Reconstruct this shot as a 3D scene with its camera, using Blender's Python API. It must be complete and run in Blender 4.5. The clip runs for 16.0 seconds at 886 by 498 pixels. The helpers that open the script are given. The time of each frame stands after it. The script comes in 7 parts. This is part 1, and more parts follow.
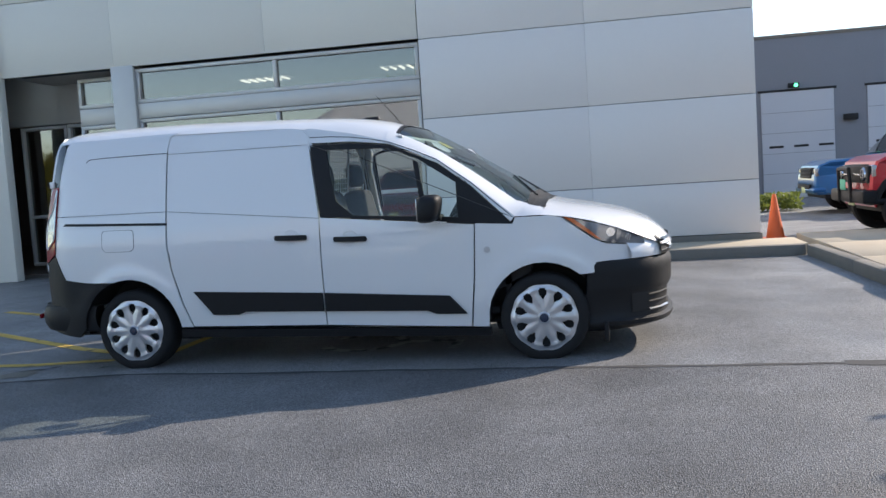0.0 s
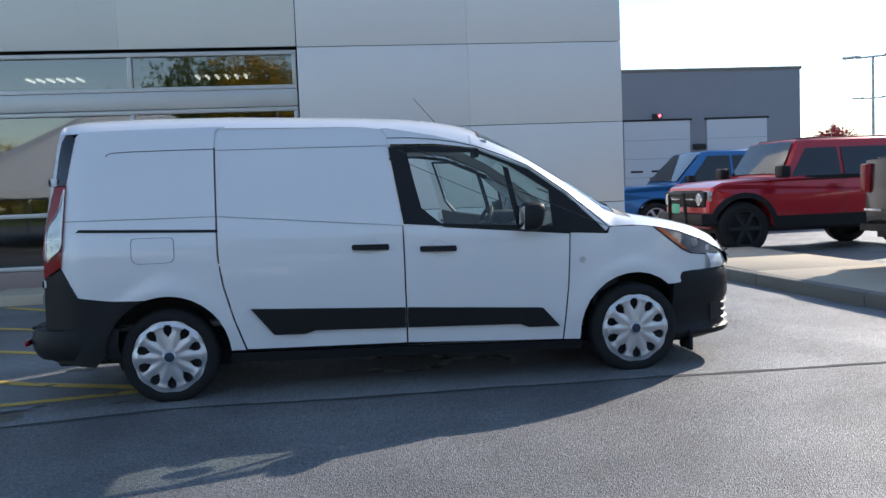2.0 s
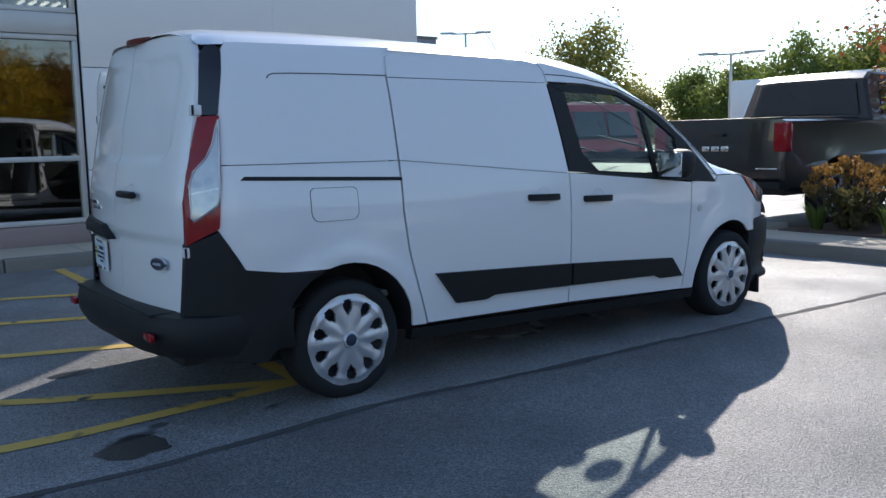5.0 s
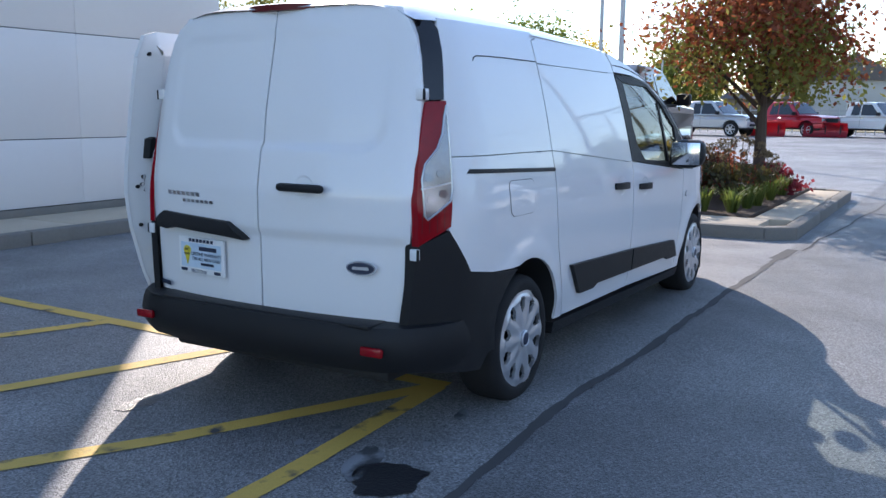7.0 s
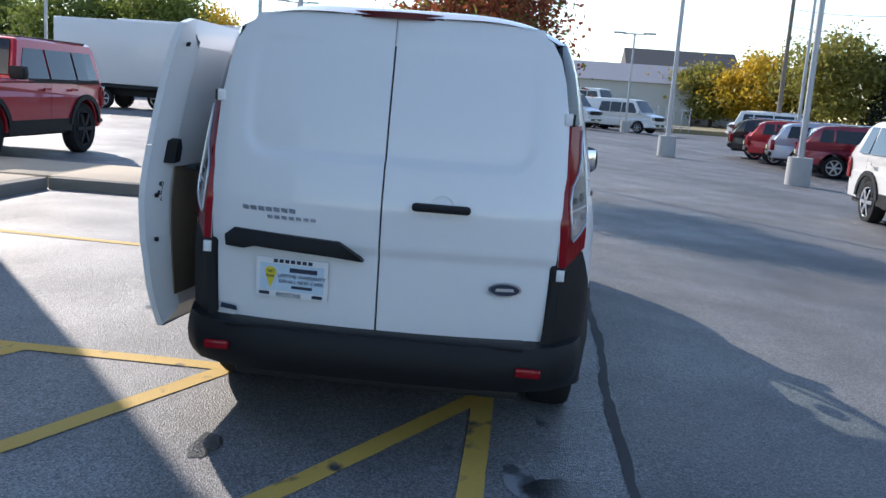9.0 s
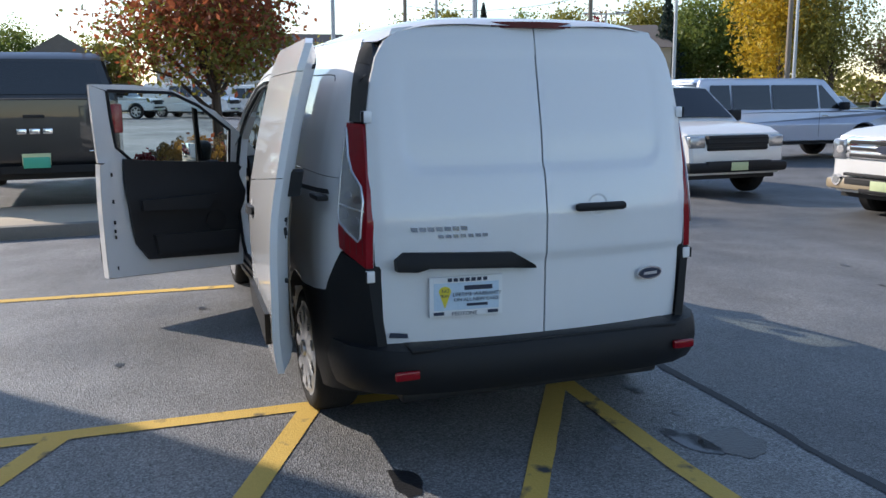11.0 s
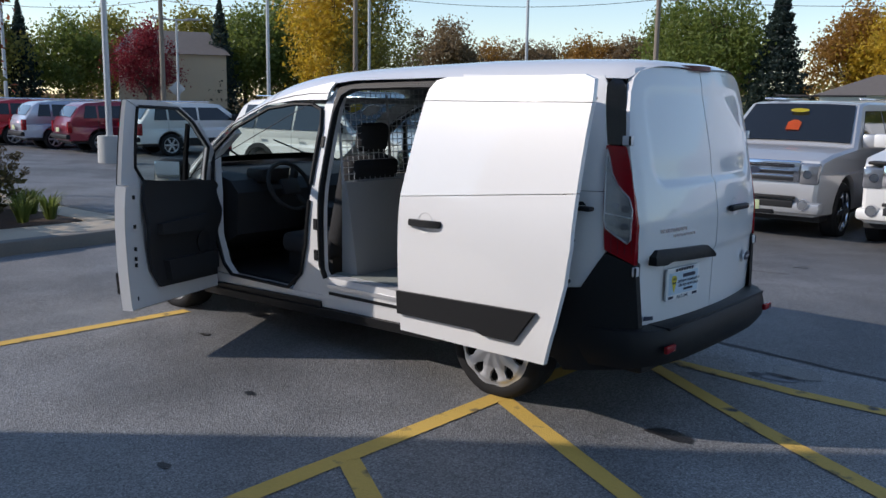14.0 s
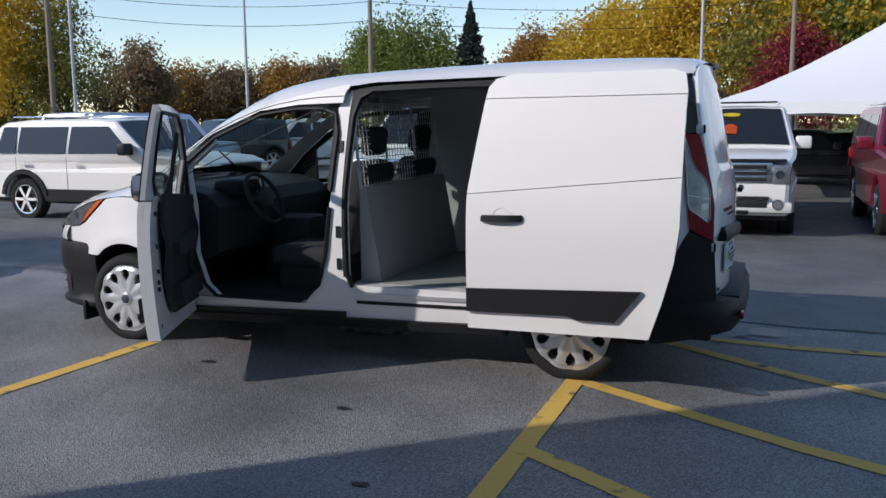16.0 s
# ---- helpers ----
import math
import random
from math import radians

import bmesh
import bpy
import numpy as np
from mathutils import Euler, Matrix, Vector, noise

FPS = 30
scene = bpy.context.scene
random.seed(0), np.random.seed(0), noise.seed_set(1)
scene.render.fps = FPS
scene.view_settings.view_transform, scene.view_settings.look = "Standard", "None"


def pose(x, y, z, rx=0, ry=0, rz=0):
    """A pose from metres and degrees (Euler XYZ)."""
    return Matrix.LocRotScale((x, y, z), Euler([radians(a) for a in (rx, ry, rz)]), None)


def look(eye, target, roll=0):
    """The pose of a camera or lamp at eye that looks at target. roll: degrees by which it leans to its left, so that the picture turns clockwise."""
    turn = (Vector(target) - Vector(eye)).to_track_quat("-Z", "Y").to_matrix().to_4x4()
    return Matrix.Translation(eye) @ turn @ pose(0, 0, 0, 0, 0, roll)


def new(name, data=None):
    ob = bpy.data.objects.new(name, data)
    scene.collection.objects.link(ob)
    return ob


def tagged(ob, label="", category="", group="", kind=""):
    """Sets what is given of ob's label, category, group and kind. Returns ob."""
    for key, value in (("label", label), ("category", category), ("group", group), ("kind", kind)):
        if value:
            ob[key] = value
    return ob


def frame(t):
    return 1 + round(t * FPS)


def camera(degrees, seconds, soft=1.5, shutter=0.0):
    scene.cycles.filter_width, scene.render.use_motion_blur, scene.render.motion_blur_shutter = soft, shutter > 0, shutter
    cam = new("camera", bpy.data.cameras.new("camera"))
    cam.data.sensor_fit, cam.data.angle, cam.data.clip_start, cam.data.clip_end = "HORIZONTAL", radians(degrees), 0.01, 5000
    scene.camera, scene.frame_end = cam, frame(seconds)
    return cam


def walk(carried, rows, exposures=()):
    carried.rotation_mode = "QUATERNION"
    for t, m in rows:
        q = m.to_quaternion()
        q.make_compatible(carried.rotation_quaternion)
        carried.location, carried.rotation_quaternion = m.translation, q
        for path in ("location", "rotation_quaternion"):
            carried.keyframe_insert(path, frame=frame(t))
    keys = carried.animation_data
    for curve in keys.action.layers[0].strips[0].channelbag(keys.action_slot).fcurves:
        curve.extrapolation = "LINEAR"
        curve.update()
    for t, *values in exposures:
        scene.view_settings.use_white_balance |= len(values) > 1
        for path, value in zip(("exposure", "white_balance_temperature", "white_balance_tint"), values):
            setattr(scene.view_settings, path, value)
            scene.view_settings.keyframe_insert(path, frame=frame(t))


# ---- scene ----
cam = camera(53.2, 16.0)
PATH = [
    (0, (3.597, -6.85, 1.268), (3.202, -4.896, 1.111), -3.7),
    (0.5, (2.939, -6.899, 1.272), (2.681, -4.922, 1.114), -3.3),
    (1, (2.292, -6.823, 1.291), (2.251, -4.828, 1.153), -2.5),
    (1.5, (1.638, -6.768, 1.282), (1.72, -4.774, 1.154), -2.3),
    (2, (1.005, -6.6, 1.276), (1.269, -4.622, 1.141), -2.3),
    (2.5, (0.372, -6.473, 1.249), (0.823, -4.531, 1.093), -2.0),
    (3, (-0.195, -6.184, 1.251), (0.42, -4.291, 1.049), -1.8),
    (3.5, (-0.779, -5.888, 1.243), (-0.026, -4.047, 1.036), -1.9),
    (4, (-1.286, -5.448, 1.145), (-0.382, -3.675, 0.947), -2.3),
    (4.2, (-1.462, -5.298, 1.191), (-0.518, -3.549, 0.973), -2.1),
    (6.3, (-3.231, -3.32, 1.313), (-1.669, -2.102, 1.038), -0.6),
    (6.5, (-3.373, -3.124, 1.337), (-1.773, -1.96, 1.042), -0.5),
    (7, (-3.718, -2.607, 1.354), (-2.011, -1.612, 1.043), 0.5),
    (7.5, (-3.93, -2.048, 1.359), (-2.128, -1.239, 1.045), 1.5),
    (8, (-4.192, -1.523, 1.374), (-2.298, -0.947, 1.087), 2.5),
    (8.5, (-4.263, -0.996, 1.455), (-2.32, -0.65, 1.13), 3.4),
    (9, (-4.362, -0.542, 1.485), (-2.399, -0.386, 1.139), 4.1),
    (9.5, (-4.43, -0.005, 1.484), (-2.458, -0.042, 1.157), 3.9),
    (9.7, (-4.399, 0.225, 1.481), (-2.426, 0.111, 1.177), 3.2),
    (11.8, (-3.86, 2.474, 1.602), (-2.159, 1.511, 1.174), -0.9),
    (12, (-3.764, 2.679, 1.623), (-2.102, 1.654, 1.19), -0.9),
    (12.5, (-3.591, 3.226, 1.61), (-2.016, 2.062, 1.207), -0.5),
    (13, (-3.337, 3.685, 1.615), (-1.851, 2.401, 1.238), 0.0),
    (13.5, (-3.067, 4.168, 1.599), (-1.685, 2.767, 1.243), 0.7),
    (14, (-2.774, 4.615, 1.599), (-1.504, 3.107, 1.265), 0.9),
    (14.5, (-2.358, 4.978, 1.575), (-1.257, 3.344, 1.229), 0.6),
    (15, (-1.948, 5.309, 1.542), (-1.025, 3.565, 1.211), 0.2),
    (15.5, (-1.477, 5.498, 1.485), (-0.665, 3.697, 1.173), -0.3),
    (16, (-1.015, 5.71, 1.465), (-0.332, 3.852, 1.18), -0.5),
]
EXPOSURE = [  # seconds, stops, kelvin, tint
    (0, 0.92, 7200, 13), (1, 0.84, 7000, 12), (2, 0.70, 6700, 11), (3.5, 0.54, 6500, 10), (4.0, 0.46, 6500, 10), (4.2, 0.48, 6500, 10), (6.5, 0.98, 6600, 16), (7, 1.10, 6600, 16), (8.5, 0.85, 6700, 15),
    (9.5, 0.80, 6700, 13), (12, 0.64, 7000, 13), (13, 0.31, 6700, 14), (14, 0.20, 6600, 14), (16, 0.16, 6600, 14)]
walk(cam, [(t, look(eye, target, roll)) for t, eye, target, roll in PATH], EXPOSURE)

# ---- light ----
SUN = Vector((0.660, 0.560, 0.492)).normalized()
world = bpy.data.worlds.new("sky")
scene.world = world
world.use_nodes = True
_wn = world.node_tree.nodes
_sky = _wn.new("ShaderNodeTexSky")
_sky.sky_type, _sky.sun_disc = "NISHITA", False
_sky.sun_elevation, _sky.sun_rotation = math.asin(SUN.z), math.atan2(SUN.x, SUN.y)
_sky.air_density, _sky.dust_density, _sky.ozone_density = 1.0, 0.05, 2.2
world.node_tree.links.new(_sky.outputs[0], _wn["Background"].inputs[0])
_wn["Background"].inputs[1].default_value = 0.15
_sun = bpy.data.lights.new("sun", "SUN")
_sun.energy, _sun.angle, _sun.color = 3.3, radians(0.55), (1.0, 0.935, 0.86)
sun = new("sun", _sun)
sun.matrix_world = look(SUN * 60, (0, 0, 0))


# ---- materials ----
def material(name, color, rough=0.5, metal=0.0, vary=0.12, scale=6.0, bump=0.0, bump_scale=60.0, coat=0.0, second=None, alpha_glass=False, island=0.0, rand=0.0):
    """A procedural surface: base colour with two scales of variation, and a fine relief."""
    m = bpy.data.materials.new(name)
    m.use_nodes = True
    n, l = m.node_tree.nodes, m.node_tree.links
    b = n["Principled BSDF"]
    b.inputs["Roughness"].default_value, b.inputs["Metallic"].default_value = rough, metal
    if coat:
        b.inputs["Coat Weight"].default_value, b.inputs["Coat Roughness"].default_value = coat, 0.03
    tc = n.new("ShaderNodeTexCoord")
    big, fine = n.new("ShaderNodeTexNoise"), n.new("ShaderNodeTexNoise")
    big.inputs["Scale"].default_value, fine.inputs["Scale"].default_value = scale, scale * 14
    big.inputs["Detail"].default_value = 4
    for t in (big, fine):
        l.new(tc.outputs["Object"], t.inputs["Vector"])
    ramp = n.new("ShaderNodeMix")
    ramp.data_type = "RGBA"
    c1 = [c * (1 - vary) for c in color]
    c2 = list(second) if second else [min(1, c * (1 + vary)) for c in color]
    ramp.inputs["A"].default_value, ramp.inputs["B"].default_value = (*c1, 1), (*c2, 1)
    add = n.new("ShaderNodeMath")
    add.operation = "ADD"
    half = n.new("ShaderNodeMath")
    half.operation, half.inputs[1].default_value = "MULTIPLY", 0.5
    l.new(big.outputs[0], add.inputs[0]), l.new(fine.outputs[0], add.inputs[1]), l.new(add.outputs[0], half.inputs[0])
    fac = half.outputs[0]
    if island or rand:
        src = n.new("ShaderNodeNewGeometry").outputs["Random Per Island"] if island else n.new("ShaderNodeObjectInfo").outputs["Random"]
        mx = n.new("ShaderNodeMix")
        mx.inputs[0].default_value = island or rand
        l.new(fac, mx.inputs[2]), l.new(src, mx.inputs[3])
        fac = mx.outputs[0]
    l.new(fac, ramp.inputs["Factor"])
    l.new(ramp.outputs["Result"], b.inputs["Base Color"])
    if bump:
        bt, bp = n.new("ShaderNodeTexNoise"), n.new("ShaderNodeBump")
        bt.inputs["Scale"].default_value, bt.inputs["Detail"].default_value = bump_scale, 3
        bp.inputs["Strength"].default_value, bp.inputs["Distance"].default_value = bump, 0.01
        l.new(tc.outputs["Object"], bt.inputs["Vector"]), l.new(bt.outputs[0], bp.inputs["Height"])
        l.new(bp.outputs[0], b.inputs["Normal"])
    return m


def glass(name, tint, rough=0.02, trans=1.0):
    """Thin window glass: a clear tinted sheet with a mirror gloss that grows at grazing angles."""
    m = bpy.data.materials.new(name)
    m.use_nodes = True
    n, l = m.node_tree.nodes, m.node_tree.links
    n.remove(n["Principled BSDF"])
    t, g, mx, lw = n.new("ShaderNodeBsdfTransparent"), n.new("ShaderNodeBsdfGlossy"), n.new("ShaderNodeMixShader"), n.new("ShaderNodeLayerWeight")
    pw, fr = n.new("ShaderNodeMath"), n.new("ShaderNodeMath")
    lw.inputs["Blend"].default_value = 0.5
    pw.operation, pw.inputs[1].default_value = "POWER", 4.0
    fr.operation, fr.inputs[1].default_value, fr.inputs[2].default_value = "MULTIPLY_ADD", 0.8, 0.05 + 0.13 * (1 - trans)
    l.new(lw.outputs["Facing"], pw.inputs[0]), l.new(pw.outputs[0], fr.inputs[0])
    t.inputs[0].default_value = (*tint, 1)
    g.inputs["Roughness"].default_value = rough
    l.new(fr.outputs[0], mx.inputs[0]), l.new(t.outputs[0], mx.inputs[1]), l.new(g.outputs[0], mx.inputs[2])
    l.new(mx.outputs[0], n["Material Output"].inputs[0])
    return m


def asphalt_material():
    m = bpy.data.materials.new("asphalt")
    m.use_nodes = True
    n, l = m.node_tree.nodes, m.node_tree.links
    b = n["Principled BSDF"]
    tc = n.new("ShaderNodeTexCoord")

    def tex(scale, detail=4, dist=0.0):
        t = n.new("ShaderNodeTexNoise")
        t.inputs["Scale"].default_value, t.inputs["Detail"].default_value, t.inputs["Distortion"].default_value = scale, detail, dist
        l.new(tc.outputs["Object"], t.inputs["Vector"])
        return t.outputs[0]

    def ramp(src, a, c, lo, hi):
        r = n.new("ShaderNodeMapRange")
        r.inputs["From Min"].default_value, r.inputs["From Max"].default_value = lo, hi
        r.inputs["To Min"].default_value, r.inputs["To Max"].default_value = a, c
        l.new(src, r.inputs["Value"])
        return r.outputs[0]

    def mul(a, c):
        r = n.new("ShaderNodeMath")
        r.operation = "MULTIPLY"
        l.new(a, r.inputs[0]), l.new(c, r.inputs[1])
        return r.outputs[0]

    v = n.new("ShaderNodeTexVoronoi")
    v.inputs["Scale"].default_value = 130
    l.new(tc.outputs["Object"], v.inputs["Vector"])
    stone = ramp(v.outputs["Color"], 0.50, 1.55, 0.1, 0.95)
    level = mul(mul(ramp(tex(0.22, 6, 0.6), 0.72, 1.25, 0.35, 0.65), ramp(tex(1.7, 6), 0.85, 1.18, 0.35, 0.65)), mul(stone, ramp(tex(85, 6), 0.66, 1.36, 0.3, 0.7)))
    cm = n.new("ShaderNodeVectorMath")
    cm.operation = "SCALE"
    cm.inputs[0].default_value = (0.174, 0.174, 0.173)
    # view-angle brightness painted into the colour: darker south of the sealed crack
    sp, edge = n.new("ShaderNodeSeparateXYZ"), n.new("ShaderNodeMath")
    l.new(tc.outputs["Object"], sp.inputs[0])
    edge.operation, edge.inputs[1].default_value = "MULTIPLY_ADD", 0.014
    l.new(sp.outputs["X"], edge.inputs[0]), l.new(sp.outputs["Y"], edge.inputs[2])
    level = mul(level, ramp(edge.outputs[0], 0.70, 1.12, -1.14, -1.08))
    l.new(level, cm.inputs["Scale"])
    l.new(cm.outputs[0], b.inputs["Base Color"])
    b.inputs["Roughness"].default_value = 0.72
    b.inputs["Specular IOR Level"].default_value = 0.5
    l.new(ramp(tex(0.9, 5), 0.48, 0.68, 0.3, 0.7), b.inputs["Roughness"])
    bp = n.new("ShaderNodeBump")
    bp.inputs["Strength"].default_value, bp.inputs["Distance"].default_value = 0.55, 0.008
    l.new(v.outputs["Distance"], bp.inputs["Height"])
    l.new(bp.outputs[0], b.inputs["Normal"])
    return m


def worn_paint(name, color, wear, under=(0.06, 0.062, 0.064)):
    """Road paint, worn through to the asphalt in flecks."""
    m = material(name, color, 0.75, vary=0.15, scale=3, bump=0.3, bump_scale=90)
    n, l = m.node_tree.nodes, m.node_tree.links
    b = n["Principled BSDF"]
    src = b.inputs["Base Color"].links[0].from_socket
    t, mr, mx = n.new("ShaderNodeTexNoise"), n.new("ShaderNodeMapRange"), n.new("ShaderNodeMix")
    t.inputs["Scale"].default_value, t.inputs["Detail"].default_value = 6, 12
    mr.inputs["From Min"].default_value, mr.inputs["From Max"].default_value = wear - 0.04, wear + 0.06
    mx.data_type = "RGBA"
    mx.inputs["B"].default_value = (*under, 1)
    l.new(n["Texture Coordinate"].outputs["Object"], t.inputs["Vector"]), l.new(t.outputs[0], mr.inputs["Value"])
    l.new(mr.outputs[0], mx.inputs["Factor"]), l.new(src, mx.inputs["A"]), l.new(mx.outputs["Result"], b.inputs["Base Color"])
    return m


def leaf_material(name, c1, c2):
    m = material(name, c1, 0.55, vary=0.1, second=c2, scale=0.4, island=0.6)
    n, l = m.node_tree.nodes, m.node_tree.links
    b, out = n["Principled BSDF"], n["Material Output"]
    tr, mx = n.new("ShaderNodeBsdfTranslucent"), n.new("ShaderNodeMixShader")
    mx.inputs[0].default_value = 0.52
    l.new(b.inputs["Base Color"].links[0].from_socket, tr.inputs[0])
    l.new(b.outputs[0], mx.inputs[1]), l.new(tr.outputs[0], mx.inputs[2]), l.new(mx.outputs[0], out.inputs[0])
    return m


M_ASPHALT = asphalt_material()
M_CONCRETE = material("concrete", (0.50, 0.42, 0.31), 0.85, vary=0.16, scale=2.5, bump=0.3, bump_scale=70)
M_KERB = material("kerb_concrete", (0.20, 0.185, 0.16), 0.85, vary=0.25, scale=4, bump=0.4, bump_scale=60)
M_PANEL = material("wall_panel_paint", (0.74, 0.705, 0.68), 0.33, vary=0.03, scale=1.2, rand=0.25)
M_JOINT = material("joint_sealant", (0.05, 0.05, 0.052), 0.7)
M_FASCIA = material("fascia_panel_paint", (0.72, 0.685, 0.61), 0.4, vary=0.03, scale=1.2, rand=0.25)
M_FRAME = material("window_frame_aluminium", (0.52, 0.505, 0.48), 0.42, metal=0.35, vary=0.06)
M_GREYWALL = material("grey_block_wall", (0.235, 0.25, 0.285), 0.8, vary=0.07, scale=1.4, bump=0.3, bump_scale=30)
M_WHITE = material("white_van_paint", (0.765, 0.77, 0.775), 0.42, vary=0.012, scale=3, coat=1.0)
M_BLACKPL = material("black_plastic", (0.013, 0.0135, 0.015), 0.52, vary=0.2, scale=8, bump=0.15, bump_scale=350)
M_RUBBER = material("tyre_rubber", (0.018, 0.018, 0.019), 0.8, vary=0.25, scale=12, bump=0.2, bump_scale=120)
for m_dark in (M_BLACKPL, M_RUBBER):
    m_dark.node_tree.nodes["Principled BSDF"].inputs["Specular IOR Level"].default_value = 0.25
M_SILVER = material("silver_wheel_paint", (0.60, 0.61, 0.63), 0.32, metal=0.7, vary=0.05)
M_CHROME = material("chrome", (0.75, 0.76, 0.78), 0.12, metal=1.0, vary=0.04)
M_DARK = material("dark_interior", (0.014, 0.014, 0.015), 0.7, vary=0.3, scale=10)
M_TRIM = material("grey_black_trim", (0.022, 0.0225, 0.025), 0.65, vary=0.25, scale=10, bump=0.15, bump_scale=250)
M_SEAT = material("seat_fabric", (0.022, 0.023, 0.026), 0.9, vary=0.3, scale=20, bump=0.3, bump_scale=300)
M_LINER = material("grey_liner", (0.40, 0.41, 0.41), 0.5, vary=0.05, scale=4)
M_MAT = material("cargo_mat", (0.20, 0.22, 0.205), 0.75, vary=0.15, scale=5, bump=0.2, bump_scale=200)
M_WIRE = material("wire_mesh_steel", (0.60, 0.61, 0.62), 0.45, metal=0.2)
M_RED_LENS = material("red_lens", (0.26, 0.004, 0.010), 0.14, vary=0.3, scale=30, coat=0.12)
M_CLEAR_LENS = material("clear_lens", (0.33, 0.34, 0.35), 0.2, metal=0.6, vary=0.4, scale=40, coat=0.8)
M_LAMPLENS = material("headlamp_lens", (0.26, 0.27, 0.29), 0.08, metal=0.6, vary=0.55, scale=22, coat=1.0)
M_DARKRED = material("dark_red_lens", (0.11, 0.003, 0.006), 0.4, vary=0.2, scale=30)
for m_dark in (M_RED_LENS, M_DARKRED):
    m_dark.node_tree.nodes["Principled BSDF"].inputs["Specular IOR Level"].default_value = 0.3
M_GLOSSBLACK = material("gloss_black", (0.006, 0.006, 0.007), 0.12, vary=0.1, coat=0.4)
M_AMBER = material("amber_lens", (0.65, 0.13, 0.03), 0.15, vary=0.15, scale=30, coat=0.8)
M_YELLOW = worn_paint("yellow_road_paint", (0.62, 0.40, 0.085), 0.64)
M_YELLOW2 = worn_paint("faded_yellow_road_paint", (0.40, 0.30, 0.12), 0.55)
M_WHITELINE = worn_paint("faded_white_road_paint", (0.34, 0.34, 0.33), 0.50)
M_TAR = material("tar_seal", (0.062, 0.061, 0.06), 0.9, vary=0.3, scale=8)
M_STAIN = material("oil_stain", (0.028, 0.028, 0.029), 0.3, vary=0.35, scale=6, bump=0.3, bump_scale=80)
M_CHALK = worn_paint("chalky_residue", (0.24, 0.25, 0.26), 0.53)
M_GLASS = glass("clear_window_glass", (0.80, 0.90, 0.86))
M_WSHIELD = glass("windscreen_glass", (0.72, 0.84, 0.80))
M_SHOPGLASS = glass("shop_window_glass", (0.50, 0.53, 0.52), trans=0.2)
M_CARGLASS = material("dark_privacy_glass", (0.012, 0.014, 0.016), 0.06, vary=0.1, coat=0.5)
M_ORANGE = material("orange_cone_plastic", (0.75, 0.13, 0.03), 0.5, vary=0.12, scale=9)
M_PLATEBLUE = material("plate_blue", (0.38, 0.60, 0.80), 0.4, vary=0.2, scale=14, second=(0.75, 0.84, 0.9))
M_PLATEYEL = material("plate_yellow", (0.75, 0.62, 0.05), 0.4)
M_INK = material("dark_ink", (0.02, 0.03, 0.06), 0.5)
M_BARK = material("bark", (0.085, 0.06, 0.045), 0.9, vary=0.3, scale=7, bump=0.5, bump_scale=30)
M_GALV = material("galvanised_pole", (0.42, 0.43, 0.44), 0.5, metal=0.5, vary=0.08)
M_WOODPOLE = material("weathered_pole_wood", (0.22, 0.18, 0.14), 0.9, vary=0.2, scale=5)
M_MULCH = material("bark_mulch", (0.075, 0.045, 0.028), 0.95, vary=0.45, scale=9, bump=0.8, bump_scale=40)
M_GRASS = material("grass_ground", (0.10, 0.14, 0.04), 0.95, vary=0.35, scale=0.25, bump=0.5, bump_scale=25)
M_DRYGRASS = material("dry_grass_ground", (0.27, 0.23, 0.13), 0.95, vary=0.25, scale=0.2)
M_ROOF = material("roof_shingles", (0.14, 0.125, 0.115), 0.9, vary=0.25, scale=3)
M_SIDING = material("pale_siding", (0.50, 0.50, 0.47), 0.7, vary=0.06, scale=2)
M_SIDING2 = material("tan_siding", (0.50, 0.42, 0.30), 0.7, vary=0.08, scale=2)
M_TENT = material("white_tent_vinyl", (0.80, 0.81, 0.81), 0.55, vary=0.03, scale=0.6)
M_BOARD = material("brown_hardboard", (0.17, 0.125, 0.085), 0.75, vary=0.12, scale=5)
M_DOORWHITE = material("white_garage_door", (0.55, 0.58, 0.63), 0.5, vary=0.05, scale=2)


# ---- mesh helpers ----
def link_mesh(name, bm, mat, parent=None, label="", smooth=True, angle=38):
    me = bpy.data.meshes.new(name)
    bmesh.ops.recalc_face_normals(bm, faces=bm.faces[:])
    bm.to_mesh(me)
    bm.free()
    for m in (mat if isinstance(mat, (list, tuple)) else [mat]):
        me.materials.append(m)
    if smooth:
        me.shade_smooth()
        me.set_sharp_from_angle(angle=radians(angle))
    ob = new(name, me)
    if parent is not None:
        ob.parent = parent
    if label:
        tagged(ob, label)
    return ob


def part(name, bm, mat, parent, label="", smooth=True, angle=38):
    return link_mesh(name, bm, mat, parent, label, smooth, angle)


def thing(name, label, category, m=None, group="", kind=""):
    """An Empty at a thing's base, which parents its parts."""
    ob = tagged(new(name), label, category, group, kind)
    ob.empty_display_size = 0.2
    if m is not None:
        ob.matrix_world = m
    return ob


def bm_box(x0, x1, y0, y1, z0, z1, bevel=0.0, bm=None, seg=2):
    own = bmesh.new()
    bmesh.ops.create_cube(own, size=1, matrix=Matrix.LocRotScale(((x0 + x1) / 2, (y0 + y1) / 2, (z0 + z1) / 2), None, (x1 - x0, y1 - y0, z1 - z0)))
    if bevel:
        bmesh.ops.bevel(own, geom=own.edges[:], offset=bevel, segments=seg, affect="EDGES", profile=0.5)
    return own if bm is None else bm_join(bm, own)


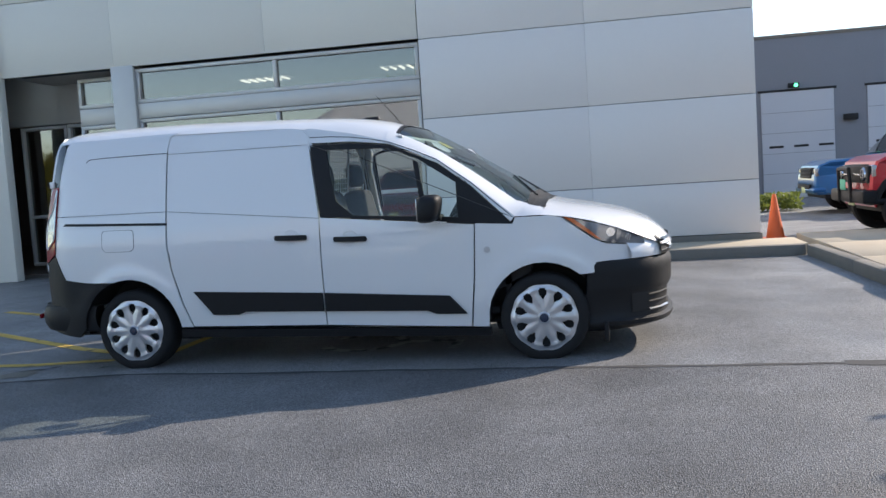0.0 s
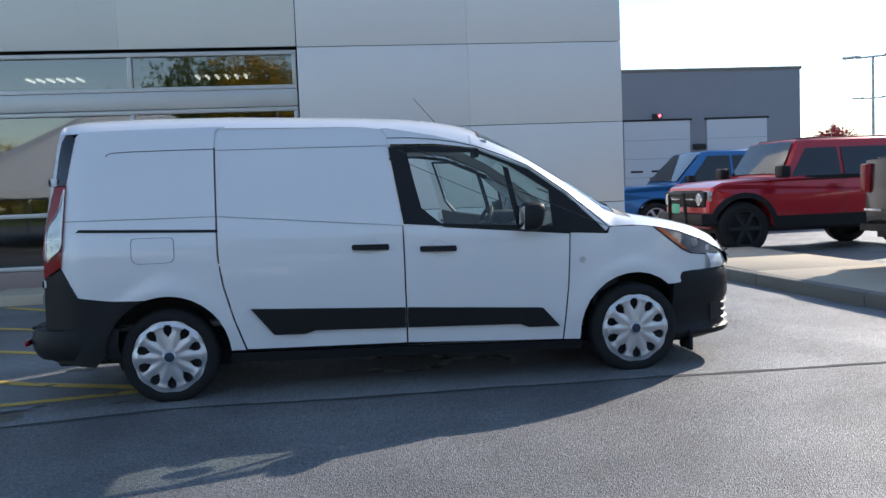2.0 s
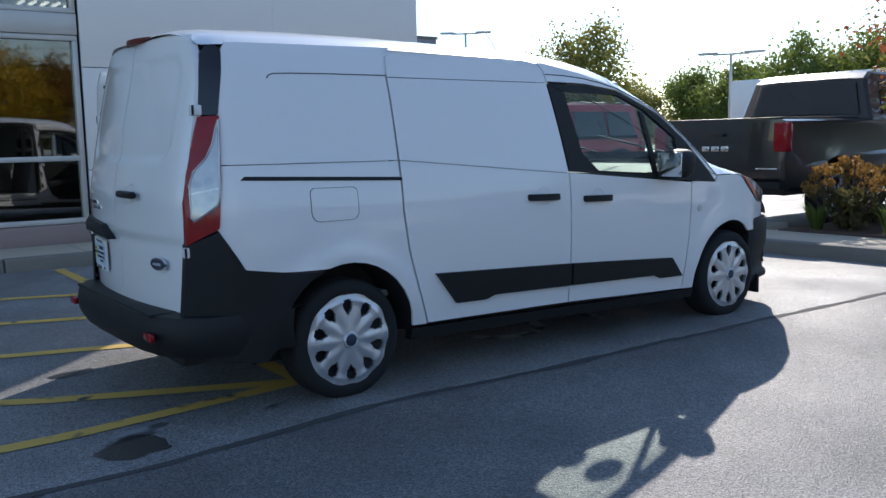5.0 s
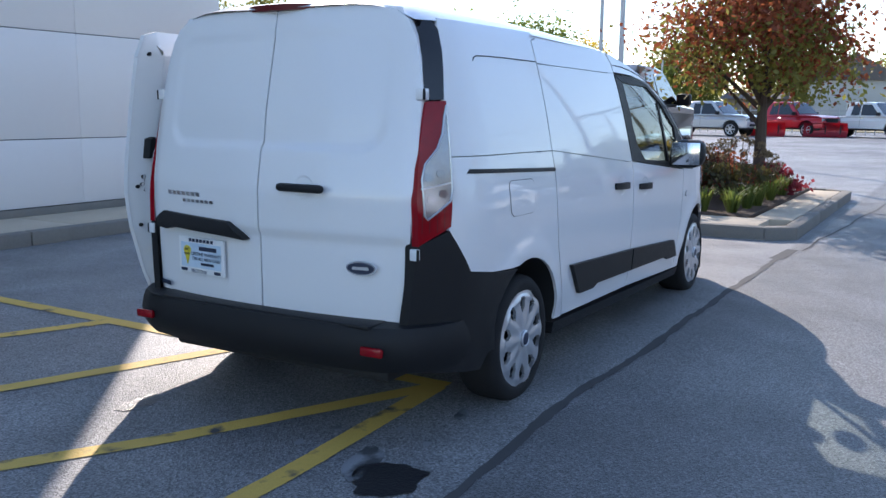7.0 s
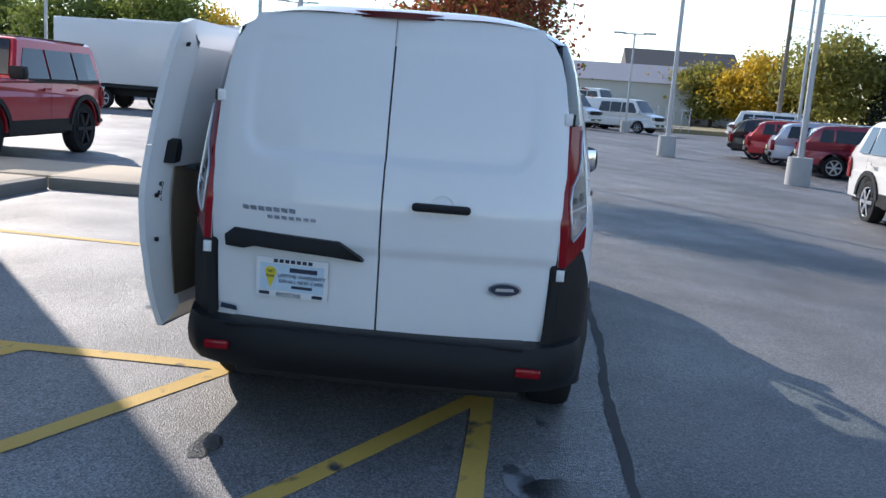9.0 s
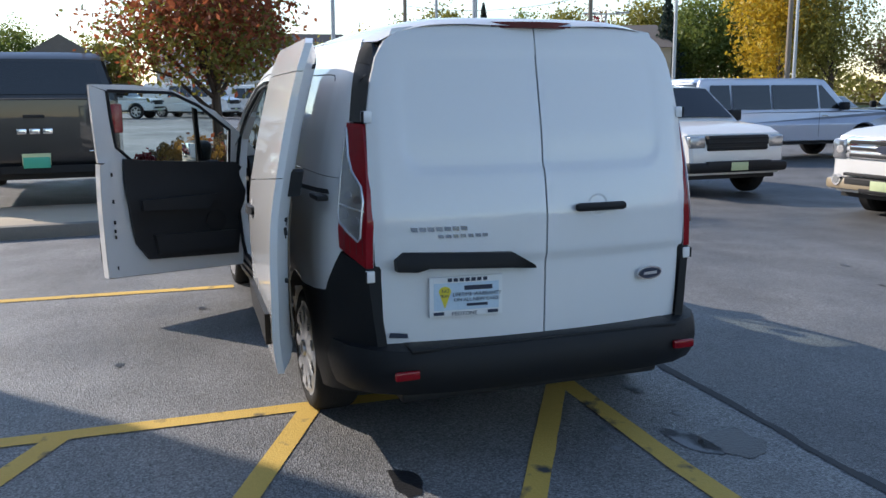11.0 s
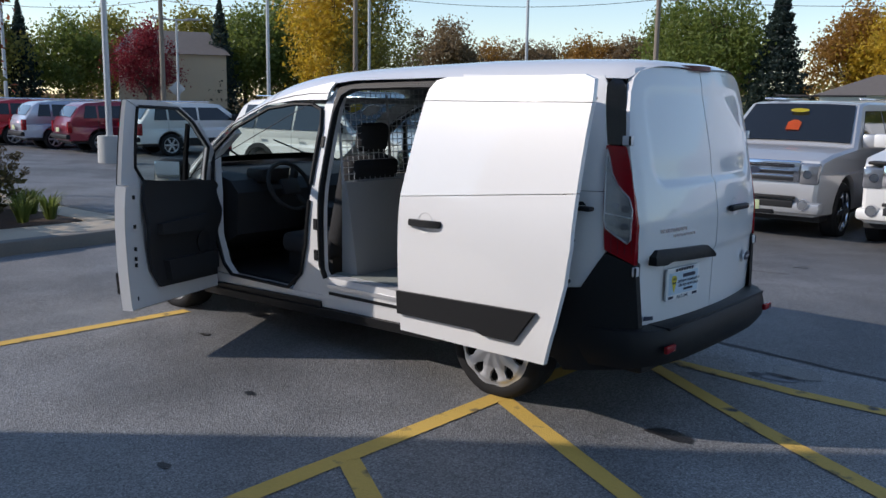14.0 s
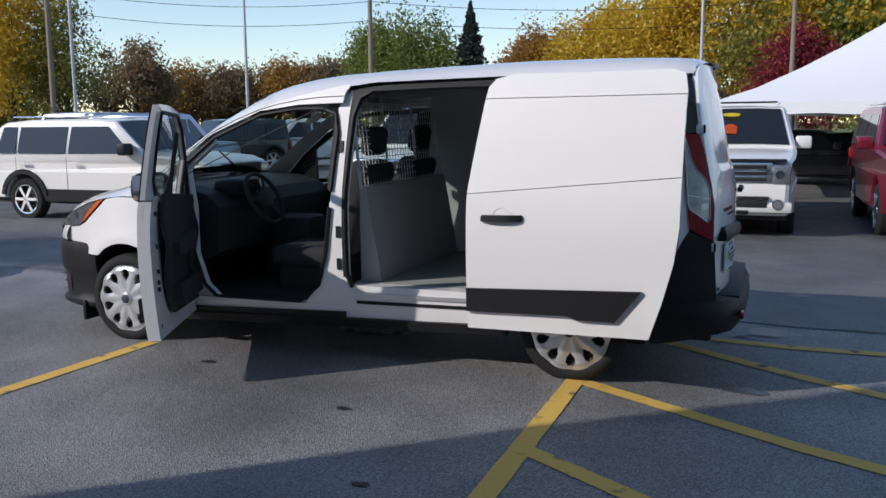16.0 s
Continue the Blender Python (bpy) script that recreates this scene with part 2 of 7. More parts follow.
def bm_join(bm, other):
    me = bpy.data.meshes.new("tmp")
    other.to_mesh(me)
    other.free()
    bm.from_mesh(me)
    bpy.data.meshes.remove(me)
    return bm


def bm_cyl(r1, r2, p0, p1, seg=16, bm=None):
    p0, p1 = Vector(p0), Vector(p1)
    d = p1 - p0
    own = bmesh.new()
    bmesh.ops.create_cone(own, cap_ends=True, segments=seg, radius1=r1, radius2=r2, depth=d.length,
                          matrix=Matrix.Translation((p0 + p1) / 2) @ d.to_track_quat("Z", "Y").to_matrix().to_4x4())
    return own if bm is None else bm_join(bm, own)


def bm_lathe(profile, seg=48, axis="Y"):
    """Turns (radius, along) pairs round an axis."""
    bm = bmesh.new()
    rings = []
    for r, a in profile:
        ring = []
        for i in range(seg):
            t = 2 * math.pi * i / seg
            c, s = r * math.cos(t), r * math.sin(t)
            ring.append(bm.verts.new((c, a, s) if axis == "Y" else (c, s, a)))
        rings.append(ring)
    for p, q in zip(rings, rings[1:]):
        for i in range(seg):
            bm.faces.new((p[i], p[(i + 1) % seg], q[(i + 1) % seg], q[i]))
    return bm


def interp(table, x):
    """Smooth reading between (x, value) pairs."""
    if x <= table[0][0]:
        return table[0][1]
    for (a, u), (b, v) in zip(table, table[1:]):
        if x <= b:
            return u + (v - u) * (x - a) / (b - a)
    return table[-1][1]


def panel(pts, place, depth=0.02, step=0.09, closed=False, rim=0.0):
    """A sheet cut to the outline pts (u, v), curved by place(u, v, w), with its edges turned in by depth."""
    bm = bmesh.new()
    bm.faces.new([bm.verts.new((u, v, 0)) for u, v in pts])
    for ax in (0, 1):
        lo, hi = min(p[ax] for p in pts), max(p[ax] for p in pts)
        k = max(1, int((hi - lo) / step))
        for i in range(1, k + 1):
            at = lo + (hi - lo) * i / (k + 1)
            co, no = [0, 0, 0], [0, 0, 0]
            co[ax], no[ax] = at, 1
            bmesh.ops.bisect_plane(bm, geom=bm.verts[:] + bm.edges[:] + bm.faces[:], plane_co=co, plane_no=no, dist=1e-5)
    bmesh.ops.triangulate(bm, faces=[f for f in bm.faces if len(f.verts) > 4])
    front = bm.faces[:]
    edges = [e for e in bm.edges if e.is_boundary]
    if depth:
        back = {}

        def twin(v):
            if v not in back:
                back[v] = bm.verts.new((v.co.x, v.co.y, depth))
            return back[v]

        for e in edges:
            a, b = e.verts
            bm.faces.new((a, b, twin(b), twin(a)))
        if closed:
            for f in front:
                try:
                    bm.faces.new([twin(v) for v in reversed(f.verts)])
                except ValueError:
                    pass
    for v in bm.verts:
        v.co = place(v.co.x, v.co.y, v.co.z)
    return bm


def clip(pts, a, b, keep):
    """The part of an outline above (keep=1) or below (keep=-1) the line a-b."""
    def side(p):
        return keep * ((b[0] - a[0]) * (p[1] - a[1]) - (b[1] - a[1]) * (p[0] - a[0]))
    out = []
    for p, q in zip(pts, pts[1:] + pts[:1]):
        sp, sq = side(p), side(q)
        if sp >= 0:
            out.append(p)
        if sp * sq < 0:
            t = sp / (sp - sq)
            out.append((p[0] + t * (q[0] - p[0]), p[1] + t * (q[1] - p[1])))
    return out


def arc(cx, cz, r, a0, a1, n=10):
    return [(cx + r * math.cos(radians(a0 + (a1 - a0) * i / n)), cz + r * math.sin(radians(a0 + (a1 - a0) * i / n))) for i in range(n + 1)]


def dense(pts, step=.08):
    """An outline with extra points along its long sides."""
    out = []
    for a, b in zip(pts, pts[1:] + pts[:1]):
        n = max(1, int(math.dist(a, b) / step))
        out += [(a[0] + (b[0] - a[0]) * i / n, a[1] + (b[1] - a[1]) * i / n) for i in range(n)]
    return out


def tube(pts, r, seg=6):
    """A round strip along a line of points."""
    bm = bmesh.new()
    rings = []
    for i, p in enumerate(pts):
        t = (pts[min(i + 1, len(pts) - 1)] - pts[max(i - 1, 0)]).normalized()
        a = t.orthogonal().normalized() if not rings else (last - t * last.dot(t)).normalized()
        last, b = a, t.cross(a)
        rings.append([bm.verts.new(p + (a * math.cos(2 * math.pi * k / seg) + b * math.sin(2 * math.pi * k / seg)) * r) for k in range(seg)])
    for p, q in zip(rings, rings[1:]):
        for k in range(seg):
            bm.faces.new((p[k], p[(k + 1) % seg], q[(k + 1) % seg], q[k]))
    return bm


def prism_xy(pts, z0, z1, bevel=0.0):
    bm = bmesh.new()
    f = bm.faces.new([bm.verts.new((x, y, z0)) for x, y in pts])
    r = bmesh.ops.extrude_face_region(bm, geom=[f])
    for v in r["geom"]:
        if isinstance(v, bmesh.types.BMVert):
            v.co.z = z1
    if bevel:
        bmesh.ops.bevel(bm, geom=[e for e in bm.edges if all(v.co.z == z1 for v in e.verts)], offset=bevel, segments=2, affect="EDGES")
    return bm


def strip(name, a, b, width, mat, z, label="", kind="structure", cat=""):
    """A painted stripe on the ground from a to b, cut into short lengths with slightly uneven edges."""
    a, b = Vector(a), Vector(b)
    d = (b - a)
    side = Vector((-d.y, d.x)).normalized() * width / 2
    k = max(2, int(d.length / 0.12))
    bm = bmesh.new()
    rows = []
    for i in range(k + 1):
        p = a + d * i / k
        j = [1 + 0.06 * (noise.noise((p.x * 9, p.y * 9, s * 5)) ) for s in (1, 2)]
        rows.append([bm.verts.new((p.x + side.x * j[0], p.y + side.y * j[0], z + gz(p.y + side.y, p.x + side.x))), bm.verts.new((p.x - side.x * j[1], p.y - side.y * j[1], z + gz(p.y - side.y, p.x - side.x)))])
    for p, q in zip(rows, rows[1:]):
        bm.faces.new((p[0], p[1], q[1], q[0]))
    return tagged(link_mesh(name, bm, mat), label or "worn yellow parking stripe painted on the asphalt", cat or "road marking", kind=kind)


def blob(name, cx, cy, rx, ry, mat, z, seed, label, turn=0.0):
    """A flat stain with an uneven outline."""
    bm = bmesh.new()
    vs = []
    for i in range(36):
        t = 2 * math.pi * i / 36
        k = 1 + 0.35 * noise.noise((math.cos(t) * 1.6 + seed, math.sin(t) * 1.6, seed)) + 0.15 * noise.noise((math.cos(t) * 5 + seed, math.sin(t) * 5, 3))
        x, y = rx * k * math.cos(t), ry * k * math.sin(t)
        vs.append(bm.verts.new((cx + x * math.cos(turn) - y * math.sin(turn), cy + x * math.sin(turn) + y * math.cos(turn), z + gz(cy + x * math.sin(turn) + y * math.cos(turn), cx + x * math.cos(turn) - y * math.sin(turn)))))
    bm.faces.new(vs)
    return tagged(link_mesh(name, bm, mat), label, "stain", kind="structure")


# ---- ground ----
def gz(y, x=2.0):
    """The lot falls gently away from the building, and a little more behind the painted bay."""
    def ramp(a):
        return max(0.0, min(1.0, a))
    return -0.033 * min(9.0, max(0.0, -1.2 - y)) - 0.045 * ramp(-x / 1.2) * ramp(5 - y) * ramp((y + 6) / 2)


bm = bmesh.new()
GY_ROWS = [-420, -60, -10.2, -7, -6, -4, -1.2, 4, 5, 10, 60, 420]
GX_COLS = [-420, -60, -6, -1.2, 0, 6, 60, 420]
grid = [[bm.verts.new((x, y, gz(y, x))) for y in GY_ROWS] for x in GX_COLS]
for i in range(len(GX_COLS) - 1):
    for j in range(len(GY_ROWS) - 1):
        bm.faces.new((grid[i][j], grid[i + 1][j], grid[i + 1][j + 1], grid[i][j + 1]))
tagged(link_mesh("ground", bm, M_ASPHALT), "dark grey weathered asphalt of a car lot", "asphalt", kind="structure")

# painted bay with hatching behind the van
for a, b in (((-0.05, -0.50), (0.02, 5.1)), ((-0.08, -0.46), (-7.5, -0.45)), ((-0.10, -0.44), (-3.9, 1.84)), ((-0.03, 0.86), (-4.0, 2.90)),
             ((-0.03, 2.00), (-4.0, 4.36)), ((0.0, 3.20), (-3.0, 5.1)), ((2.86, 0.9), (3.12, 5.1))):
    strip("parking_stripe", a, b, 0.105, M_YELLOW, 0.004 + 0.001 * random.random())
def sealed_crack(pts, width, seed):
    """A sealed crack with wandering, ragged edges."""
    bm = bmesh.new()
    prev = None
    for (x0, y0), (x1, y1) in zip(pts, pts[1:]):
        k = max(2, int(abs(x1 - x0) / .05))
        for i in range(k + 1):
            f = i / k
            x, y = x0 + (x1 - x0) * f, y0 + (y1 - y0) * f
            y += .035 * noise.noise((x * 1.3, seed, 0)) + .012 * noise.noise((x * 6, seed, 5))
            w = width * (.75 + .9 * abs(noise.noise((x * 2.1, seed, 9))) + .25 * noise.noise((x * 15, seed, 2)))
            row = [bm.verts.new((x, y - w / 2, gz(y - w / 2, x) + .003)), bm.verts.new((x, y + w / 2 * (1 + .3 * noise.noise((x * 11, seed, 7))), gz(y + w / 2, x) + .003))]
            if prev:
                bm.faces.new((prev[0], row[0], row[1], prev[1]))
            prev = row
    tagged(link_mesh("pavement_crack", bm, M_TAR), "dark sealed crack across the asphalt", "crack", kind="structure")


sealed_crack([(-6.5, -1.02), (4.9, -1.18)], .05, 1.3)
sealed_crack([(4.9, -1.18), (5.6, -1.22)], .13, 4.1)
sealed_crack([(5.6, -1.3), (12.5, -1.75)], .03, 7.7)
sealed_crack([(2.33, 2.31), (2.34, 2.05), (2.4, 1.87), (2.42, 1.59), (2.43, 1.47), (2.47, 0.99)], .012, 12.3)
sealed_crack([(0.23, -4.41), (0.65, -4.32), (0.97, -4.19), (1.4, -4.19)], .05, 15.1)
for i, (x, y, rx, ry) in enumerate(((-1.05, -0.82, .16, .13), (-0.95, 0.67, .13, .06), (1.0, 1.75, .045, .025), (0.5, 2.6, .04, .025), (-1.3, -2.6, .1, .06), (2.2, -4.6, .06, .04), (0.3, -5.0, .08, .05), (2.2, 1.2, .05, .025))):
    blob("oil_stain", x, y, rx, ry, M_STAIN, 0.0035, i * 3.1, "dark oil stain soaked into asphalt")
for i, (x, y, rx, ry) in enumerate(((-1.0, -0.66, .17, .06), (-0.35, -0.75, .07, .03), (-0.62, -0.60, .03, .02), (-0.70, -0.78, .04, .02), (-0.75, -0.35, .03, .02), (-0.95, -0.30, .03, .02))):
    blob("chalk_mark", x, y, rx, ry, M_CHALK, 0.0035, 20 + i * 2.3, "pale dried residue on asphalt", 0.3)

# faded access symbol under the van
bm = bmesh.new()
cx, cy = 1.55, -0.1
ring = []
for i in range(28):
    t = radians(-150 + 300 * i / 27)
    ring.append([bm.verts.new((cx + r * math.cos(t), cy + r * math.sin(t), 0.004)) for r in (0.27, 0.36)])
for p, q in zip(ring, ring[1:]):
    bm.faces.new((p[0], p[1], q[1], q[0]))
bm_box(1.82, 2.35, -0.15, -0.05, 0.003, 0.0042, bm=bm)
bm_box(2.28, 2.36, -0.4, -0.05, 0.003, 0.0041, bm=bm)
tagged(link_mesh("painted_symbol", bm, M_WHITELINE), "faded white painted symbol on the asphalt under the van", "road marking", kind="structure")

# raised pavement and planted island
KZ = 0.14


def kerb_run(pts, name="kerb"):
    """Kerb stones of about two metres end to end along a line."""
    top = thing(name, "dark weathered concrete kerb along the pavement edge", "kerb", kind="structure")
    for (x0, y0), (x1, y1) in zip(pts, pts[1:]):
        d = Vector((x1 - x0, y1 - y0))
        k = max(1, round(d.length / 1.9))
        for i in range(k):
            L = d.length / k
            b = bm_box(0.004, L - 0.004, -0.0, 0.15, -0.1, KZ, 0.02)
            b.transform(Matrix.Translation((x0 + d.x * i / k, y0 + d.y * i / k, 0)) @ Matrix.Rotation(math.atan2(d.y, d.x), 4, "Z"))
            part("kerb_stone", b, M_KERB, top)
    return top


kerb_run([(-2.6, 5.22), (5.93, 5.16)], "kerb_wall")
kerb_run([(5.93, 5.16), (6.12, -0.85), (6.35, -1.15), (11.6, -1.15), (11.9, -0.8), (11.9, 1.35)], "kerb_island")
walkway = thing("pavement", "pale concrete pavement slabs beside the building", "pavement", kind="structure")


def slab(x0, x1, y0, y1, z=KZ - 0.005):
    part("slab", bm_box(x0 + 0.006, x1 - 0.006, y0 + 0.006, y1 - 0.006, -0.08, z, 0.012), M_CONCRETE, walkway)


for i in range(5):
    slab(-3.4 + i * 1.9, -1.5 + i * 1.9 if i < 4 else 6.0, 5.34, 6.36)
for y0, y1 in ((5.3, 7.1), (3.5, 5.3), (1.7, 3.5)):
    slab(6.16, 7.9, y0, y1)
slab(6.2, 7.0, -0.75, 1.7)
for i, x in enumerate((7.9, 9.7, 11.5)):
    slab(x if i else 7.0, x + 1.8, -1.0, -0.55) if i < 2 else None
tagged(link_mesh("mulch_bed", bm_box(7.0, 11.75, -0.5, 1.3, -0.05, 0.15, 0.03), M_MULCH), "dark bark mulch in a planted traffic island", "mulch", kind="structure")
tagged(link_mesh("verge", bm_box(66, 400, -260, 60, -0.4, 0.05), M_DRYGRASS), "far verge of yellowed autumn grass", "grass", kind="structure")
tagged(link_mesh("lawn", bm_box(-200, 400, -330, -56, -0.5, -0.22), M_GRASS), "far green lawn beyond the road", "grass", kind="structure")

# ---- building ----
WY = 6.40
BH = 7.0


def wall_panel(parent, x0, x1, z0, z1, y, mat):
    part("wall_panel", bm_box(x0 + 0.001, x1 - 0.001, y, y + 0.05, z0 + 0.005, z1 - 0.005, 0.003), mat, parent)


wall_east = thing("wall_north", "smooth light grey metal-panel wall of a showroom", "wall", kind="structure")
part("backing", bm_box(0.74, 5.50, WY + 0.04, WY + 0.35, 0.0, BH), M_JOINT, wall_east)
zs = [0.22, 0.986, 2.194, 3.39, 4.59, 5.79, BH]
for z0, z1 in zip(zs, zs[1:]):
    for x0, x1 in ((0.74, 3.22), (3.22, 5.56)):
        wall_panel(wall_east, x0, x1, z0, z1, WY, M_PANEL)
tagged(link_mesh("plinth", bm_box(0.74, 5.58, WY - 0.02, WY + 0.3, 0.0, 0.215, 0.01), M_KERB), "dark concrete plinth under the panel wall", "plinth", kind="structure")
side = thing("wall_east", "light grey metal-panel end wall of a showroom", "wall", kind="structure")
part("backing", bm_box(5.50, 5.53, WY + 0.06, 19.0, 0.0, BH), M_JOINT, side)
for z0, z1 in zip(zs, zs[1:]):
    for k in range(5):
        part("wall_panel", bm_box(5.53, 5.56, WY + 0.06 + k * 2.5, WY + 2.54 + k * 2.5, z0 + 0.007, z1 - 0.007, 0.005), M_PANEL, side)
fascia = thing("wall_fascia", "cream-white metal fascia panels over the shop windows", "wall", kind="structure")
part("backing", bm_box(-6.2, 0.73, WY + 0.04, WY + 0.35, 3.42, BH), M_JOINT, fascia)
for z0, z1 in ((3.40, 4.60), (4.60, 5.80), (5.80, BH)):
    for x0, x1 in ((-1.72, 0.73), (-4.33, -1.72), (-6.9, -4.33)):
        wall_panel(fascia, x0, x1, z0, z1, WY, M_FASCIA)
tagged(link_mesh("roof", bm_box(-14, 5.54, WY + 0.36, 19, BH - 0.3, BH - 0.05), M_KERB), "flat roof of the showroom", "roof", kind="structure")

# shop windows
GY = WY + 0.10


def shop_window(name, x0, x1, z0, z1, bars_x=(), bars_z=(), y=GY):
    w = thing(name, "large shop window in brushed aluminium frames with dark glass", "window", kind="structure")
    f = 0.06
    for a, b, c, d in ((x0, x1, z0, z0 + f), (x0, x1, z1 - f, z1), (x0, x0 + f, z0 + f, z1 - f), (x1 - f, x1, z0 + f, z1 - f)):
        part("window_frame", bm_box(a, b, y - 0.05, y + 0.09, c, d, 0.006), M_FRAME, w)
    xs = [x0 + f] + sorted(bars_x) + [x1 - f]
    zz = [z0 + f] + sorted(bars_z) + [z1 - f]
    for bx in bars_x:
        part("mullion", bm_box(bx - 0.03, bx + 0.03, y - 0.045, y + 0.085, z0 + f, z1 - f, 0.005), M_FRAME, w)
    for bz in bars_z:
        part("transom", bm_box(x0 + f, x1 - f, y - 0.042, y + 0.08, bz - 0.03, bz + 0.03, 0.005), M_FRAME, w)
    for a, b in zip(xs, xs[1:]):
        for c, d in zip(zz, zz[1:]):
            g = part("pane", bm_box(a, b, y + 0.01, y + 0.022, c, d), M_SHOPGLASS, w, smooth=False)
            g.visible_shadow = False
    return w


shop_window("window_1", -3.98, 0.72, 2.81, 3.36, (-1.60,))
tagged(link_mesh("window_band", bm_box(-3.98, 0.72, WY + 0.03, WY + 0.25, 2.56, 2.805, 0.01), M_FRAME), "brushed aluminium band between shop windows", "trim", kind="structure")
shop_window("window_2", -3.98, 0.72, 0.36, 2.555, (-1.60,), (1.13,))
tagged(link_mesh("window_base", bm_box(-3.98, 0.72, WY + 0.02, WY + 0.3, 0.0, 0.355, 0.01), material("stone_base", (0.30, 0.22, 0.20), 0.7, vary=0.1)), "low reddish stone base under the shop windows", "base", kind="structure")
tagged(link_mesh("column", bm_box(-4.38, -3.985, WY - 0.02, WY + 0.42, 0.0, 3.42, 0.01), M_FRAME), "square aluminium-clad column beside shop window", "column", kind="structure")
shop_window("window_3", -5.3, -4.39, 2.84, 3.34, y=WY + 0.5)
shop_window("window_4", -5.3, -4.39, 0.2, 2.55, y=WY + 0.5)
tagged(link_mesh("window_band", bm_box(-5.3, -4.39, WY + 0.45, WY + 0.7, 2.555, 2.835, 0.01), M_FRAME), "brushed aluminium band between entrance windows", "trim", kind="structure")
# entrance recess
tagged(link_mesh("wall_recess", bm_box(-7.6, -5.32, WY + 1.45, WY + 1.6, 2.72, 3.75, 0.01), M_FRAME), "brushed metal panel over the recessed entrance", "wall", kind="structure")
shop_window("door_1", -7.2, -6.25, 0.14, 2.7, (), (1.05,), y=WY + 1.5)
shop_window("door_2", -6.2, -5.32, 0.14, 2.7, (), (1.05,), y=WY + 1.45)
tagged(link_mesh("pillar", bm_box(-7.6, -6.40, WY - 0.1, WY + 0.1, 0.0, BH, 0.02), M_FASCIA), "tall cream panel-clad pillar at the entrance", "pillar", kind="structure")
tagged(link_mesh("soffit", bm_box(-6.4, -4.4, WY + 0.36, WY + 1.44, 3.42, 3.5), M_FRAME), "metal soffit over the recessed entrance", "soffit", kind="structure")
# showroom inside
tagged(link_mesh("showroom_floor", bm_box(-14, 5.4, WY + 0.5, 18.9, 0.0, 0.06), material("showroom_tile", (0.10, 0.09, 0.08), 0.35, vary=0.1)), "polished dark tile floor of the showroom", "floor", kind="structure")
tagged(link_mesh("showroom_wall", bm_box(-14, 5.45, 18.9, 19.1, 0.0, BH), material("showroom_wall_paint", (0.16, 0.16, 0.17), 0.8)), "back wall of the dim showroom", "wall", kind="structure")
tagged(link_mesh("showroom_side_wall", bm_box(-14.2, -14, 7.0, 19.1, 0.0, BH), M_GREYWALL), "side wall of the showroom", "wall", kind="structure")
tagged(link_mesh("showroom_front_wall", bm_box(-14, -7.62, WY + 0.4, WY + 0.6, 0.0, BH), M_FASCIA), "cream front wall beyond the entrance", "wall", kind="structure")
tagged(link_mesh("showroom_ceiling", bm_box(-13.9, 5.4, WY + 0.5, 18.9, 3.9, 3.95), material("ceiling_tile", (0.45, 0.45, 0.46), 0.9)), "white tile ceiling of the showroom", "ceiling", kind="structure")
M_TUBE = bpy.data.materials.new("light_tube")
M_TUBE.use_nodes = True
M_TUBE.node_tree.nodes["Principled BSDF"].inputs["Emission Color"].default_value = (1, 0.97, 0.9, 1)
M_TUBE.node_tree.nodes["Principled BSDF"].inputs["Emission Strength"].default_value = 1.6
for x, y in ((-1.0, 9.0), (-4.4, 9.0), (2.0, 9.0), (-1.0, 13.0), (2.0, 13.0), (-4.4, 13.0)):
    lamp = thing("ceiling_light", "lit fluorescent ceiling light behind the shop window", "light", pose(x, y, 3.88), "showroom lights")
    part("housing", bm_box(-0.62, 0.62, -0.32, 0.32, 0.0, 0.015), M_FRAME, lamp)
    for k in range(6):
        part("tube", bm_cyl(0.025, 0.025, (-0.5 + k * 0.2, -0.26, -0.02), (-0.5 + k * 0.2, 0.26, -0.02), 8), M_TUBE, lamp)

# grey service building with roll-up doors
GYB = 22.0
gb = thing("service_building", "low grey painted service building with white roll-up doors", "building", kind="structure")
part("wall", bm_box(7.0, 17.35, GYB, GYB + 14, 0.0, 4.9), M_GREYWALL, gb)
part("parapet", bm_box(6.95, 17.4, GYB - 0.04, GYB + 14.05, 4.88, 4.98, 0.01), M_KERB, gb)
for x0, x1 in ((8.0, 10.1), (11.05, 13.35), (13.95, 16.1)):
    d = part("garage_door", bm_box(x0, x1, GYB - 0.05, GYB + 0.02, 0.02, 3.25), M_DOORWHITE, gb, "white sectional roll-up door")
    for k in range(1, 5):
        part("seam", bm_box(x0, x1, GYB - 0.056, GYB - 0.05, 3.25 - k * 0.62 - 0.012, 3.25 - k * 0.62), M_GREYWALL, d)
    for k in range(3):
        part("door_window", bm_box(x0 + 0.2 + k * 0.72, x0 + 0.62 + k * 0.72, GYB - 0.058, GYB - 0.05, 1.55, 1.62), M_DARK, d)
    part("door_frame", bm_box(x0 - 0.08, x1 + 0.08, GYB - 0.06, GYB - 0.04, 3.25, 3.32), M_DARK, d)
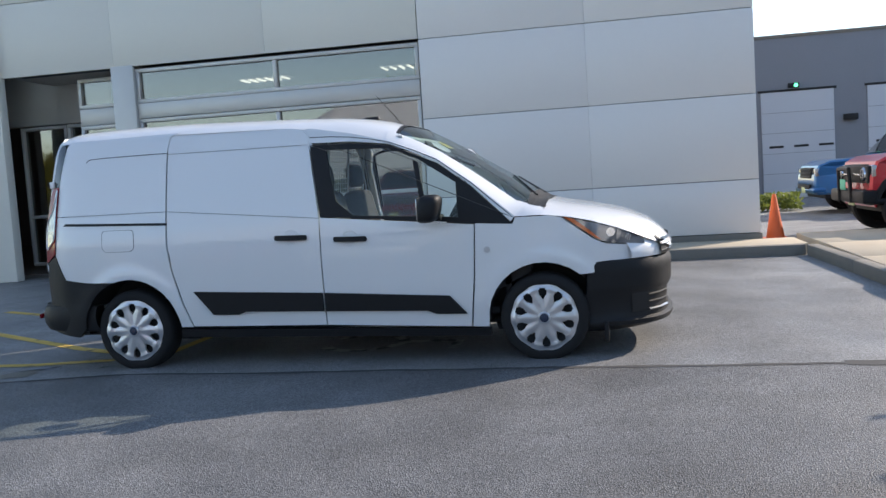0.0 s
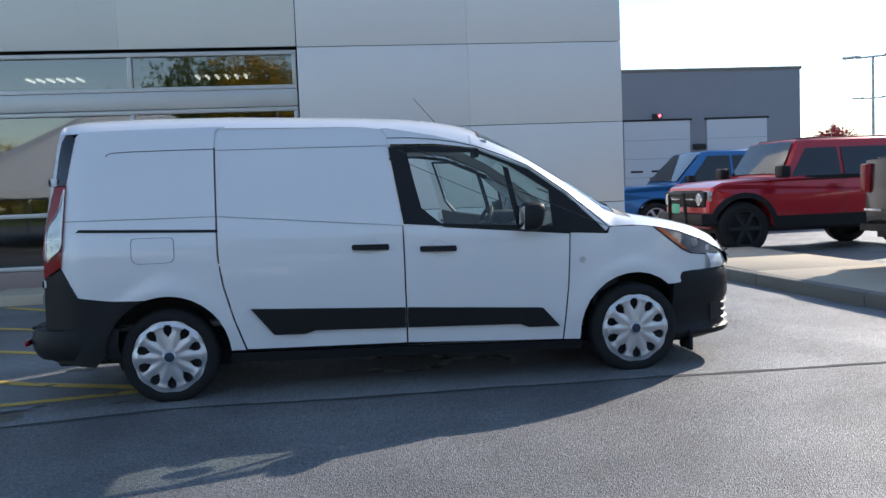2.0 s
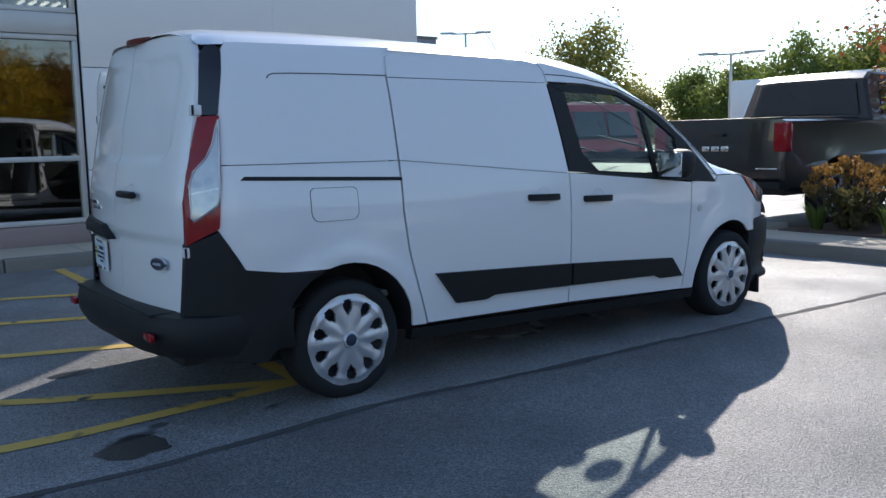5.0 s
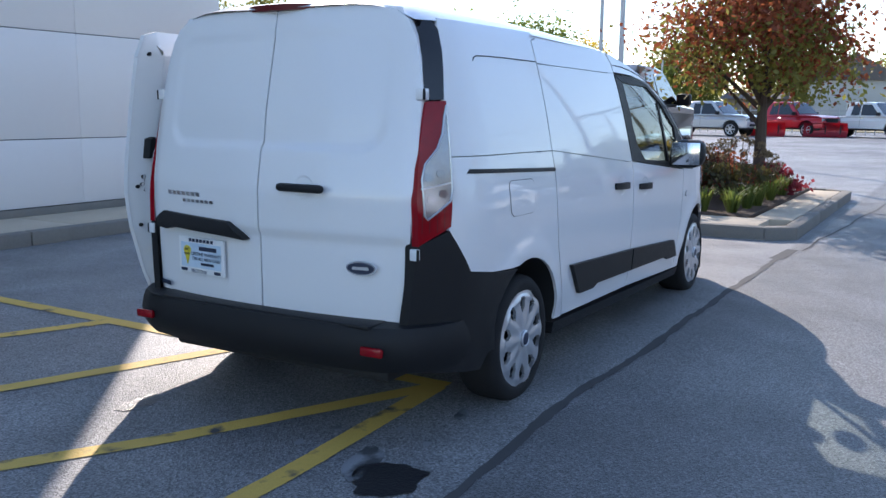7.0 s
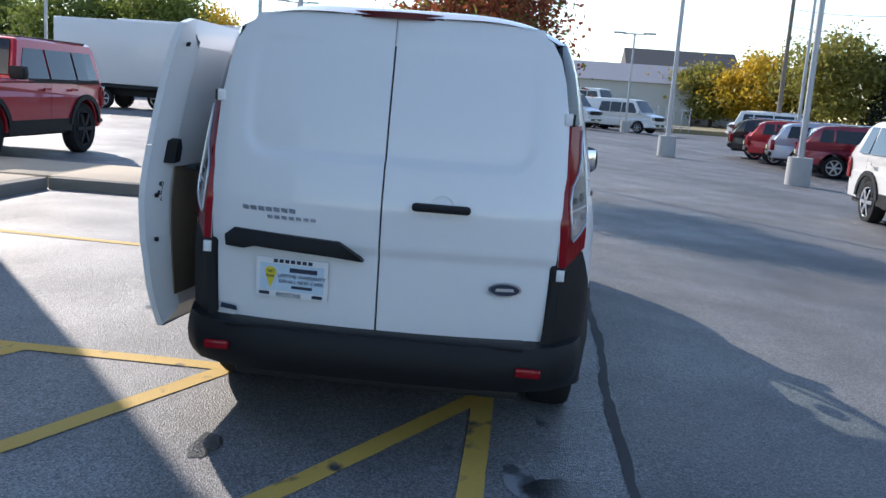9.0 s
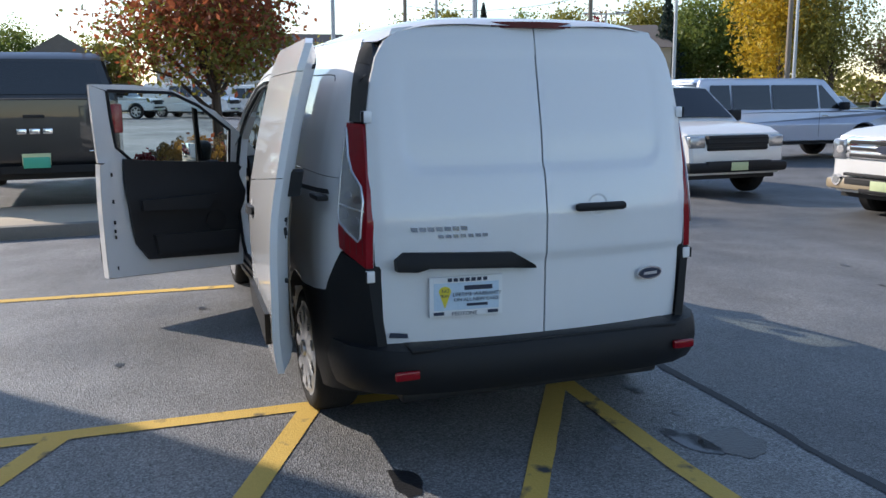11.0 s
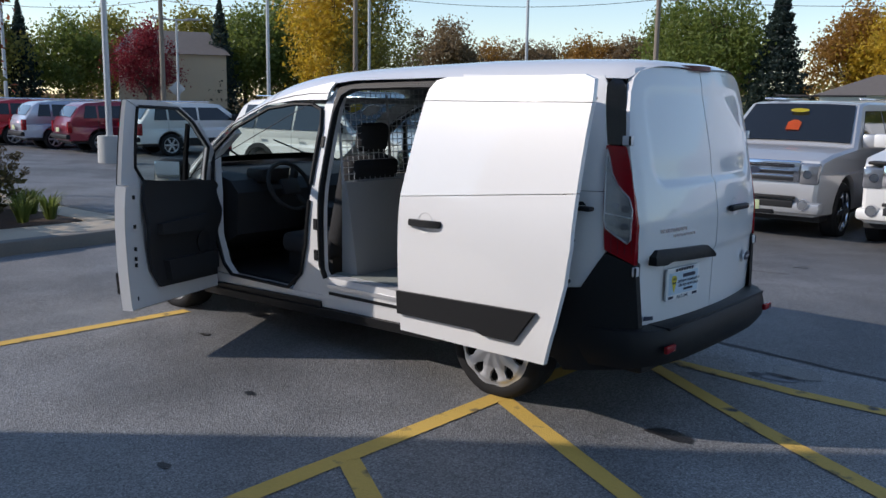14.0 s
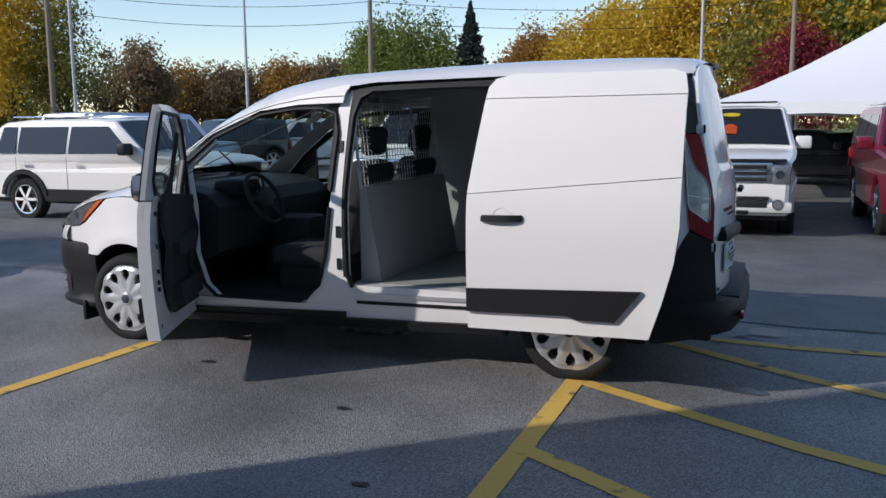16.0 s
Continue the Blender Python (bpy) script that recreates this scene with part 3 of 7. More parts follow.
for x, c in ((8.95, (0.02, 0.8, 0.3)), (12.2, (1.0, 0.05, 0.06))):
    mm = bpy.data.materials.new("signal_light")
    mm.use_nodes = True
    mm.node_tree.nodes["Principled BSDF"].inputs["Emission Color"].default_value = (*c, 1)
    mm.node_tree.nodes["Principled BSDF"].inputs["Emission Strength"].default_value = 2.5
    s = thing("signal_lamp", "small lit signal lamp over a roll-up door", "lamp", pose(x, GYB - 0.1, 3.42))
    part("housing", bm_box(-0.16, 0.16, -0.04, 0.06, -0.07, 0.07, 0.01), M_DARK, s)
    part("lens", bm_cyl(0.055, 0.055, (0.06, -0.04, 0), (0.06, -0.06, 0), 12), mm, s)
for x in (10.55, 13.65):
    wl = thing("wall_lamp", "small dark wall lamp between roll-up doors", "lamp", pose(x, GYB, 2.35))
    part("hood", bm_box(-0.2, 0.2, -0.2, 0.0, -0.08, 0.1, 0.03), M_DARK, wl)

# ---- white cargo van ----
VAN_W = [(0.15, .84), (0.25, .868), (0.40, .885), (0.58, .897), (0.78, .902), (0.95, .897), (1.06, .882), (1.2, .856), (1.35, .826), (1.5, .79), (1.6, .762), (1.7, .725), (1.8, .66)]
VAN_D = [(-.80, .20), (-.76, .152), (-.72, .126), (-.68, .098), (-.64, .074), (-.60, .050), (-.55, .026), (-.48, .010), (-.35, 0), (2.75, 0), (3.0, .008), (3.2, .03), (3.4, .07), (3.6, .14), (3.75, .23), (3.88, .36), (3.97, .55)]
VAN_TOP = [(-.80, 1.70), (-.70, 1.772), (-.685, 1.784), (-.66, 1.798), (-.62, 1.812), (-.5, 1.824), (-.1, 1.832), (.4, 1.828), (.8, 1.815), (1.3, 1.795), (1.6, 1.778), (1.8, 1.755), (1.95, 1.725), (2.08, 1.685), (2.25, 1.595), (2.5, 1.44), (2.75, 1.285), (3.06, 1.085), (3.2, 1.05), (3.45, 1.005), (3.65, .955), (3.8, .89), (3.9, .81), (3.95, .74)]
VAN_EDGE = [(-.80, 1.68), (-.745, 1.70), (-.68, 1.712), (-.5, 1.715), (.3, 1.725), (1.25, 1.705), (1.45, 1.68), (1.75, 1.63), (2.03, 1.555), (2.37, 1.41), (2.61, 1.235), (2.9, .985), (3.1, .985), (3.25, .965), (3.4, .93), (3.6, .86), (3.75, .79), (3.95, .70)]


def half(x, z):
    flare = 0.0
    for ax in (0.0, 3.062):
        flare += .017 * math.exp(-((math.hypot(x - ax, z - .29) - .41) / .055) ** 2) * max(0.0, min(1.0, (z - .30) / .12))
    return interp(VAN_W, z) - interp(VAN_D, x) + flare


def right(x, z, w):
    return Vector((x, -(half(x, z) - w), z))


def left(x, z, w):
    return Vector((x, half(x, z) - w, z))


def rear(y, z, w):
    lean = 0.16 * max(0, (z - 1.0) / .772) ** 1.15 + 0.004 * max(0, (0.75 - z) / .3)
    return Vector((-.838 + 0.0855 * min(1.2, abs(y) / .77) ** 2.2 + lean + w, y, z))


van = thing("cargo_van", "white compact cargo van with driver and sliding doors open", "van", pose(0, 0, 0))
AR, AF = (0.0, .290, .385), (3.062, .290, .378)
C_TOP, C_BELT = ((-.35, 1.585), (1.5, 1.575)), ((.34, 1.16), (1.51, 1.05))

SLIDER = [(.485, .305), (1.507, .285), (1.507, 1.055), (1.435, 1.575), (1.424, 1.64), (1.385, 1.685), (1.31, 1.702), (.42, 1.712), (.355, 1.69), (.338, 1.6), (.338, .90), (.362, .72), (.42, .5)]
QUARTER = [(.475, .30), (.408, .5), (.350, .72), (.326, .90), (.326, 1.6), (.34, 1.71), (.40, 1.737), (-.50, 1.727), (-.525, 1.69), (-.541, 1.60), (-.582, 1.392), (-.606, 1.1), (-.630, .875), (-.52, .675), (-.30, .66)] + arc(*AR, 108, 2, 10)
FENDER = [(2.627, .955), (2.607, .6), (2.567, .24), (2.68, .235)] + arc(*AF, 172, 48, 10) + [(3.40, .575), (3.53, .64), (3.70, .65), (3.80, .68), (3.76, .735), (3.50, .765), (3.42, .80), (3.21, .962), (3.12, .98), (2.9, .98), (2.885, .94)]
FD_LOW = [(1.517, 1.052), (1.517, .285), (2.557, .242), (2.597, .6), (2.617, .948)]
FD_TOP_TRIM = [(1.447, 1.57), (1.75, 1.565), (2.03, 1.53), (2.37, 1.385), (2.61, 1.205), (2.88, .938), (2.62, .955), (2.51, 1.0), (2.50, 1.242), (2.235, 1.422), (2.02, 1.512), (1.565, 1.528)]
FD_LOW_TRIM = [(1.447, 1.565), (1.52, 1.06), (2.615, .958), (2.505, 1.005), (1.76, 1.055), (1.64, 1.16), (1.60, 1.34), (1.565, 1.523)]
FD_GLASS = [(1.565, 1.528), (2.02, 1.512), (2.235, 1.422), (2.50, 1.242), (2.51, 1.0), (1.76, 1.055), (1.64, 1.16), (1.60, 1.34)]
RAIL_TOP = [(1.405, 1.692), (1.438, 1.648), (1.447, 1.585), (1.75, 1.578), (2.03, 1.542), (2.37, 1.398), (2.61, 1.218), (2.87, .955), (2.9, .99), (2.61, 1.24), (2.37, 1.415), (2.03, 1.56), (1.75, 1.635), (1.45, 1.692)]
RAIL_SEAM = [(1.442, 1.626), (1.6, 1.622), (1.75, 1.608), (1.9, 1.583), (2.03, 1.551), (2.2, 1.487), (2.37, 1.408), (2.61, 1.231), (2.89, .981)]
MOLD = [(.52, .565), (1.50, .52), (2.42, .465), (2.535, .335), (2.32, .34), (2.26, .365), (.92, .405), (.86, .385), (.66, .39)]
SILL = [(.38, .285), (2.69, .225), (2.69, .17), (.38, .225)]
TAIL_BLACK = [(-.541, 1.60), (-.528, 1.68), (-.548, 1.712), (-.59, 1.708), (-.615, 1.67), (-.632, 1.58), (-.658, 1.40), (-.63, 1.392), (-.582, 1.395)]
TAIL_RED = [(-.582, 1.390), (-.605, 1.1), (-.618, 1.0), (-.629, .885), (-.754, .812), (-.752, 1.0), (-.732, 1.12), (-.706, 1.235), (-.686, 1.31), (-.662, 1.385)]
TAIL_CLEAR = [(-.590, 1.372), (-.619, 1.03), (-.630, .99), (-.722, .918), (-.733, .935), (-.728, 1.08), (-.708, 1.14), (-.655, 1.20), (-.625, 1.26), (-.606, 1.33)]
CLADDING = [(-.778, .45), (-.757, .80), (-.750, .812), (-.630, .868), (-.53, .69), (-.30, .655)] + arc(AR[0], AR[1], AR[2], 112, 176, 6) + [(-.45, .25), (-.70, .28), (-.772, .30)]
FUEL = arc(-.165, 1.018, .025, 180, 90, 5) + arc(.038, 1.013, .027, 90, 0, 5) + arc(.025, .925, .04, 0, -90, 6) + arc(-.145, .93, .045, -90, -180, 6)
HEADLAMP = [(3.215, .968), (3.38, .925), (3.60, .855), (3.75, .775), (3.755, .74), (3.51, .772), (3.43, .805)]
AMBER = [(3.225, .965), (3.29, .947), (3.375, .880), (3.468, .795), (3.435, .808), (3.37, .855)]


def grow(pts, k):
    c = Vector((sum(p[0] for p in pts) / len(pts), sum(p[1] for p in pts) / len(pts)))
    return [tuple(c + (Vector(p) - c) * k) for p in pts]


def split(pts, lines, gap=0.004):
    """An outline cut by pressed body lines into stacked skins, from the bottom up."""
    out, rest = [], pts
    for a, b in lines:
        out.append(clip(rest, (a[0], a[1] - gap / 2), (b[0], b[1] - gap / 2), -1))
        rest = clip(rest, (a[0], a[1] + gap / 2), (b[0], b[1] + gap / 2), 1)
    return out + [rest]


def door_handle(parent, x, z, place, mirror, len_=.115):
    h = part("door_handle", panel([(x - len_, z - .018), (x + len_, z - .024), (x + len_ + .008, z - .01), (x + len_, z + .012), (x - len_, z + .018), (x - len_ - .008, z)], lambda u, v, w: place(u, v, w - .032 + .018 * abs((u - x) / len_) ** 3), .03, .05), M_BLACKPL, parent, "black plastic door handle")
    part("handle_cup", panel(arc(x, z, .058, 0, 360, 16)[:-1], lambda u, v, w: place(u, v, w - .002 + .012 * (1 - ((u - x) ** 2 + (v - z) ** 2) / .0034)), 0.0, .03), M_WHITE, h)


def wheel(name, parent, x, y, side, steer=0.0):
    """Tyre, dark steel wheel and an ten-opening silver cover; side: -1 faces -y, 1 faces +y."""
    R = .304
    w = tagged(new(name), "road wheel with silver plastic cover")
    w.parent = parent
    w.matrix_local = pose(x, y, R - .017, 0, 0, steer + (0 if side < 0 else 180))
    prof = [(.205, .10), (.225, .105), (.255, .108), (.285, .10), (.298, .082), (R, .05), (R, -.05), (.298, -.082), (.285, -.098), (.258, -.106), (.235, -.104), (.222, -.092), (.205, -.07)]
    tyre = bm_lathe(prof, 56)
    part("tyre", tyre, M_RUBBER, w, "black rubber tyre")
    bm = bmesh.new()
    for gx in (-.035, -.012, .012, .035):
        bm_join(bm, bm_lathe([(R + .0005, gx - .004), (R - .006, gx), (R + .0005, gx + .004)], 48))
    part("tread_groove", bm, M_DARK, w)
    part("rim", bm_lathe([(.0, -.055), (.12, -.05), (.17, -.06), (.205, -.085), (.21, -.095)], 32), M_DARK, w)
    # cover
    RC = .230
    rs = [0.0, .05, .09, .126, .138, .150, .164, .178, .192, .203, .212, .221, RC]
    n = 120
    bm = bmesh.new()
    vs = {}

    def dep(r, k):
        a = (k % 12) / 12.0
        ridge = .006 * math.cos(2 * math.pi * (a + .04)) * (1 if r > .06 else 0) * min(1, (r - .06) / .06)
        return -.112 + .014 * (r / RC) ** 2 - ridge * .6 - (.006 if .19 < r < .205 else 0)

    def vert(i, k):
        k %= n
        if (i, k) not in vs:
            t = 2 * math.pi * (k + .5) / n
            r = rs[i]
            vs[i, k] = bm.verts.new((r * math.cos(t), dep(r, k), r * math.sin(t)))
        return vs[i, k]

    mid = bm.verts.new((0, -.118, 0))
    for k in range(n):
        for i in range(1, len(rs) - 1):
            a = abs((k % 12) - 5.5)
            r = (rs[i] + rs[i + 1]) / 2
            if .126 < r < .203 and a < (1.0 if r < .138 else 1.7 if r < .150 else 2.7 if r < .192 else 2.0):
                continue
            bm.faces.new((vert(i, k), vert(i, k + 1), vert(i + 1, k + 1), vert(i + 1, k)))
        bm.faces.new((mid, vert(1, k + 1), vert(1, k)))
    ex = bmesh.ops.extrude_edge_only(bm, edges=[e for e in bm.edges if e.is_boundary])
    for v in ex["geom"]:
        if isinstance(v, bmesh.types.BMVert):
            v.co.y += .016
    cov = part("wheel_cover", bm, M_SILVER, w, "silver ten-opening plastic wheel cover")
    part("centre_cap", bm_lathe([(.0, -.128), (.02, -.1275), (.029, -.124), (.031, -.115)], 24), M_INK, cov, "dark blue oval badge cap")
    part("cap_ring", bm_lathe([(.030, -.122), (.034, -.126), (.040, -.122), (.042, -.112)], 24), M_SILVER, cov)
    return w


def build_side(place, sgn):
    """One flank of the fixed body."""
    for pts in split(QUARTER, [((-.6, 1.165), (.34, 1.16))], .004):
        part("quarter_panel", panel(pts, place, .014, .035), M_WHITE, van)
    # shade of the pressed body line, drawn as a thin dark tube
    part("body_crease", tube([place(u, v, -.0005) for u, v in ((-.335, 1.560), (-.325, 1.574), (-.30, 1.584), (-.2, 1.588), (.0, 1.590), (.326, 1.590))], .0028, 5), M_JOINT, van)
    part("roof_seam", tube([place(u, v, -.0005) for u, v in dense(RAIL_SEAM, .06)[:-1]], .003, 5), M_JOINT, van)
    part("sliding_rail", panel([(-.525, 1.095), (.335, 1.06), (.335, 1.078), (-.505, 1.113)], lambda u, v, w: place(u, v, w - .003), .02), M_BLACKPL, van, "black sliding-door rail")
    part("fender", panel(FENDER, place, .014, .04), M_WHITE, van)
    part("roof_side_rail", panel(RAIL_TOP, place, .02, .06), M_WHITE, van)
    part("sill", panel(SILL, lambda u, v, w: place(u, v, w - .004), .06), M_BLACKPL, van, "black plastic sill strip")
    part("lamp_trim", panel(TAIL_BLACK, lambda u, v, w: place(u, v, w - .003), .03, .05), M_GLOSSBLACK, van, "glossy black strip over the tail lamp")
    tl = part("tail_lamp", panel(TAIL_RED, lambda u, v, w: place(u, v, w - .012), .03, .04), M_RED_LENS, van, "tall red tail lamp with clear band")
    cb = part("clear_band", panel(TAIL_CLEAR, lambda u, v, w: place(u, v, w - .016), .010, .04), M_CLEAR_LENS, tl, "clear reversing lens")
    for bu, bv in ((-.655, 1.10), (-.702, 1.085), (-.655, 1.02), (-.702, 1.0)):
        part("bulb_cell", panel(arc(bu, bv, .017, 0, 360, 12)[:-1], lambda u, v, w: place(u, v, w - .0185), .003, .05), M_LAMPLENS, cb, "dark round bulb cell")
    rim = TAIL_CLEAR + TAIL_CLEAR[:1]
    part("lens_rim", tube([place(u, v, -.018) for u, v in dense(rim, .05)], .0045, 5), M_SILVER, cb, "bright rim round the clear lens")
    for k in range(4):
        part("lens_rib", panel([(-.742 + k * .028, .865), (-.739 + k * .028, .865), (-.735 + k * .028, .94 + .017 * k), (-.738 + k * .028, .94 + .017 * k)], lambda u, v, w: place(u, v, w - .0135), 0.0, .1), M_DARKRED, tl)
    part("lens_bar", panel([(-.734, 1.038), (-.616, 1.062), (-.616, 1.068), (-.734, 1.044)], lambda u, v, w: place(u, v, w - .0195), .006, .05), M_SILVER, cb)
    part("corner_cladding", panel(CLADDING, lambda u, v, w: place(u, v, w - .006 - .02 * max(0, (.5 - v) / .2)), .04, .06), M_BLACKPL, van, "black plastic rear corner cladding")
    hl = part("headlamp", panel(HEADLAMP, lambda u, v, w: place(u, v, w - .006), .03, .05), M_LAMPLENS, van, "clear headlamp with bright reflectors")
    for lx, lz, lr in ((3.53, .842, .030), (3.645, .800, .022)):
        part("reflector", panel(arc(lx, lz, lr, 0, 360, 16)[:-1], lambda u, v, w: place(u, v, w - .0085), .002, .03), M_CHROME, hl, "bright lamp reflector")
    part("amber_marker", panel(AMBER, lambda u, v, w: place(u, v, w - .010), .008, .05), M_AMBER, hl, "amber side marker")
    for x, r0, nm in ((AR[0], AR[2], "rear"), (AF[0], AF[2], "front")):
        bm = bmesh.new()
        rows = []
        for i in range(19):
            t = radians(-4 + 188 * i / 18)
            u, v = x + (r0 + .001) * math.cos(t), .292 + (r0 + .001) * math.sin(t)
            rows.append([bm.verts.new(place(u, v, d)) for d in (.012, .10, .30)])
        for p, q in zip(rows, rows[1:]):
            for j in range(2):
                bm.faces.new((p[j], p[j + 1], q[j + 1], q[j]))
        part("wheel_arch_liner", bm, M_DARK, van)
        part("wheel_well_back", panel(arc(x, .292, r0 + .01, -20, 200, 18), lambda u, v, w: place(u, v, .30 + w), 0.0, .2), M_DARK, van)
    part("inner_flank", panel([(-.62, .74), (.30, .74), (.30, 1.68), (-.50, 1.66), (-.6, 1.3)], lambda u, v, w: place(u, v, .07 + w), 0.0, .2), M_LINER, van)


build_side(right, -1)
build_side(left, 1)

# right flank: closed doors
sd = tagged(new("sliding_door"), "closed white sliding door")
sd.parent = van
SKINS = split(SLIDER, [C_BELT, C_TOP], .004)
for pts in SKINS:
    part("door_skin", panel(pts, right, .03), M_WHITE, sd)
part("inner_skin", panel(SLIDER, lambda u, v, w: right(u, v, .06 + w), 0.0, .2), M_LINER, sd)
part("door_frame", panel([(.30, 1.60), (1.36, 1.60), (1.40, 1.53), (1.47, 1.54), (1.44, 1.685), (1.25, 1.712), (.30, 1.728)], lambda u, v, w: right(u, v, .010 + w), 0.0, .08), M_WHITE, van)
MOLD_R = [clip(MOLD, (1.503, 0), (1.503, 1), 1), clip(MOLD, (1.520, 0), (1.520, 1), -1)]
mold_place = lambda f: (lambda u, v, w: f(u, v, w - .022))
part("side_moulding", panel(MOLD_R[0], mold_place(right), .022), M_BLACKPL, sd, "black plastic side moulding")
door_handle(sd, 1.295, .925, right, -1)
fd = tagged(new("front_door"), "closed white front door with clear window")
fd.parent = van


def front_door(parent, place, handle=True, deep=.03):
    part("door_skin", panel(FD_LOW, place, .03), M_WHITE, parent)
    part("window_trim", panel(FD_TOP_TRIM, lambda u, v, w: place(u, v, w - .001), deep, .07), M_BLACKPL, parent, "black window surround")
    part("window_trim", panel(FD_LOW_TRIM, lambda u, v, w: place(u, v, w - .001), deep, .07), M_BLACKPL, parent, "black window surround")
    g = part("window_pane", panel(FD_GLASS, lambda u, v, w: place(u, v, w + .008), 0.0, .12), M_GLASS, parent, "clear side window")
    g.visible_shadow = False
    part("window_bar", panel([(2.20, 1.412), (2.235, 1.40), (2.30, 1.02), (2.265, 1.022)], lambda u, v, w: place(u, v, w + .002), .02, .1), M_BLACKPL, parent)
    if handle:
        door_handle(parent, 1.735, .895, place, 1)


def mirror_unit(parent, sgn):
    """Black door mirror on a short arm."""
    bm = bmesh.new()
    bmesh.ops.create_uvsphere(bm, u_segments=20, v_segments=14, radius=1)
    for v in bm.verts:
        x, y, z = v.co
        e = lambda a: math.copysign(abs(a) ** .62, a)
        v.co = (2.33 + .085 * e(x) + .02 * e(z), sgn * (1.0 + .115 * e(y)), 1.075 + .095 * e(z))
        v.co.x = max(v.co.x, 2.272)
    m = part("mirror_shell", bm, M_BLACKPL, parent, "black door mirror shell", angle=50)
    b = bm_box(2.28, 2.40, min(sgn * .80, sgn * .95), max(sgn * .80, sgn * .95), .985, 1.03, .015)
    part("mirror_arm", b, M_BLACKPL, m)
    part("mirror_glass", bm_box(2.266, 2.271, min(sgn * .905, sgn * 1.095), max(sgn * .905, sgn * 1.095), 1.0, 1.15, .002), M_CHROME, m, "mirror glass")


front_door(fd, right)
part("side_moulding", panel(MOLD_R[1], mold_place(right), .022), M_BLACKPL, fd, "black plastic side moulding")
mirror_unit(fd, -1)
part("inner_trim", panel(grow(FD_LOW, .94), lambda u, v, w: right(u, v, .08 + w), 0.0, .2), M_TRIM, fd)
part("fuel_flap_gap", panel(grow(FUEL, 1.03), lambda u, v, w: right(u, v, w - .0012), 0.0, .04), M_JOINT, van)
part("fuel_flap", panel(FUEL, lambda u, v, w: right(u, v, w - .003), .002, .05), M_WHITE, van, "white fuel filler flap")
for s, f in ((-1, right), (1, left)):
    part("side_badge", panel(arc(2.70, .772, .022, 0, 360, 14)[:-1], lambda u, v, w: f(u, v, w - .006), .008, .03), M_SILVER, van)

# left flank: front door swung open
fdo = tagged(new("front_door"), "open white driver door with dark inner trim")
fdo.parent = van
HINGE = Vector((2.585, .855, 0))


def swung(u, v, w):
    p = left(u, v, w)
    return p - HINGE


fdo.matrix_local = Matrix.Translation(HINGE) @ Matrix.Rotation(radians(-64.5), 4, "Z")
front_door(fdo, swung, True, .006)
part("inner_frame", panel([(1.519, 1.045), (1.519, .29), (2.555, .245), (2.59, .6), (2.61, .945), (1.76, 1.05), (1.60, 1.08)], lambda u, v, w: swung(u, v, .070 + w), 0.0, .15), M_WHITE, fdo)
for pts in (FD_TOP_TRIM, FD_LOW_TRIM):
    part("inner_surround", panel(pts, lambda u, v, w: swung(u, v, .034 + w), 0.0, .1), M_WHITE, fdo)
    part("seal", panel(pts, lambda u, v, w: swung(u, v, .0065 + w), .027, .1), M_WHITE, fdo)
part("door_edge", panel(FD_LOW, lambda u, v, w: swung(u, v, .03 + w), .039, .15), M_WHITE, fdo)
part("inner_trim", panel([(1.66, 1.085), (1.665, .82), (1.72, .50), (1.80, .385), (2.50, .34), (2.555, .6), (2.60, .95), (2.51, 1.012), (1.95, 1.052), (1.77, 1.07)], lambda u, v, w: swung(u, v, .112 + .03 * math.exp(-((v - .78) / .1) ** 2) - w), .025, .08), M_TRIM, fdo, "dark grey moulded door trim")
part("window_seal", tube([swung(u, v, .036) for u, v in dense(FD_GLASS + FD_GLASS[:1], .06)], .011, 6), M_BLACKPL, fdo, "black rubber window seal")
part("armrest", panel([(1.75, .80), (1.76, .73), (2.25, .70), (2.32, .80)], lambda u, v, w: swung(u, v, .18 - w), .05, .1, True), M_TRIM, fdo)
part("door_pocket", panel([(1.84, .55), (1.86, .42), (2.46, .40), (2.47, .52)], lambda u, v, w: swung(u, v, .155 - w), .05, .1, True), M_TRIM, fdo)
part("speaker", panel(arc(2.33, .60, .08, 0, 360, 16)[:-1], lambda u, v, w: swung(u, v, .128 - w), .01, .06), M_DARK, fdo)
for z in (.98, .80, .66, .60, .56, .35):
    part("door_screw", bm_box(-1.0, -.992, -.05, -.035, z - .012, z + .012), M_DARK, fdo)
bm = bmesh.new()
bmesh.ops.create_uvsphere(bm, u_segments=20, v_segments=14, radius=1)
for v in bm.verts:
    x, y, z = v.co
    e = lambda a: math.copysign(abs(a) ** .62, a)
    v.co = (max(2.33 + .085 * e(x) + .02 * e(z), 2.272) - HINGE.x, 1.0 + .115 * e(y) - HINGE.y, 1.075 + .095 * e(z))
ms = part("mirror_shell", bm, M_BLACKPL, fdo, "black door mirror shell", angle=50)
part("mirror_arm", bm_box(2.28 - HINGE.x, 2.40 - HINGE.x, .80 - HINGE.y, .95 - HINGE.y, .985, 1.03, .015), M_BLACKPL, ms)
part("mirror_glass", bm_box(2.266 - HINGE.x, 2.271 - HINGE.x, .905 - HINGE.y, 1.095 - HINGE.y, 1.0, 1.15, .002), M_CHROME, ms, "mirror glass")
part("side_moulding", panel(MOLD_R[1], lambda u, v, w: swung(u, v, w - .022), .022), M_BLACKPL, fdo, "black plastic side moulding")

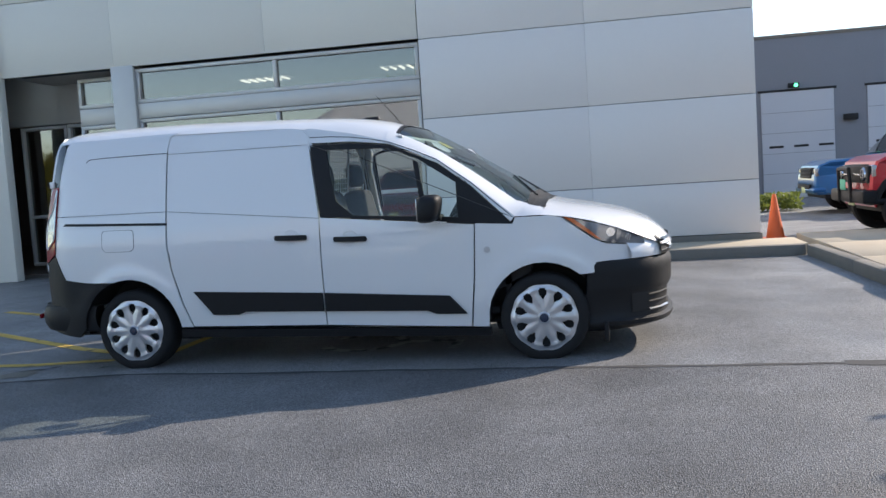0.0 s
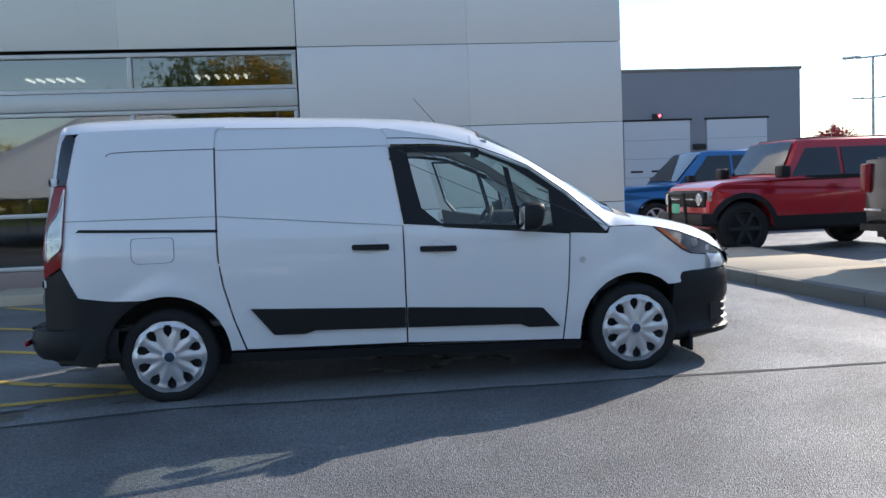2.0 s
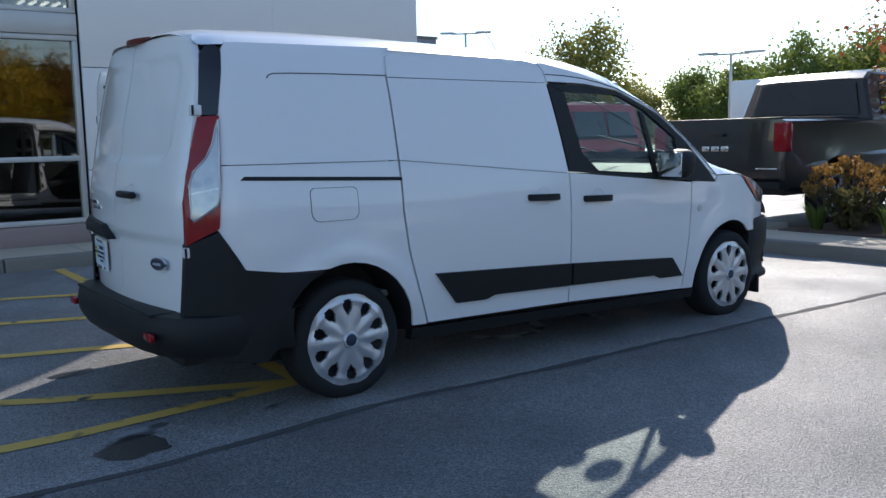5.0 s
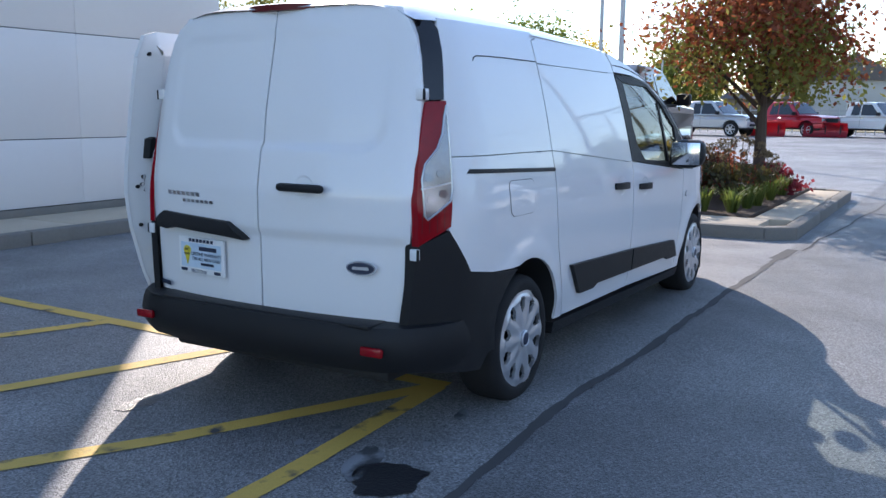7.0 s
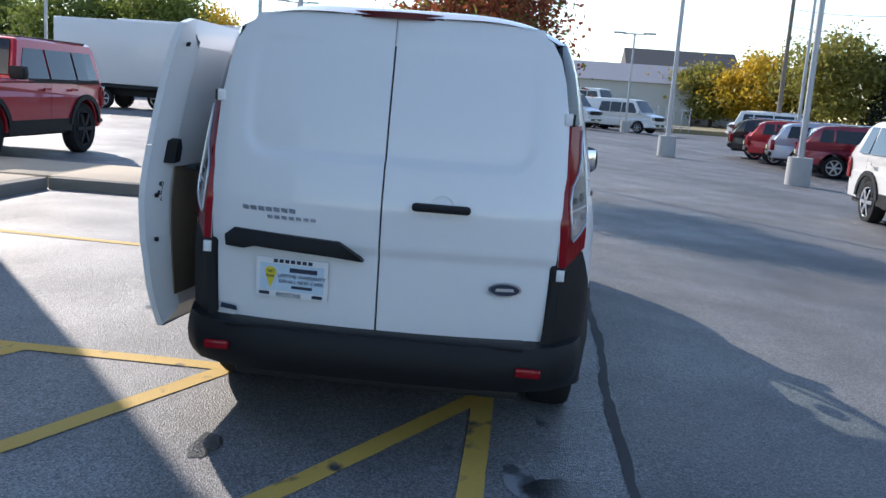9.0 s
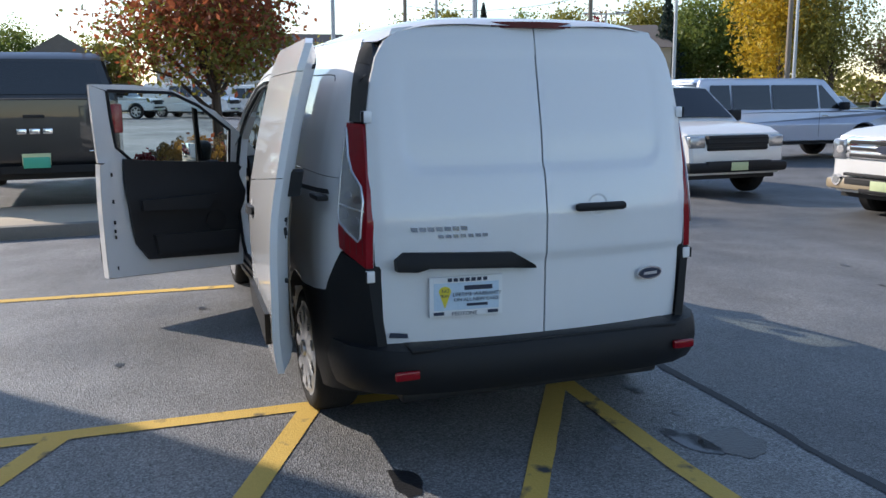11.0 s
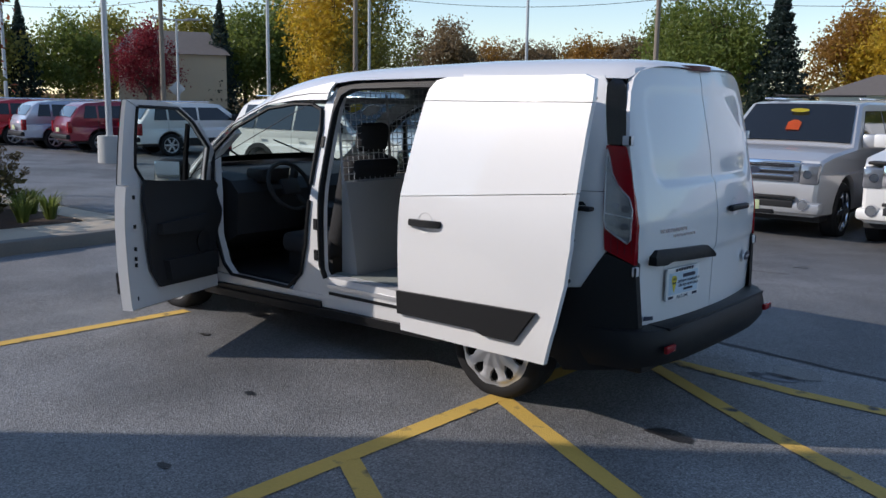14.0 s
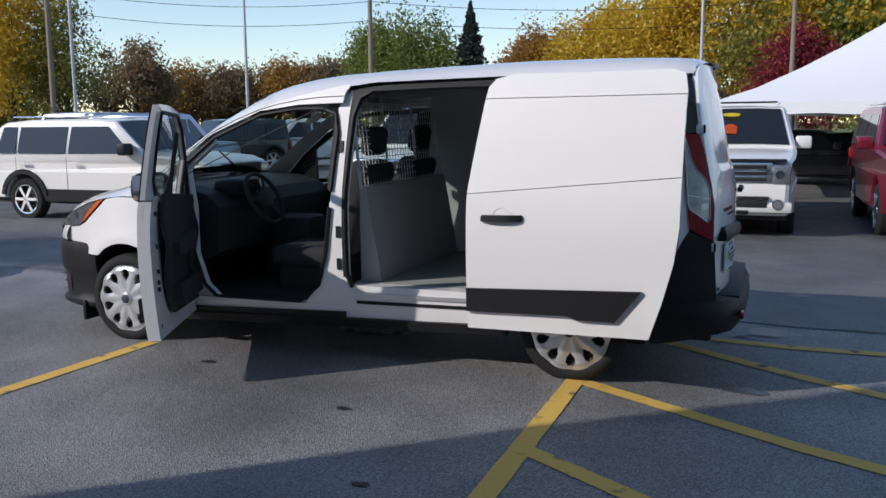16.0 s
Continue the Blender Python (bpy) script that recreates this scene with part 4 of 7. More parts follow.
def offset(pts, d):
    """An outline drawn in by d."""
    out = []
    n = len(pts)
    area = sum(pts[i][0] * pts[(i + 1) % n][1] - pts[(i + 1) % n][0] * pts[i][1] for i in range(n))
    k = 1 if area > 0 else -1
    for i in range(n):
        a, b, c = Vector(pts[i - 1]), Vector(pts[i]), Vector(pts[(i + 1) % n])
        e = (b - a).normalized() + (c - b).normalized()
        if e.length < 1e-6:
            e = (c - b)
        e.normalize()
        out.append(tuple(b + Vector((-e.y, e.x)) * d * k))
    return out


def loft(pts, place, w0, w1, d):
    """A sloping return from an outline at depth w0 to the outline drawn in by d at depth w1."""
    bm = bmesh.new()
    outer = dense(pts)
    rows = [[bm.verts.new(place(u, v, w)) for u, v in ring] for ring, w in ((outer, w0), (offset(outer, d * .55), w0 + .7 * (w1 - w0)), (offset(outer, d), w1))]
    n = len(outer)
    for p, q in zip(rows, rows[1:]):
        for i in range(n):
            bm.faces.new((p[i], p[(i + 1) % n], q[(i + 1) % n], q[i]))
    return bm


# left flank: sliding door run back along the body
sdo = tagged(new("sliding_door"), "open white sliding door run back along the body")
sdo.parent = van
SC = Vector((.92, .88, 0))
slid = lambda u, v, w: left(u, v, w) - SC
sdo.matrix_local = Matrix.Translation((-.025, 1.066, .014)) @ Matrix.Rotation(radians(-3.7), 4, "Z")
for pts in SKINS:
    part("door_skin", panel(pts, slid, .03), M_WHITE, sdo)
part("inner_skin", panel(offset(SLIDER, .118), lambda u, v, w: slid(u, v, .085 + w), 0.0, .2), M_WHITE, sdo)
part("door_edge", loft(SLIDER, slid, .024, .085, .12), M_WHITE, sdo)
part("lining_board", panel([(.50, .46), (1.36, .44), (1.36, 1.04), (.47, 1.06)], lambda u, v, w: slid(u, v, .088 + w), .006, .2), M_BOARD, sdo, "brown hardboard door lining")
part("side_moulding", panel(MOLD_R[0], lambda u, v, w: slid(u, v, w - .022), .022), M_BLACKPL, sdo, "black plastic side moulding")
door_handle(sdo, 1.295, .925, slid, 1)
for u, z in ((.405, .985), (.420, .965), (.400, .945), (.418, .915), (.372, .935), (.385, .735), (.372, 1.60)):
    part("door_bolt", panel(arc(u, z, .010, 0, 360, 10)[:-1], lambda a, b, w: slid(a, b, .062 + w), 0.012, .1), M_DARK, sdo)
part("latch", panel([(.40, 1.08), (.46, 1.085), (.455, 1.15), (.425, 1.19), (.40, 1.18)], lambda u, v, w: slid(u, v, .115 - w), .06, .1), M_BLACKPL, sdo, "black door latch")
part("roller_arm", bm_box(-.58, -.42, -.13, -.08, 1.072, 1.094, .006), M_BLACKPL, van, "black sliding-door roller arm").matrix_local = Matrix.Translation((0, 1.0, 0))

# left flank: pillars and door frames
part("b_pillar", panel([(1.415, 1.66), (1.36, 1.66), (1.375, 1.55), (1.405, 1.05), (1.405, .50), (1.36, .44), (1.36, .30), (1.74, .30), (1.70, .345), (1.625, .43), (1.56, .62), (1.50, 1.04), (1.47, 1.40), (1.49, 1.55)], lambda u, v, w: left(u, v, .035 + w), .06, .07), M_WHITE, van)
part("b_pillar_trim", panel([(1.40, 1.66), (1.36, 1.66), (1.378, 1.5), (1.40, 1.05), (1.40, .52), (1.425, .52), (1.425, 1.05), (1.41, 1.5)], lambda u, v, w: left(u, v, .030 + w), .03, .1), M_BLACKPL, van)
part("b_pillar_trim", panel([(1.485, 1.50), (1.505, 1.06), (1.525, 1.06), (1.505, 1.50)], lambda u, v, w: left(u, v, .030 + w), .02, .1), M_BLACKPL, van)
for z in (1.32, .80, .60):
    part("latch_plate", panel([(1.435, z - .035), (1.465, z - .035), (1.465, z + .035), (1.435, z + .035)], lambda u, v, w: left(u, v, .028 + w), .01, .1), M_BLACKPL, van)
part("door_sill_panel", panel([(.34, .47), (1.38, .47), (1.40, .34), (1.72, .335), (2.36, .335), (2.62, .34), (2.62, .24), (.45, .28), (.36, .30)], lambda u, v, w: left(u, v, .03 + w), .10, .08), M_WHITE, van)
part("sill_track", panel([(.36, .435), (1.34, .425), (1.34, .40), (.36, .41)], lambda u, v, w: left(u, v, .022 + w), .02, .1), M_SILVER, van)
part("sill_track", panel([(.36, .385), (1.34, .375), (1.34, .355), (.36, .365)], lambda u, v, w: left(u, v, .024 + w), .02, .1), M_BLACKPL, van)
part("step_pad", panel([(1.42, .30), (2.60, .265), (2.60, .225), (1.42, .255)], lambda u, v, w: left(u, v, .01 + w), .03, .1), M_BLACKPL, van)
part("a_pillar_inner", panel([(2.36, .34), (2.62, .34), (2.62, .96), (2.88, .95), (2.62, 1.22), (2.40, 1.37), (2.36, 1.34), (2.56, 1.17), (2.50, .93), (2.50, .62), (2.44, .42)], lambda u, v, w: left(u, v, .04 + w), .05, .07), M_WHITE, van)
for z in (.93, .80, .60, .46):
    part("door_hinge", bm_box(2.53, 2.60, .80, .86, z - .02, z + .02, .006), M_BLACKPL, van)
part("opening_header", panel([(.36, 1.705), (1.28, 1.695), (1.40, 1.655), (1.38, 1.60), (1.30, 1.63), (1.2, 1.652), (.36, 1.66)], lambda u, v, w: left(u, v, .03 + w), .05, .07), M_BLACKPL, van)
FRONT_SEAL = [(1.50, 1.05), (1.475, 1.40), (1.50, 1.52), (1.60, 1.553), (1.78, 1.552), (2.03, 1.518), (2.37, 1.372), (2.57, 1.205), (2.53, .93), (2.50, .62), (2.44, .42), (2.36, .345), (1.74, .345), (1.60, .46), (1.54, .66), (1.505, .95)]
SLIDE_SEAL = [(1.36, .46), (1.395, .54), (1.40, 1.05), (1.375, 1.5), (1.34, 1.61), (1.26, 1.655), (.80, 1.668), (.38, 1.67)]
part("door_seal", tube([left(u, v, .026) for u, v in dense(FRONT_SEAL, .06)], .013), M_BLACKPL, van, "black rubber seal round the front door opening")
part("door_seal", tube([left(u, v, .024) for u, v in dense(SLIDE_SEAL, .06)[:-24]], .017), M_BLACKPL, van, "black rubber seal round the side opening")
part("rear_jamb", panel([(.30, .45), (.37, .45), (.37, 1.70), (.30, 1.70)], lambda u, v, w: left(u, v, .04 + w), .05, .1), M_WHITE, van)

# roof, windscreen, bonnet
def roof_grid(x0, x1, s0, s1, nx, ns, lift=0.0, power=4.5):
    bm = bmesh.new()
    rows = []
    for i in range(nx + 1):
        row = []
        for j in range(ns + 1):
            s = s0 + (s1 - s0) * j / ns
            xs = x0 + (.08 * abs(s) ** 3 if x0 < -.65 else 0)
            x = xs + (x1 - xs) * i / nx
            ze, zt = interp(VAN_EDGE, x), interp(VAN_TOP, x)
            hw = half(x, ze)
            row.append(bm.verts.new((x, s * hw, zt - (zt - ze) * abs(s) ** power + lift)))
        rows.append(row)
    for p, q in zip(rows, rows[1:]):
        for j in range(ns):
            bm.faces.new((p[j], p[j + 1], q[j + 1], q[j]))
    return bm


part("roof_panel", roof_grid(-.692, 2.06, -1, 1, 48, 28), M_WHITE, van, angle=60)
part("headliner", roof_grid(-.60, 2.0, -.95, .95, 20, 12, -.05), M_LINER, van)
ws = part("windscreen", roof_grid(2.06, 3.04, -.86, .86, 14, 16, 0), M_WSHIELD, van, "clear windscreen")
part("screen_band", roof_grid(2.06, 2.085, -.86, .86, 3, 16, .003), M_BLACKPL, ws)
part("scuttle", roof_grid(2.98, 3.10, -.86, .86, 3, 16, .004), M_BLACKPL, van, "black plastic scuttle panel")
for s in (-1, 1):
    part("windscreen_pillar", roof_grid(2.0, 3.08, min(s * .85, s), max(s * .85, s), 18, 5, .002), M_WHITE, van)
for a, b in (((3.02, -.45, 1.115), (2.80, .1, 1.262)), ((3.02, .25, 1.115), (2.78, .62, 1.25))):
    part("wiper", bm_cyl(.008, .006, a, b, 8), M_BLACKPL, van)
part("bonnet", roof_grid(3.075, 3.945, -1, 1, 22, 22), M_WHITE, van, angle=60)
part("overhead_shelf", bm_box(1.66, 2.12, -.715, .715, 1.555, 1.60, .02), M_LINER, van, "grey overhead shelf above the windscreen")
part("sun_visor", bm_box(1.88, 2.06, .14, .60, 1.575, 1.592, .006), M_LINER, van)
for lab, k, mt, r in (("yellow oval price sticker on the windscreen", -.46, M_PLATEYEL, .07), ("white round sticker on the windscreen", -.68, M_WHITE, .085)):
    bm = bmesh.new()
    vs = []
    for i in range(20):
        t = 2 * math.pi * i / 20
        x, s = 2.36 + r * .8 * math.cos(t), k + r * 1.1 * math.sin(t)
        ze, zt = interp(VAN_EDGE, x), interp(VAN_TOP, x)
        vs.append(bm.verts.new((x, s * half(x, ze), zt - (zt - ze) * abs(s) ** 4.5 - .006)))
    bm.faces.new(vs)
    part("window_sticker", bm, mt, van, lab)
# aerial and roof fin
part("aerial", bm_cyl(.004, .002, (1.93, 0.12, 1.72), (1.72, 0.12, 1.97), 8), M_BLACKPL, van, "thin black roof aerial")
part("roof_pod", bm_box(1.62, 1.76, .02, .08, 1.76, 1.80, .02), M_BLACKPL, van)

# nose and bumpers
def wrap(path, zs, pull, step=None):
    """A band that runs round a bumper: path of (x, y) for one half from the flank to the middle, mirrored."""
    pts = [(x, -y) for x, y in path] + [(x, y) for x, y in reversed(path)][1:]
    bm = bmesh.new()
    rows = []
    for z, k in zip(zs, pull):
        c = Vector((1.5, 0))
        rows.append([bm.verts.new((x + (c.x - x) * k, y * (1 - k), z)) for x, y in pts])
    for p, q in zip(rows, rows[1:]):
        for j in range(len(pts) - 1):
            bm.faces.new((p[j], p[j + 1], q[j + 1], q[j]))
    return bm


NOSE = [(3.355, .78), (3.365, .828), (3.42, .832), (3.55, .810), (3.68, .765), (3.79, .69), (3.87, .58), (3.92, .44), (3.95, .25), (3.96, 0)]
part("front_bumper", wrap(NOSE, (.165, .19, .205, .235, .25, .30, .40, .44, .475, .56, .60, .645, .66), (.06, .02, .004, .002, .014, .018, .016, .006, .003, .002, .001, .010, .05)), M_BLACKPL, van, "black plastic front bumper")
part("nose_panel", wrap(NOSE[4:], (.655, .68, .72, .76, .80), (.010, .008, .012, .022, .04)), M_WHITE, van)
part("grille", wrap(NOSE[6:], (.66, .70, .75, .79), (.002, .001, .006, .02)), M_BLACKPL, van, "black front grille")
for z in (.685, .725, .765):
    part("grille_bar", wrap(NOSE[6:], (z - .008, z, z + .008), (.006, -.003, .006)), M_CHROME, van)
part("bumper_lip", wrap([(x + .01, y) for x, y in NOSE[4:]], (.20, .212, .224), (.042, .025, .037)), M_SILVER, van, "grey bumper lip")
def wrap_side(path, zs, pull, sg):
    """A band on one side of a bumper."""
    bm = bmesh.new()
    rows = [[bm.verts.new((x + (1.5 - x) * k, sg * y * (1 - k), z)) for x, y in path] for z, k in zip(zs, pull)]
    for p, q in zip(rows, rows[1:]):
        for j in range(len(path) - 1):
            bm.faces.new((p[j], p[j + 1], q[j + 1], q[j]))
    return bm


for sg in (-1, 1):
    fr = part("fog_recess", wrap_side(NOSE[4:8], (.285, .30, .42, .435), (.0155, .013, .0125, .010), sg), M_DARK, van, "dark fog-lamp recess in the bumper")
    for z in (.292, .345, .395):
        part("recess_bar", wrap_side(NOSE[5:8], (z - .007, z, z + .007), (.012, .006, .012), sg), M_SILVER if z < .3 else M_BLACKPL, fr)
for s in (-1, 1):
    part("mud_flap", bm_box(3.46, 3.49, min(s * .66, s * .84), max(s * .66, s * .84), .10, .24, .01), M_BLACKPL, van)
TAIL = [(-.30, .885), (-.45, .885), (-.60, .87), (-.72, .835), (-.82, .76), (-.885, .64), (-.915, .45), (-.925, .2), (-.925, 0)]
part("rear_bumper", wrap(TAIL, (.285, .298, .345, .40, .455, .485, .492), (.045, .012, .0, -.004, .0, .006, .045)), M_BLACKPL, van, "black plastic rear bumper")
part("bumper_step", bm_box(-.895, -.76, -.62, .62, .478, .494, .006), M_BLACKPL, van)
for s in (-1, 1):
    part("rear_reflector", bm_box(-.922, -.90, s * .645 - .052, s * .645 + .052, .378, .416, .008), M_RED_LENS, van, "red bumper reflector").matrix_local = Matrix.Rotation(radians(0), 4, "Z")
part("under_tray", bm_box(-.75, 3.75, -.62, .62, .22, .27, .02), M_DARK, van)
part("silencer", bm_cyl(.09, .09, (-.55, -.1, .27), (-.55, .5, .27), 16), M_DARK, van)

# rear doors
REAR_L = [(.004, .478), (.62, .478), (.690, .484), (.716, .51), (.732, .60), (.747, .79), (.742, 1.10), (.731, 1.40), (.704, 1.56), (.678, 1.65), (.640, 1.715), (.585, 1.752), (.5, 1.768), (.35, 1.774), (.004, 1.775)]
for s in (1, -1):
    d = tagged(new("rear_door"), "closed white rear door without a window")
    d.parent = van
    f = (lambda u, v, w: rear(u, v, w)) if s > 0 else (lambda u, v, w: rear(-u, v, w))

    def dished(u, v, w, f=f):
        """The door's pressings: a sunk upper panel with a rounded corner, a proud belt, and a sunk lower part."""
        def ease(a):
            a = max(0.0, min(1.0, a))
            return a * a * (3 - 2 * a)
        r = .11
        qx, qz = max(0, u - (.605 - r)), max(abs(v - 1.43) - (.25 - r), 0)
        inside = r - math.hypot(qx, qz)
        up = ease(inside / .028)
        low = ease((.845 - v) / .04) * ease((.735 - u) / .04)
        edge = ease((u - .655) / .09) ** 2
        return f(u, v, w) + Vector(((.005 + .009 * ease((1.36 - v) / .16)) * up + .015 * low + .012 * edge, 0, 0))
    part("door_skin", panel(REAR_L, dished, .03, .018), M_WHITE, d)
    for z in (1.418, .782):
        y = .748 if z < 1 else .728
        p = f(y, z, 0)
        h = part("door_hinge", bm_box(p.x - .008, p.x + .04, p.y - .018, p.y + .018, z - .028, z + .020, .005), M_WHITE, d)
        part("hinge_pin", bm_cyl(.006, .006, (p.x - .004, p.y + s * .020, z - .026), (p.x - .004, p.y + s * .020, z + .018), 8), M_BLACKPL, h)
    if s < 0:
        h = part("door_handle", bm_box(-.872, -.836, -.365, -.125, 1.010, 1.045, .015), M_BLACKPL, d, "black plastic door handle")
        part("handle_cup", panel(arc(.245, 1.03, .05, 0, 360, 16)[:-1], lambda u, v, w: f(u, v, w - .003 + .010 * (1 - ((u - .245) ** 2 + (v - 1.03) ** 2) / .0025)), 0, .03), M_WHITE, d)
        b = part("badge", panel([(.525 + .068 * math.cos(2 * math.pi * i / 24), .71 + .030 * math.sin(2 * math.pi * i / 24)) for i in range(24)], lambda u, v, w: f(u, v, w - .012), .012, .05), M_CHROME, d, "dark blue oval badge with silver rim")
        part("badge_face", panel([(.525 + .060 * math.cos(2 * math.pi * i / 24), .71 + .0235 * math.sin(2 * math.pi * i / 24)) for i in range(24)], lambda u, v, w: f(u, v, w - .015), .004, .05), M_INK, b)
        part("badge_bar", panel([(.487, .704), (.563, .704), (.560, .717), (.490, .716)], lambda u, v, w: f(u, v, w - .0165), .001, .05), M_SILVER, b)
    else:
        part("grab_bar", panel([(.06, .785), (.07, .80), (.165, .858), (.62, .875), (.655, .845), (.65, .80), (.57, .795), (.52, .81), (.18, .795)], lambda u, v, w: f(u, v, w - .04 + .012 * ((v - .82) / .04) ** 2), .045, .05), M_BLACKPL, d, "black plastic number-plate handle strip")
        p = part("dealer_plate", panel([(.205, .60), (.515, .60), (.515, .765), (.205, .765)], lambda u, v, w: rear(0.36, .7, 0) + Vector((-.004 + w + .10 * (u - .36), u - .36, v - .7)), .01, .5), M_TENT, d, "dealer plate in a white frame")

        def on_plate(y0, y1, z0, z1, mt, lift, nm="print_bar", lab=""):
            return part(nm, panel([(y0, z0), (y1, z0), (y1, z1), (y0, z1)], lambda u, v, w: rear(.36, .7, 0) + Vector((-.004 - lift + w + .10 * (u - .36), u - .36, v - .7)), 0.0, .5), mt, p, lab, smooth=False)
        on_plate(.222, .498, .626, .74, M_PLATEBLUE, .002, "plate_face")
        for k in range(7):
            on_plate(.44 - k * .025 - .018, .44 - k * .025, .745, .760, M_INK, .004)
        on_plate(.25, .37, .708, .727, M_INK, .004)
        for y0 in (.455, .225):
            on_plate(y0, y0 + .045, .606, .620, M_INK, .004)
        on_plate(.27, .36, .640, .652, M_INK, .004)
        pin = part("pin_shape", panel([(.452 + .026 * math.cos(t * .4 - .0), .705 + .022 * math.sin(t * .4)) for t in range(9)] + [(.452, .634)], lambda u, v, w: rear(.36, .7, 0) + Vector((-.0085 + w + .10 * (u - .36), u - .36, v - .7)), 0, .5), M_PLATEYEL, p, "yellow pin shape", smooth=False)
        for txt, yy, zz, sz in (("PEOTONE", .425, .603, .024), ("LIFETIME WARRANTY", .42, .684, .0215), ("ON ALL NEW CARS!", .415, .662, .0215), ("NO", .466, .702, .02), ("FEAR", .472, .682, .016)):
            cu = bpy.data.curves.new("plate_text", "FONT")
            cu.body, cu.size, cu.extrude = txt, sz, .0004
            tmp = bpy.data.objects.new("t", cu)
            me = bpy.data.meshes.new_from_object(tmp)
            bpy.data.objects.remove(tmp)
            me.transform(Matrix.Translation((rear(.36, .7, 0).x - .0105 + .10 * (yy - .36), yy, zz)) @ Matrix.Rotation(radians(-95.7), 4, "Z") @ Matrix.Rotation(radians(90), 4, "X"))
            me.materials.append(M_INK)
            o = new("plate_text", me)
            o.parent = p
        for k in range(7):
            y0 = .585 - k * .034
            part("badge_letter", panel([(y0, .957), (y0 - .026, .955), (y0 - .024, .973), (y0 + .004, .975)], lambda u, v, w: f(u, v, w - .006), .008, .05), M_CHROME, d, "silver badge stroke")
        for k in range(7):
            y0 = .475 - k * .031
            part("badge_letter", panel([(y0, .928), (y0 - .022, .927), (y0 - .02, .941), (y0 + .003, .942)], lambda u, v, w: f(u, v, w - .006), .008, .05), M_CHROME, d, "silver badge stroke")
        part("dealer_sticker", panel([(.68, .520), (.60, .515), (.605, .535), (.675, .542)], lambda u, v, w: f(u, v, w - .002), 0, .05), M_INK, d)
part("door_gap", panel([(u * .985, v) for u, v in REAR_L[1:]] + [(-u * .985, v) for u, v in reversed(REAR_L[1:])], lambda u, v, w: rear(u, v, .045), 0, .08), M_DARK, van)
for s in (1, -1):
    f = left if s > 0 else right
    part("rear_corner_post", panel([(-.60, 1.70), (-.645, 1.60), (-.68, 1.40), (-.72, 1.2), (-.752, 1.0), (-.755, .5), (-.60, .5), (-.57, 1.0), (-.54, 1.6)], lambda u, v, w: f(u, v, .022 + w), .03, .07), M_BLACKPL, van)
part("roof_header", panel([(-.65, 1.66), (.65, 1.66), (.60, 1.765), (.45, 1.782), (-.45, 1.782), (-.60, 1.765)], lambda u, v, w: rear(u, v, .014), 0, .06), M_WHITE, van)
part("brake_lamp", prism_xy([(-.708 + .05 * abs(k / 8) ** 2.2, .185 * k / 8) for k in range(-8, 9)] + [(-.66, .185), (-.66, -.185)], 1.770, 1.795, .002), M_DARKRED, van, "red high-level brake lamp")

# wheels
for x, y, s in ((0, -.775, -1), (0, .775, 1), (3.062, -.775, -1), (3.062, .775, 1)):
    wheel("wheel", van, x, y, s)
part("axle", bm_cyl(.04, .04, (0, -.7, .3), (0, .7, .3), 12), M_DARK, van)

# inside the van
part("cargo_floor", bm_box(-.70, 1.40, -.70, .76, .44, .475, .01), M_MAT, van, "grey-green rubber cargo mat")
part("cab_floor", bm_box(1.40, 2.75, -.76, .76, .30, .36, .02), M_DARK, van)
part("wheel_box", bm_box(-.35, .35, -.56, -.42, .47, .76, .05), M_LINER, van)
part("wheel_box", bm_box(-.35, .30, .42, .56, .47, .76, .05), M_LINER, van)
BX = 1.36
bm = bmesh.new()
prof = [(BX - .12, .475), (BX - .10, .62), (BX - .02, 1.06), (BX + .02, 1.07), (BX + .02, .475)]
for i, y in enumerate((-.74, .70)):
    for x, z in prof:
        bm.verts.new((x, y, z))
bm.verts.ensure_lookup_table()
k = len(prof)
for j in range(k):
    bm.faces.new((bm.verts[j], bm.verts[(j + 1) % k], bm.verts[k + (j + 1) % k], bm.verts[k + j]))
bm.faces.new([bm.verts[j] for j in range(k)])
bm.faces.new([bm.verts[k + j] for j in range(k)])
bulk = part("bulkhead", bm, M_LINER, van, "grey bulkhead panel with a wire screen above", smooth=False)
bm = bmesh.new()
for i in range(31):
    y = -.72 + i * 1.42 / 30
    top = 1.66 - .10 * max(0, (abs(y) - .45) / .27)
    bm_cyl(.0028, .0028, (BX, y, 1.06), (BX + .05, y, top), 5, bm)
for j in range(14):
    z = 1.07 + j * .043
    bm_cyl(.0028, .0028, (BX + .05 * j / 14, -.72, z), (BX + .05 * j / 14, .70, z), 5, bm)
part("wire_screen", bm, M_WIRE, bulk, "welded wire mesh screen")
for y in (-.72, -.25, .25, .70):
    bm = bm_cyl(.009, .009, (BX + .01, y, 1.05), (BX + .06, y, 1.62), 8)
    part("screen_post", bm, M_WIRE, bulk)


